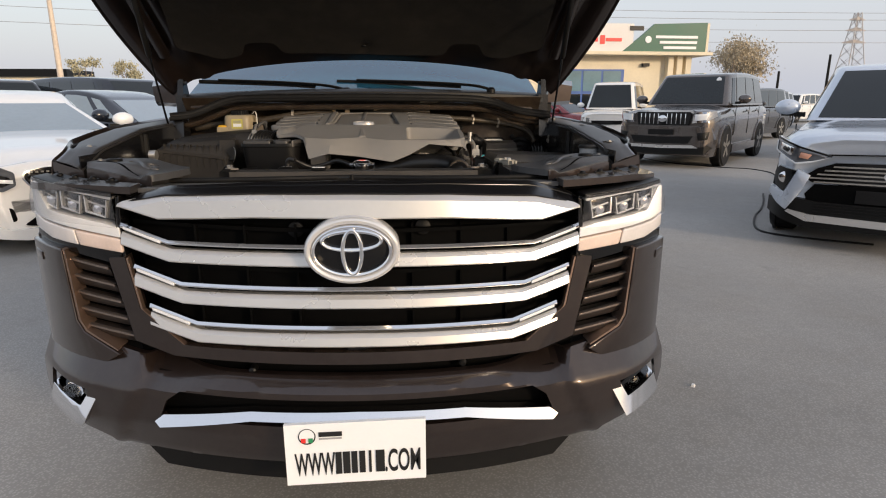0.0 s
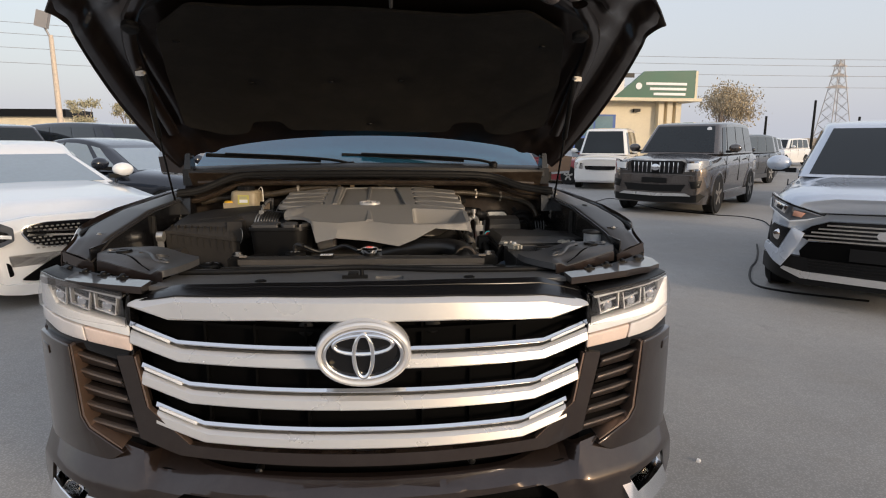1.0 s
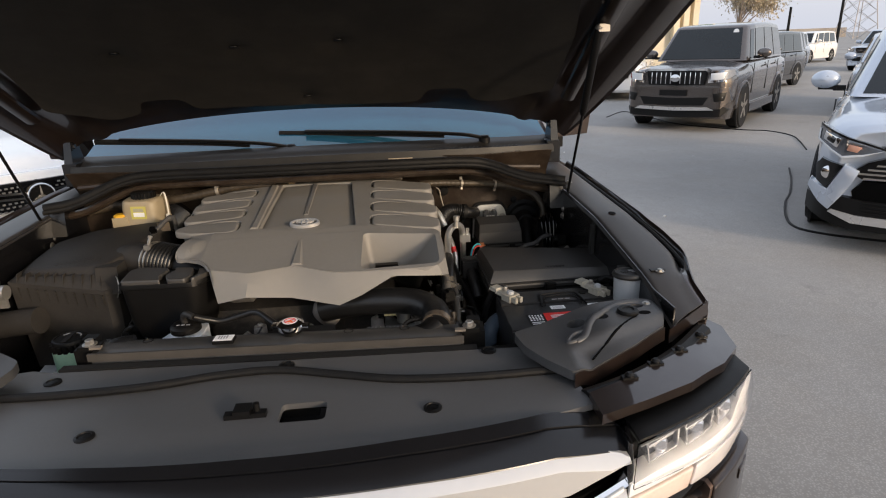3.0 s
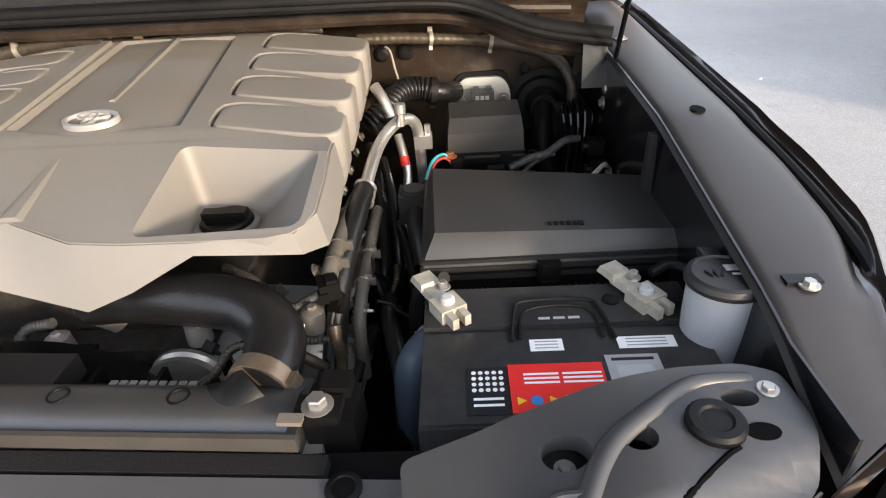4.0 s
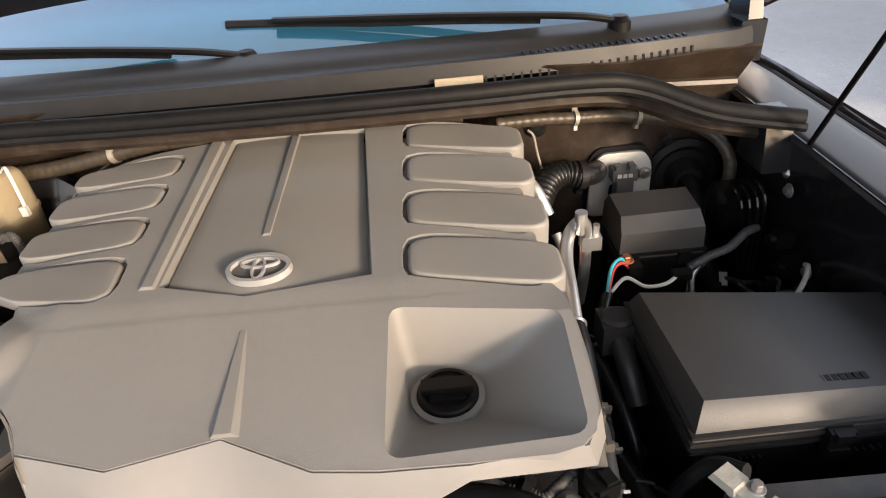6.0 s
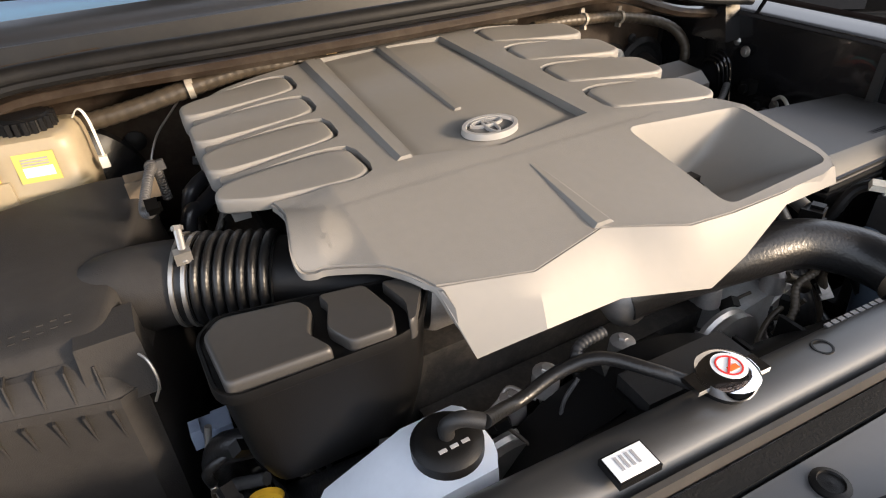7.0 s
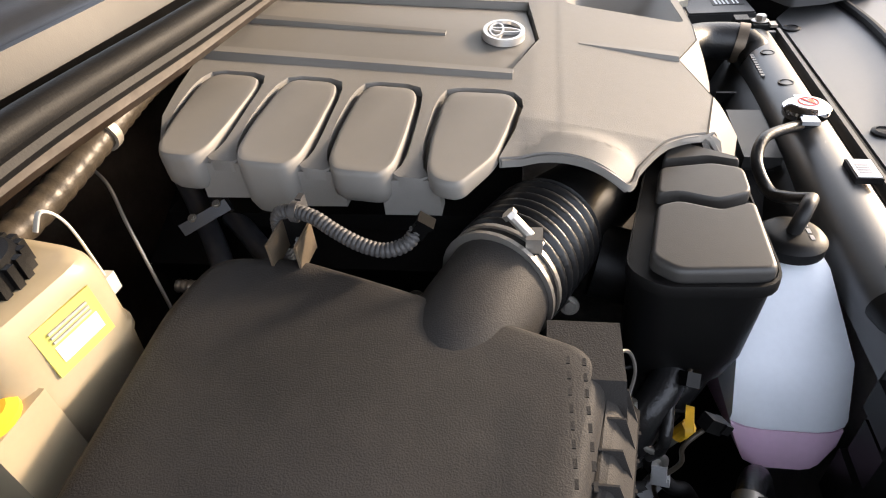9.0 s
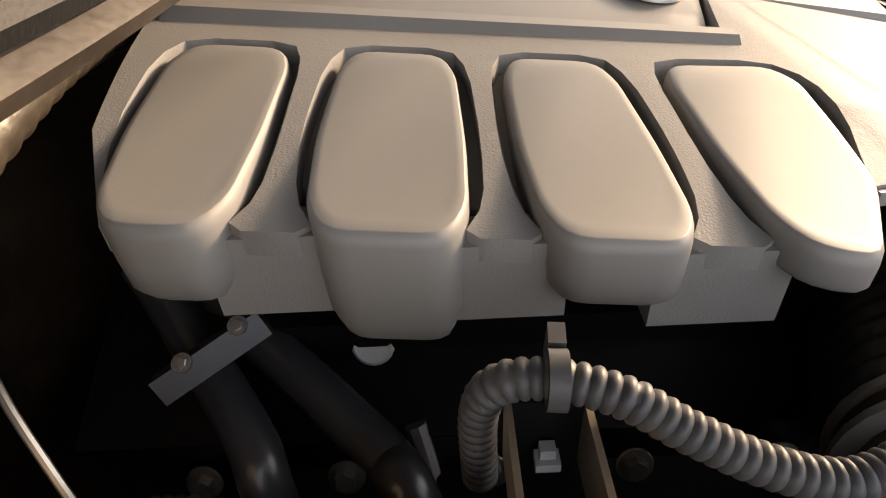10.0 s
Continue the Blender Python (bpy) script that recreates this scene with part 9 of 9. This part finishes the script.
for s in (1, -1):
    q = (lambda p: p) if s > 0 else mir2
    hl = frontpiece(benz, "headlamp", rounded(q([(0.62, 0.700), (0.74, 0.765), (0.90, 0.82), (0.94, 0.72), (0.86, 0.585), (0.72, 0.545), (0.62, 0.590)]), 0.02, 3), f - 0.052, 0.15, LAMPSHELL, bow=0.28)
    # black inset draws the shaded inside of the lamp
    frontpiece(benz, "lamp_shadow", q([(0.66, 0.66), (0.80, 0.72), (0.89, 0.76), (0.90, 0.70), (0.84, 0.62), (0.72, 0.585), (0.66, 0.61)]), f - 0.058, 0.03, GLOSSBLACK, bow=0.28)
    frontpiece(benz, "lamp_strip", q([(0.64, 0.64), (0.78, 0.66), (0.90, 0.76), (0.91, 0.74), (0.79, 0.63), (0.64, 0.61)]), f - 0.068, 0.03, LAMPWHITE, bow=0.28, bev=0.003)
    frontpiece(benz, "lamp_box", q([(0.76, 0.715), (0.82, 0.735), (0.83, 0.69), (0.77, 0.675)]), f - 0.066, 0.03, CHROME, bow=0.28, bev=0.006)
    frontpiece(benz, "side_intake", rounded(q([(0.66, 0.40), (0.86, 0.43), (0.92, 0.33), (0.88, 0.27), (0.64, 0.285)]), 0.03, 3), f - 0.012, 0.05, DULLBLACK, bow=0.26)
part("bonnet_badge", lathe([(0.028, 0), (0.028, 0.004), (0, 0.006)], 20, Matrix.Translation((0, f + 0.20, 0.775)) @ Matrix.Rotation(radians(30), 4, "X")), STEEL, benz)
benz.matrix_basis = heading((-2.80 - 2.62 * math.sin(radians(42)), 4.62 + 2.62 * math.cos(radians(42))), 42, 1.09)

def plain_front(car, f, top=1.04):
    """Grille, lamps and intake of a car in the far rows."""
    frontpiece(car, "grille", both([(0, top), (0.46, top), (0.50, top - 0.06), (0.44, top - 0.22), (0, top - 0.23)]), f - 0.02, 0.06, GLOSSBLACK)
    for k in range(3):
        frontpiece(car, "grille_slat", both([(0, top - 0.05 - 0.06 * k), (0.45, top - 0.05 - 0.06 * k), (0.45, top - 0.07 - 0.06 * k), (0, top - 0.07 - 0.06 * k)]), f - 0.035, 0.03, CHROME, bev=0.003)
    frontpiece(car, "lower_intake", both([(0, top - 0.42), (0.62, top - 0.40), (0.56, top - 0.58), (0, top - 0.60)]), f - 0.02, 0.06, BLACK)
    for s in (1, -1):
        q = (lambda p: p) if s > 0 else mir2
        frontpiece(car, "headlamp", q([(0.54, top), (0.88, top + 0.02), (0.88, top - 0.10), (0.56, top - 0.16)]), f - 0.06, 0.14, CHROME, bow=0.2)


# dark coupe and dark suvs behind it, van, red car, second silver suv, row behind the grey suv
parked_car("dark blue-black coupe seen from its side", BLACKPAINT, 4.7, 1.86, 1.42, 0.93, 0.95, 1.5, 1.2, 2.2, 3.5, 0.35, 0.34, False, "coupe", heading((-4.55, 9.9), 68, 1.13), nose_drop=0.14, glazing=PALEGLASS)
parked_car("dark grey large SUV parked in the rear row", DARKSUV, 5.0, 1.95, 1.86, 1.15, 1.20, 1.3, 1.0, 1.9, 4.8, 0.1, 0.40, False, "suv", heading((-9.3, 13.9), 48, 1.06), glazing=CARGLASS)
parked_car("black large SUV parked in the rear row", BLACKPAINT, 5.0, 1.95, 1.90, 1.15, 1.20, 1.3, 1.0, 1.9, 4.8, 0.1, 0.40, False, "suv", heading((-6.7, 14.5), 60, 1.06))
van = parked_car("white passenger van beside a small office", WHITEPAINT, 4.9, 1.80, 2.05, 1.10, 1.16, 0.55, 0.5, 1.10, 4.8, 0.05, 0.34, False, "suv", heading((8.3, 19.5), -28), category="van")
f = -2.45
frontpiece(van, "grille", both([(0, 0.78), (0.50, 0.78), (0.46, 0.66), (0, 0.65)]), f - 0.02, 0.05, GLOSSBLACK)
frontpiece(van, "bumper", both([(0, 0.62), (0.84, 0.62), (0.82, 0.32), (0, 0.30)]), f - 0.05, 0.10, WHITEPAINT)
for s in (1, -1):
    q = (lambda p: p) if s > 0 else mir2
    frontpiece(van, "headlamp", q([(0.54, 0.86), (0.84, 0.90), (0.84, 0.70), (0.56, 0.68)]), f - 0.01, 0.08, CHROME, bow=0.2)
parked_car("dark red car parked behind", REDPAINT, 4.5, 1.8, 1.45, 0.95, 0.98, 1.2, 1.0, 1.9, 4.0, 0.3, 0.33, False, "coupe", heading((6.7, 21.5), 40))
parked_car("grey SUV parked behind the compact SUV", SILVERPAINT, 4.7, 1.88, 1.72, 1.08, 1.12, 1.2, 0.9, 1.95, 4.3, 0.12, 0.37, True, "suv", heading((12.4, 12.6), -42))
for k, (x, y, p, lab) in enumerate(((13.3, 20.0, DARKSUV, "dark grey SUV in the row behind"), (16.4, 24.2, GREYPAINT, "bronze SUV in the row behind"), (20.0, 29.0, SILVERPAINT, "silver SUV in the row behind"), (22.6, 33.2, BLACKPAINT, "black SUV at the far end of the row"), (27.5, 37.0, WHITEPAINT, "white SUV at the far end of the yard"), (24.5, 27.0, SILVERPAINT, "silver SUV across the lane"))):
    plain_front(parked_car(lab, p, 4.8, 1.88, 1.86, 1.15, 1.19, 1.25, 1.0, 1.85, 4.6, 0.1, 0.38, False, "suv", heading((x, y), -55 if k < 4 else -60)), -2.4)

# ---------------------------------------------------------------- office with a sign, trees, pylon, poles
CREAM = mat("cream_render", (0.74, 0.66, 0.50), 0.8, 0.0, 0.1, 0.8, bump=0.4, bscale=60, grime=0.1)
WHITESIGN = mat("white_sign_panel", (0.72, 0.70, 0.68), 0.5, 0.0, 0.05, 0.6, grime=0.08)
GREENSIGN = mat("green_sign_panel", (0.02, 0.11, 0.075), 0.45, 0.0, 0.1, 0.6)
BLUEFRAME = mat("blue_window_frame", (0.03, 0.10, 0.36), 0.4, 0.0, 0.1, 2)
office = thing("office", "cream single-storey office with white and green sign fascia", "building")
OM = heading((16.3, 30.0), 3)
def ob_part(name, bm, m, parent=office, label=""):
    return part(name, moved(bm, OM), m, parent, label)


ob_part("wall", box((-5.2, 3.0, 1.9), (10.0, 6.0, 3.8), 0.02), CREAM)
ob_part("canopy", box((-5.0, 2.8, 3.78), (11.4, 7.4, 0.16), 0.03), CREAM)
ob_part("fascia", box((-6.9, -0.72, 4.52), (6.4, 0.14, 1.36), 0.02), WHITESIGN, label="white half of the sign fascia")
gs = prism([(-4.3, 3.84), (0.30, 3.84), (0.30, 5.30), (-2.6, 5.20), (-3.3, 4.6)], 0, 0.16, 0.02)
gs.transform(Matrix(((1, 0, 0, 0), (0, 0, -1, -0.64), (0, 1, 0, 0), (0, 0, 0, 1))))
ob_part("sign", gs, GREENSIGN, label="dark green sign panel")
ob_part("fascia_side", box((0.36, 2.4, 4.55), (0.14, 6.4, 1.44), 0.02), CREAM)
for k in range(3):
    ob_part("text_bar", box((-1.35 + 0.1 * k, -0.82, 4.58 - 0.26 * k), (2.3 - 0.25 * k, 0.03, 0.13), 0), LABELWHITE)
ob_part("round_mark", moved(lathe([(0.17, 0), (0.17, 0.03), (0, 0.03)], 20), Matrix.Translation((-2.9, -0.80, 4.45)) @ Matrix.Rotation(radians(90), 4, "X")), LABELWHITE)
ob_part("text_bar", box((-3.55, -0.80, 4.98), (0.75, 0.03, 0.22), 0), INK)
for k, (x, w, h) in enumerate(((-4.75, 0.85, 0.16), (-5.35, 0.25, 0.42), (-5.85, 0.5, 0.20), (-6.6, 0.7, 0.30), (-7.5, 0.9, 0.2))):
    ob_part("text_bar", box((x, -0.80, 4.42), (w, 0.03, h), 0.02), LABELRED)
win = ob_part("window", box((-6.05, -0.02, 2.02), (4.6, 0.12, 2.0), 0.02), BLUEFRAME, label="blue-framed window")
for k in range(4):
    ob_part("pane", box((-7.68 + 1.09 * k, -0.09, 2.42), (0.98, 0.02, 1.02), 0.004), mat("office_glass", (0.10, 0.20, 0.26), 0.06, 0.0, 0.2, 1, coat=0.4), win)
    ob_part("pane", box((-7.68 + 1.09 * k, -0.09, 1.42), (0.98, 0.02, 0.70), 0.004), TINT, win)
for x in (-1.1, -0.6, -0.1):
    ob_part("column", box((x - 0.2, -0.15, 1.9), (0.30, 0.4, 3.7), 0.03), CREAM)
ob_part("lamp", box((-2.6, -0.12, 3.25), (0.35, 0.2, 0.16), 0.02), BLACK)


def leafy(name, label, pos, height, spread, n, seed, tone, leaf=0.13):
    """A tree: a tapered trunk, limbs, and a crown of many small leaf clumps with gaps."""
    r = random.Random(seed)
    t = thing(name, label, "tree")
    x, y = pos
    bark = mat("bark", (0.26, 0.21, 0.17), 0.9, 0.0, 0.3, 6, bump=0.8, bscale=60)
    part("trunk", tube([(x, y, 0), (x + 0.1, y, height * 0.25), (x - 0.05, y + 0.1, height * 0.5)], [0.17, 0.12, 0.08], 8, 4), bark, t)
    tips = []
    for k in range(9):
        a = r.uniform(0, 6.28)
        e = Vector((x + spread * r.uniform(0.3, 0.9) * math.cos(a), y + spread * r.uniform(0.3, 0.9) * math.sin(a), height * r.uniform(0.55, 0.95)))
        s0 = Vector((x, y, height * r.uniform(0.25, 0.5)))
        part("limb", tube([s0, s0.lerp(e, 0.5) + Vector((0, 0, 0.15)), e], [0.07, 0.04, 0.015], 6, 4), bark, t)
        tips.append(e)
    verts, faces = [], []
    for k in range(n):
        c = r.choice(tips) + Vector((r.gauss(0, 1), r.gauss(0, 1), r.gauss(0, 0.7))) * spread * 0.22
        q = Euler((r.uniform(0, 6), r.uniform(0, 6), r.uniform(0, 6))).to_matrix()
        s = leaf * r.uniform(0.5, 1.3)
        b = len(verts)
        verts += [tuple(c + q @ Vector(v)) for v in ((-s, 0, 0), (0, -s * 0.45, s * 0.1), (s, 0, 0), (0, s * 0.45, s * 0.1))]
        faces.append((b, b + 1, b + 2, b + 3))
    me = bpy.data.meshes.new("crown")
    me.from_pydata(verts, [], faces)
    me.materials.append(tone)
    ob = new("crown", me)
    ob.parent = t
    return t


LEAFDRY = mat("dusty_leaves", (0.44, 0.37, 0.26), 0.8, 0.0, 0.35, 3)
LEAFGREEN = mat("dull_green_leaves", (0.40, 0.37, 0.25), 0.8, 0.0, 0.35, 3)
leafy("tree", "dry dusty tree beside the office", (27.4, 45.0), 6.2, 2.5, 8000, 3, LEAFDRY, 0.10)
leafy("tree", "low dusty tree on the skyline", (-28.7, 60.0), 5.5, 1.25, 1600, 5, LEAFGREEN, 0.13)
leafy("tree", "low dusty tree on the skyline", (-24.6, 60.0), 5.6, 1.15, 1600, 9, LEAFGREEN, 0.13)

GALV = mat("galvanised_pylon_steel", (0.36, 0.34, 0.33), 0.6, 0.3, 0.1, 0.5)
pylon = thing("pylon", "grey lattice power pylon on the skyline", "pylon")
PX, PY, PH, PW = 122.0, 150.0, 23.5, 2.9


def pylon_pt(c, z):
    k = (1 - z / PH) * PW + 0.55
    return Vector((PX + c[0] * k, PY + c[1] * k, z))


corners = ((-1, -1), (1, -1), (1, 1), (-1, 1))
for c in corners:
    part("leg", tube([pylon_pt(c, 0), pylon_pt(c, PH)], 0.11, 5, smooth=False), GALV, pylon)
levels = [PH * (1 - (1 - k / 9) ** 1.3) for k in range(10)]
for z0, z1 in zip(levels, levels[1:]):
    for i in range(4):
        a, b = corners[i], corners[(i + 1) % 4]
        part("brace", tube([pylon_pt(a, z0), pylon_pt(b, z1)], 0.055, 4, smooth=False), GALV, pylon)
        part("brace", tube([pylon_pt(b, z0), pylon_pt(a, z1)], 0.055, 4, smooth=False), GALV, pylon)
for z, w in ((16.0, 3.4), (19.0, 2.8), (21.6, 2.2)):
    part("cross_arm", loft([[(PX - w, PY, z), (PX - w, PY + 0.1, z), (PX - w, PY + 0.1, z + 0.2), (PX - w, PY, z + 0.2)], [(PX, PY - 0.5, z), (PX, PY + 0.5, z), (PX, PY + 0.5, z + 0.9), (PX, PY - 0.5, z + 0.9)], [(PX + w, PY, z), (PX + w, PY + 0.1, z), (PX + w, PY + 0.1, z + 0.2), (PX + w, PY, z + 0.2)]]), GALV, pylon)
for k, z in enumerate((16.1, 19.1, 21.7, 23.4)):
    alone("power_line", tube([(-160 + 20 * k, 150, z + 6), (0, 150, z + 1.0), (PX, PY, z), (260, 150, z + 2)], 0.05, 4, 10), GALV, "thin sagging power line across the sky", "power line", "power lines")

pole = thing("lamp_post", "tall pale lamp post with an angled floodlight", "lamp post")
part("mast", tube([(-15.8, 30.0, 0), (-15.8, 30.0, 6.6)], [0.16, 0.10], 12, smooth=False), mat("pale_post_paint", (0.62, 0.52, 0.42), 0.5), pole)
part("arm", tube([(-15.8, 30.0, 6.4), (-16.0, 29.95, 6.9), (-16.1, 29.9, 7.1)], 0.05, 8), GALV, pole)
part("head", moved(box((0, 0, 0), (0.55, 0.26, 0.75), 0.04), Matrix.Translation((-16.05, 29.9, 7.3)) @ Matrix.Rotation(radians(15), 4, "Y")), GALV, pole)
pole = thing("lamp_post", "short dark post with a small lamp", "lamp post")
part("mast", tube([(-23.0, 36.0, 0), (-23.0, 36.0, 4.5)], 0.08, 8, smooth=False), GALV, pole)
part("head", box((-23.0, 36.0, 4.7), (0.4, 0.3, 0.4), 0.05), BLACK, pole)
for x, y, h in ((31.5, 45, 3.7), (35.7, 45, 5.0), (39.8, 45, 3.7), (42.5, 45, 3.9)):
    alone("utility_pole", tube([(x, y, 0), (x, y, h)], [0.12, 0.09], 8, smooth=False), BLACK, "slim dark pole beyond the yard", "pole", "poles beyond the yard")

WALLGREY = mat("far_wall_render", (0.30, 0.27, 0.24), 0.85, 0.0, 0.2, 0.2)
shed = thing("shed", "long low brown shed on the skyline", "building")
part("wall", box((-56.0, 80.0, 2.3), (34, 6, 4.6), 0.05), CREAM, shed)
part("roof", box((-56.0, 80.0, 5.0), (35, 7, 0.9), 0.05), BLACK, shed)
for k in range(14):
    alone("far_block", box((-150 + 26 * k + 7 * math.sin(k * 3), 210 + 14 * math.cos(k * 2.2), 2.0 + 0.7 * math.sin(k)), (22, 10, 4.0 + 1.4 * math.sin(k)), 0.1), WALLGREY, "low hazy building on the far skyline", "building", "far buildings")

# wire lying on the asphalt
alone("ground_cable", tube([(5.75, 6.85, 0.008), (5.33, 6.20, 0.008), (4.90, 5.60, 0.008), (4.60, 5.24, 0.008), (4.25, 4.72, 0.008), (4.10, 4.36, 0.008), (4.22, 4.10, 0.008), (4.53, 3.84, 0.008), (4.80, 3.65, 0.008)], 0.012, 8, 10), RUBBER, "thin black cable lying beside the compact SUV", "cable")
alone("ground_cable", tube([(5.55, 13.36, 0.008), (6.35, 14.3, 0.008), (6.45, 13.1, 0.008), (6.5, 11.6, 0.008), (7.15, 10.48, 0.008), (7.56, 10.12, 0.008), (7.6, 9.5, 0.008), (7.33, 8.88, 0.008), (6.9, 8.1, 0.008)], 0.010, 8, 8), RUBBER, "thin black cable lying under the boxy SUV", "cable")
rs = random.Random(4)
for k in range(26):
    x, y = rs.uniform(1.2, 8), rs.uniform(-0.6, 9)
    s = rs.uniform(0.012, 0.035)
    alone("stone_chip", moved(box((0, 0, s * 0.2), (s, s * 0.7, s * 0.4), s * 0.1, 1, (0.7, 0.7)), Matrix.Translation((x, y, 0)) @ Matrix.Rotation(rs.uniform(0, 6), 4, "Z")), rs.choice((WHITESIGN, BLACK, WALLGREY)), "small stone chip on the asphalt", "stone", "stone chips")
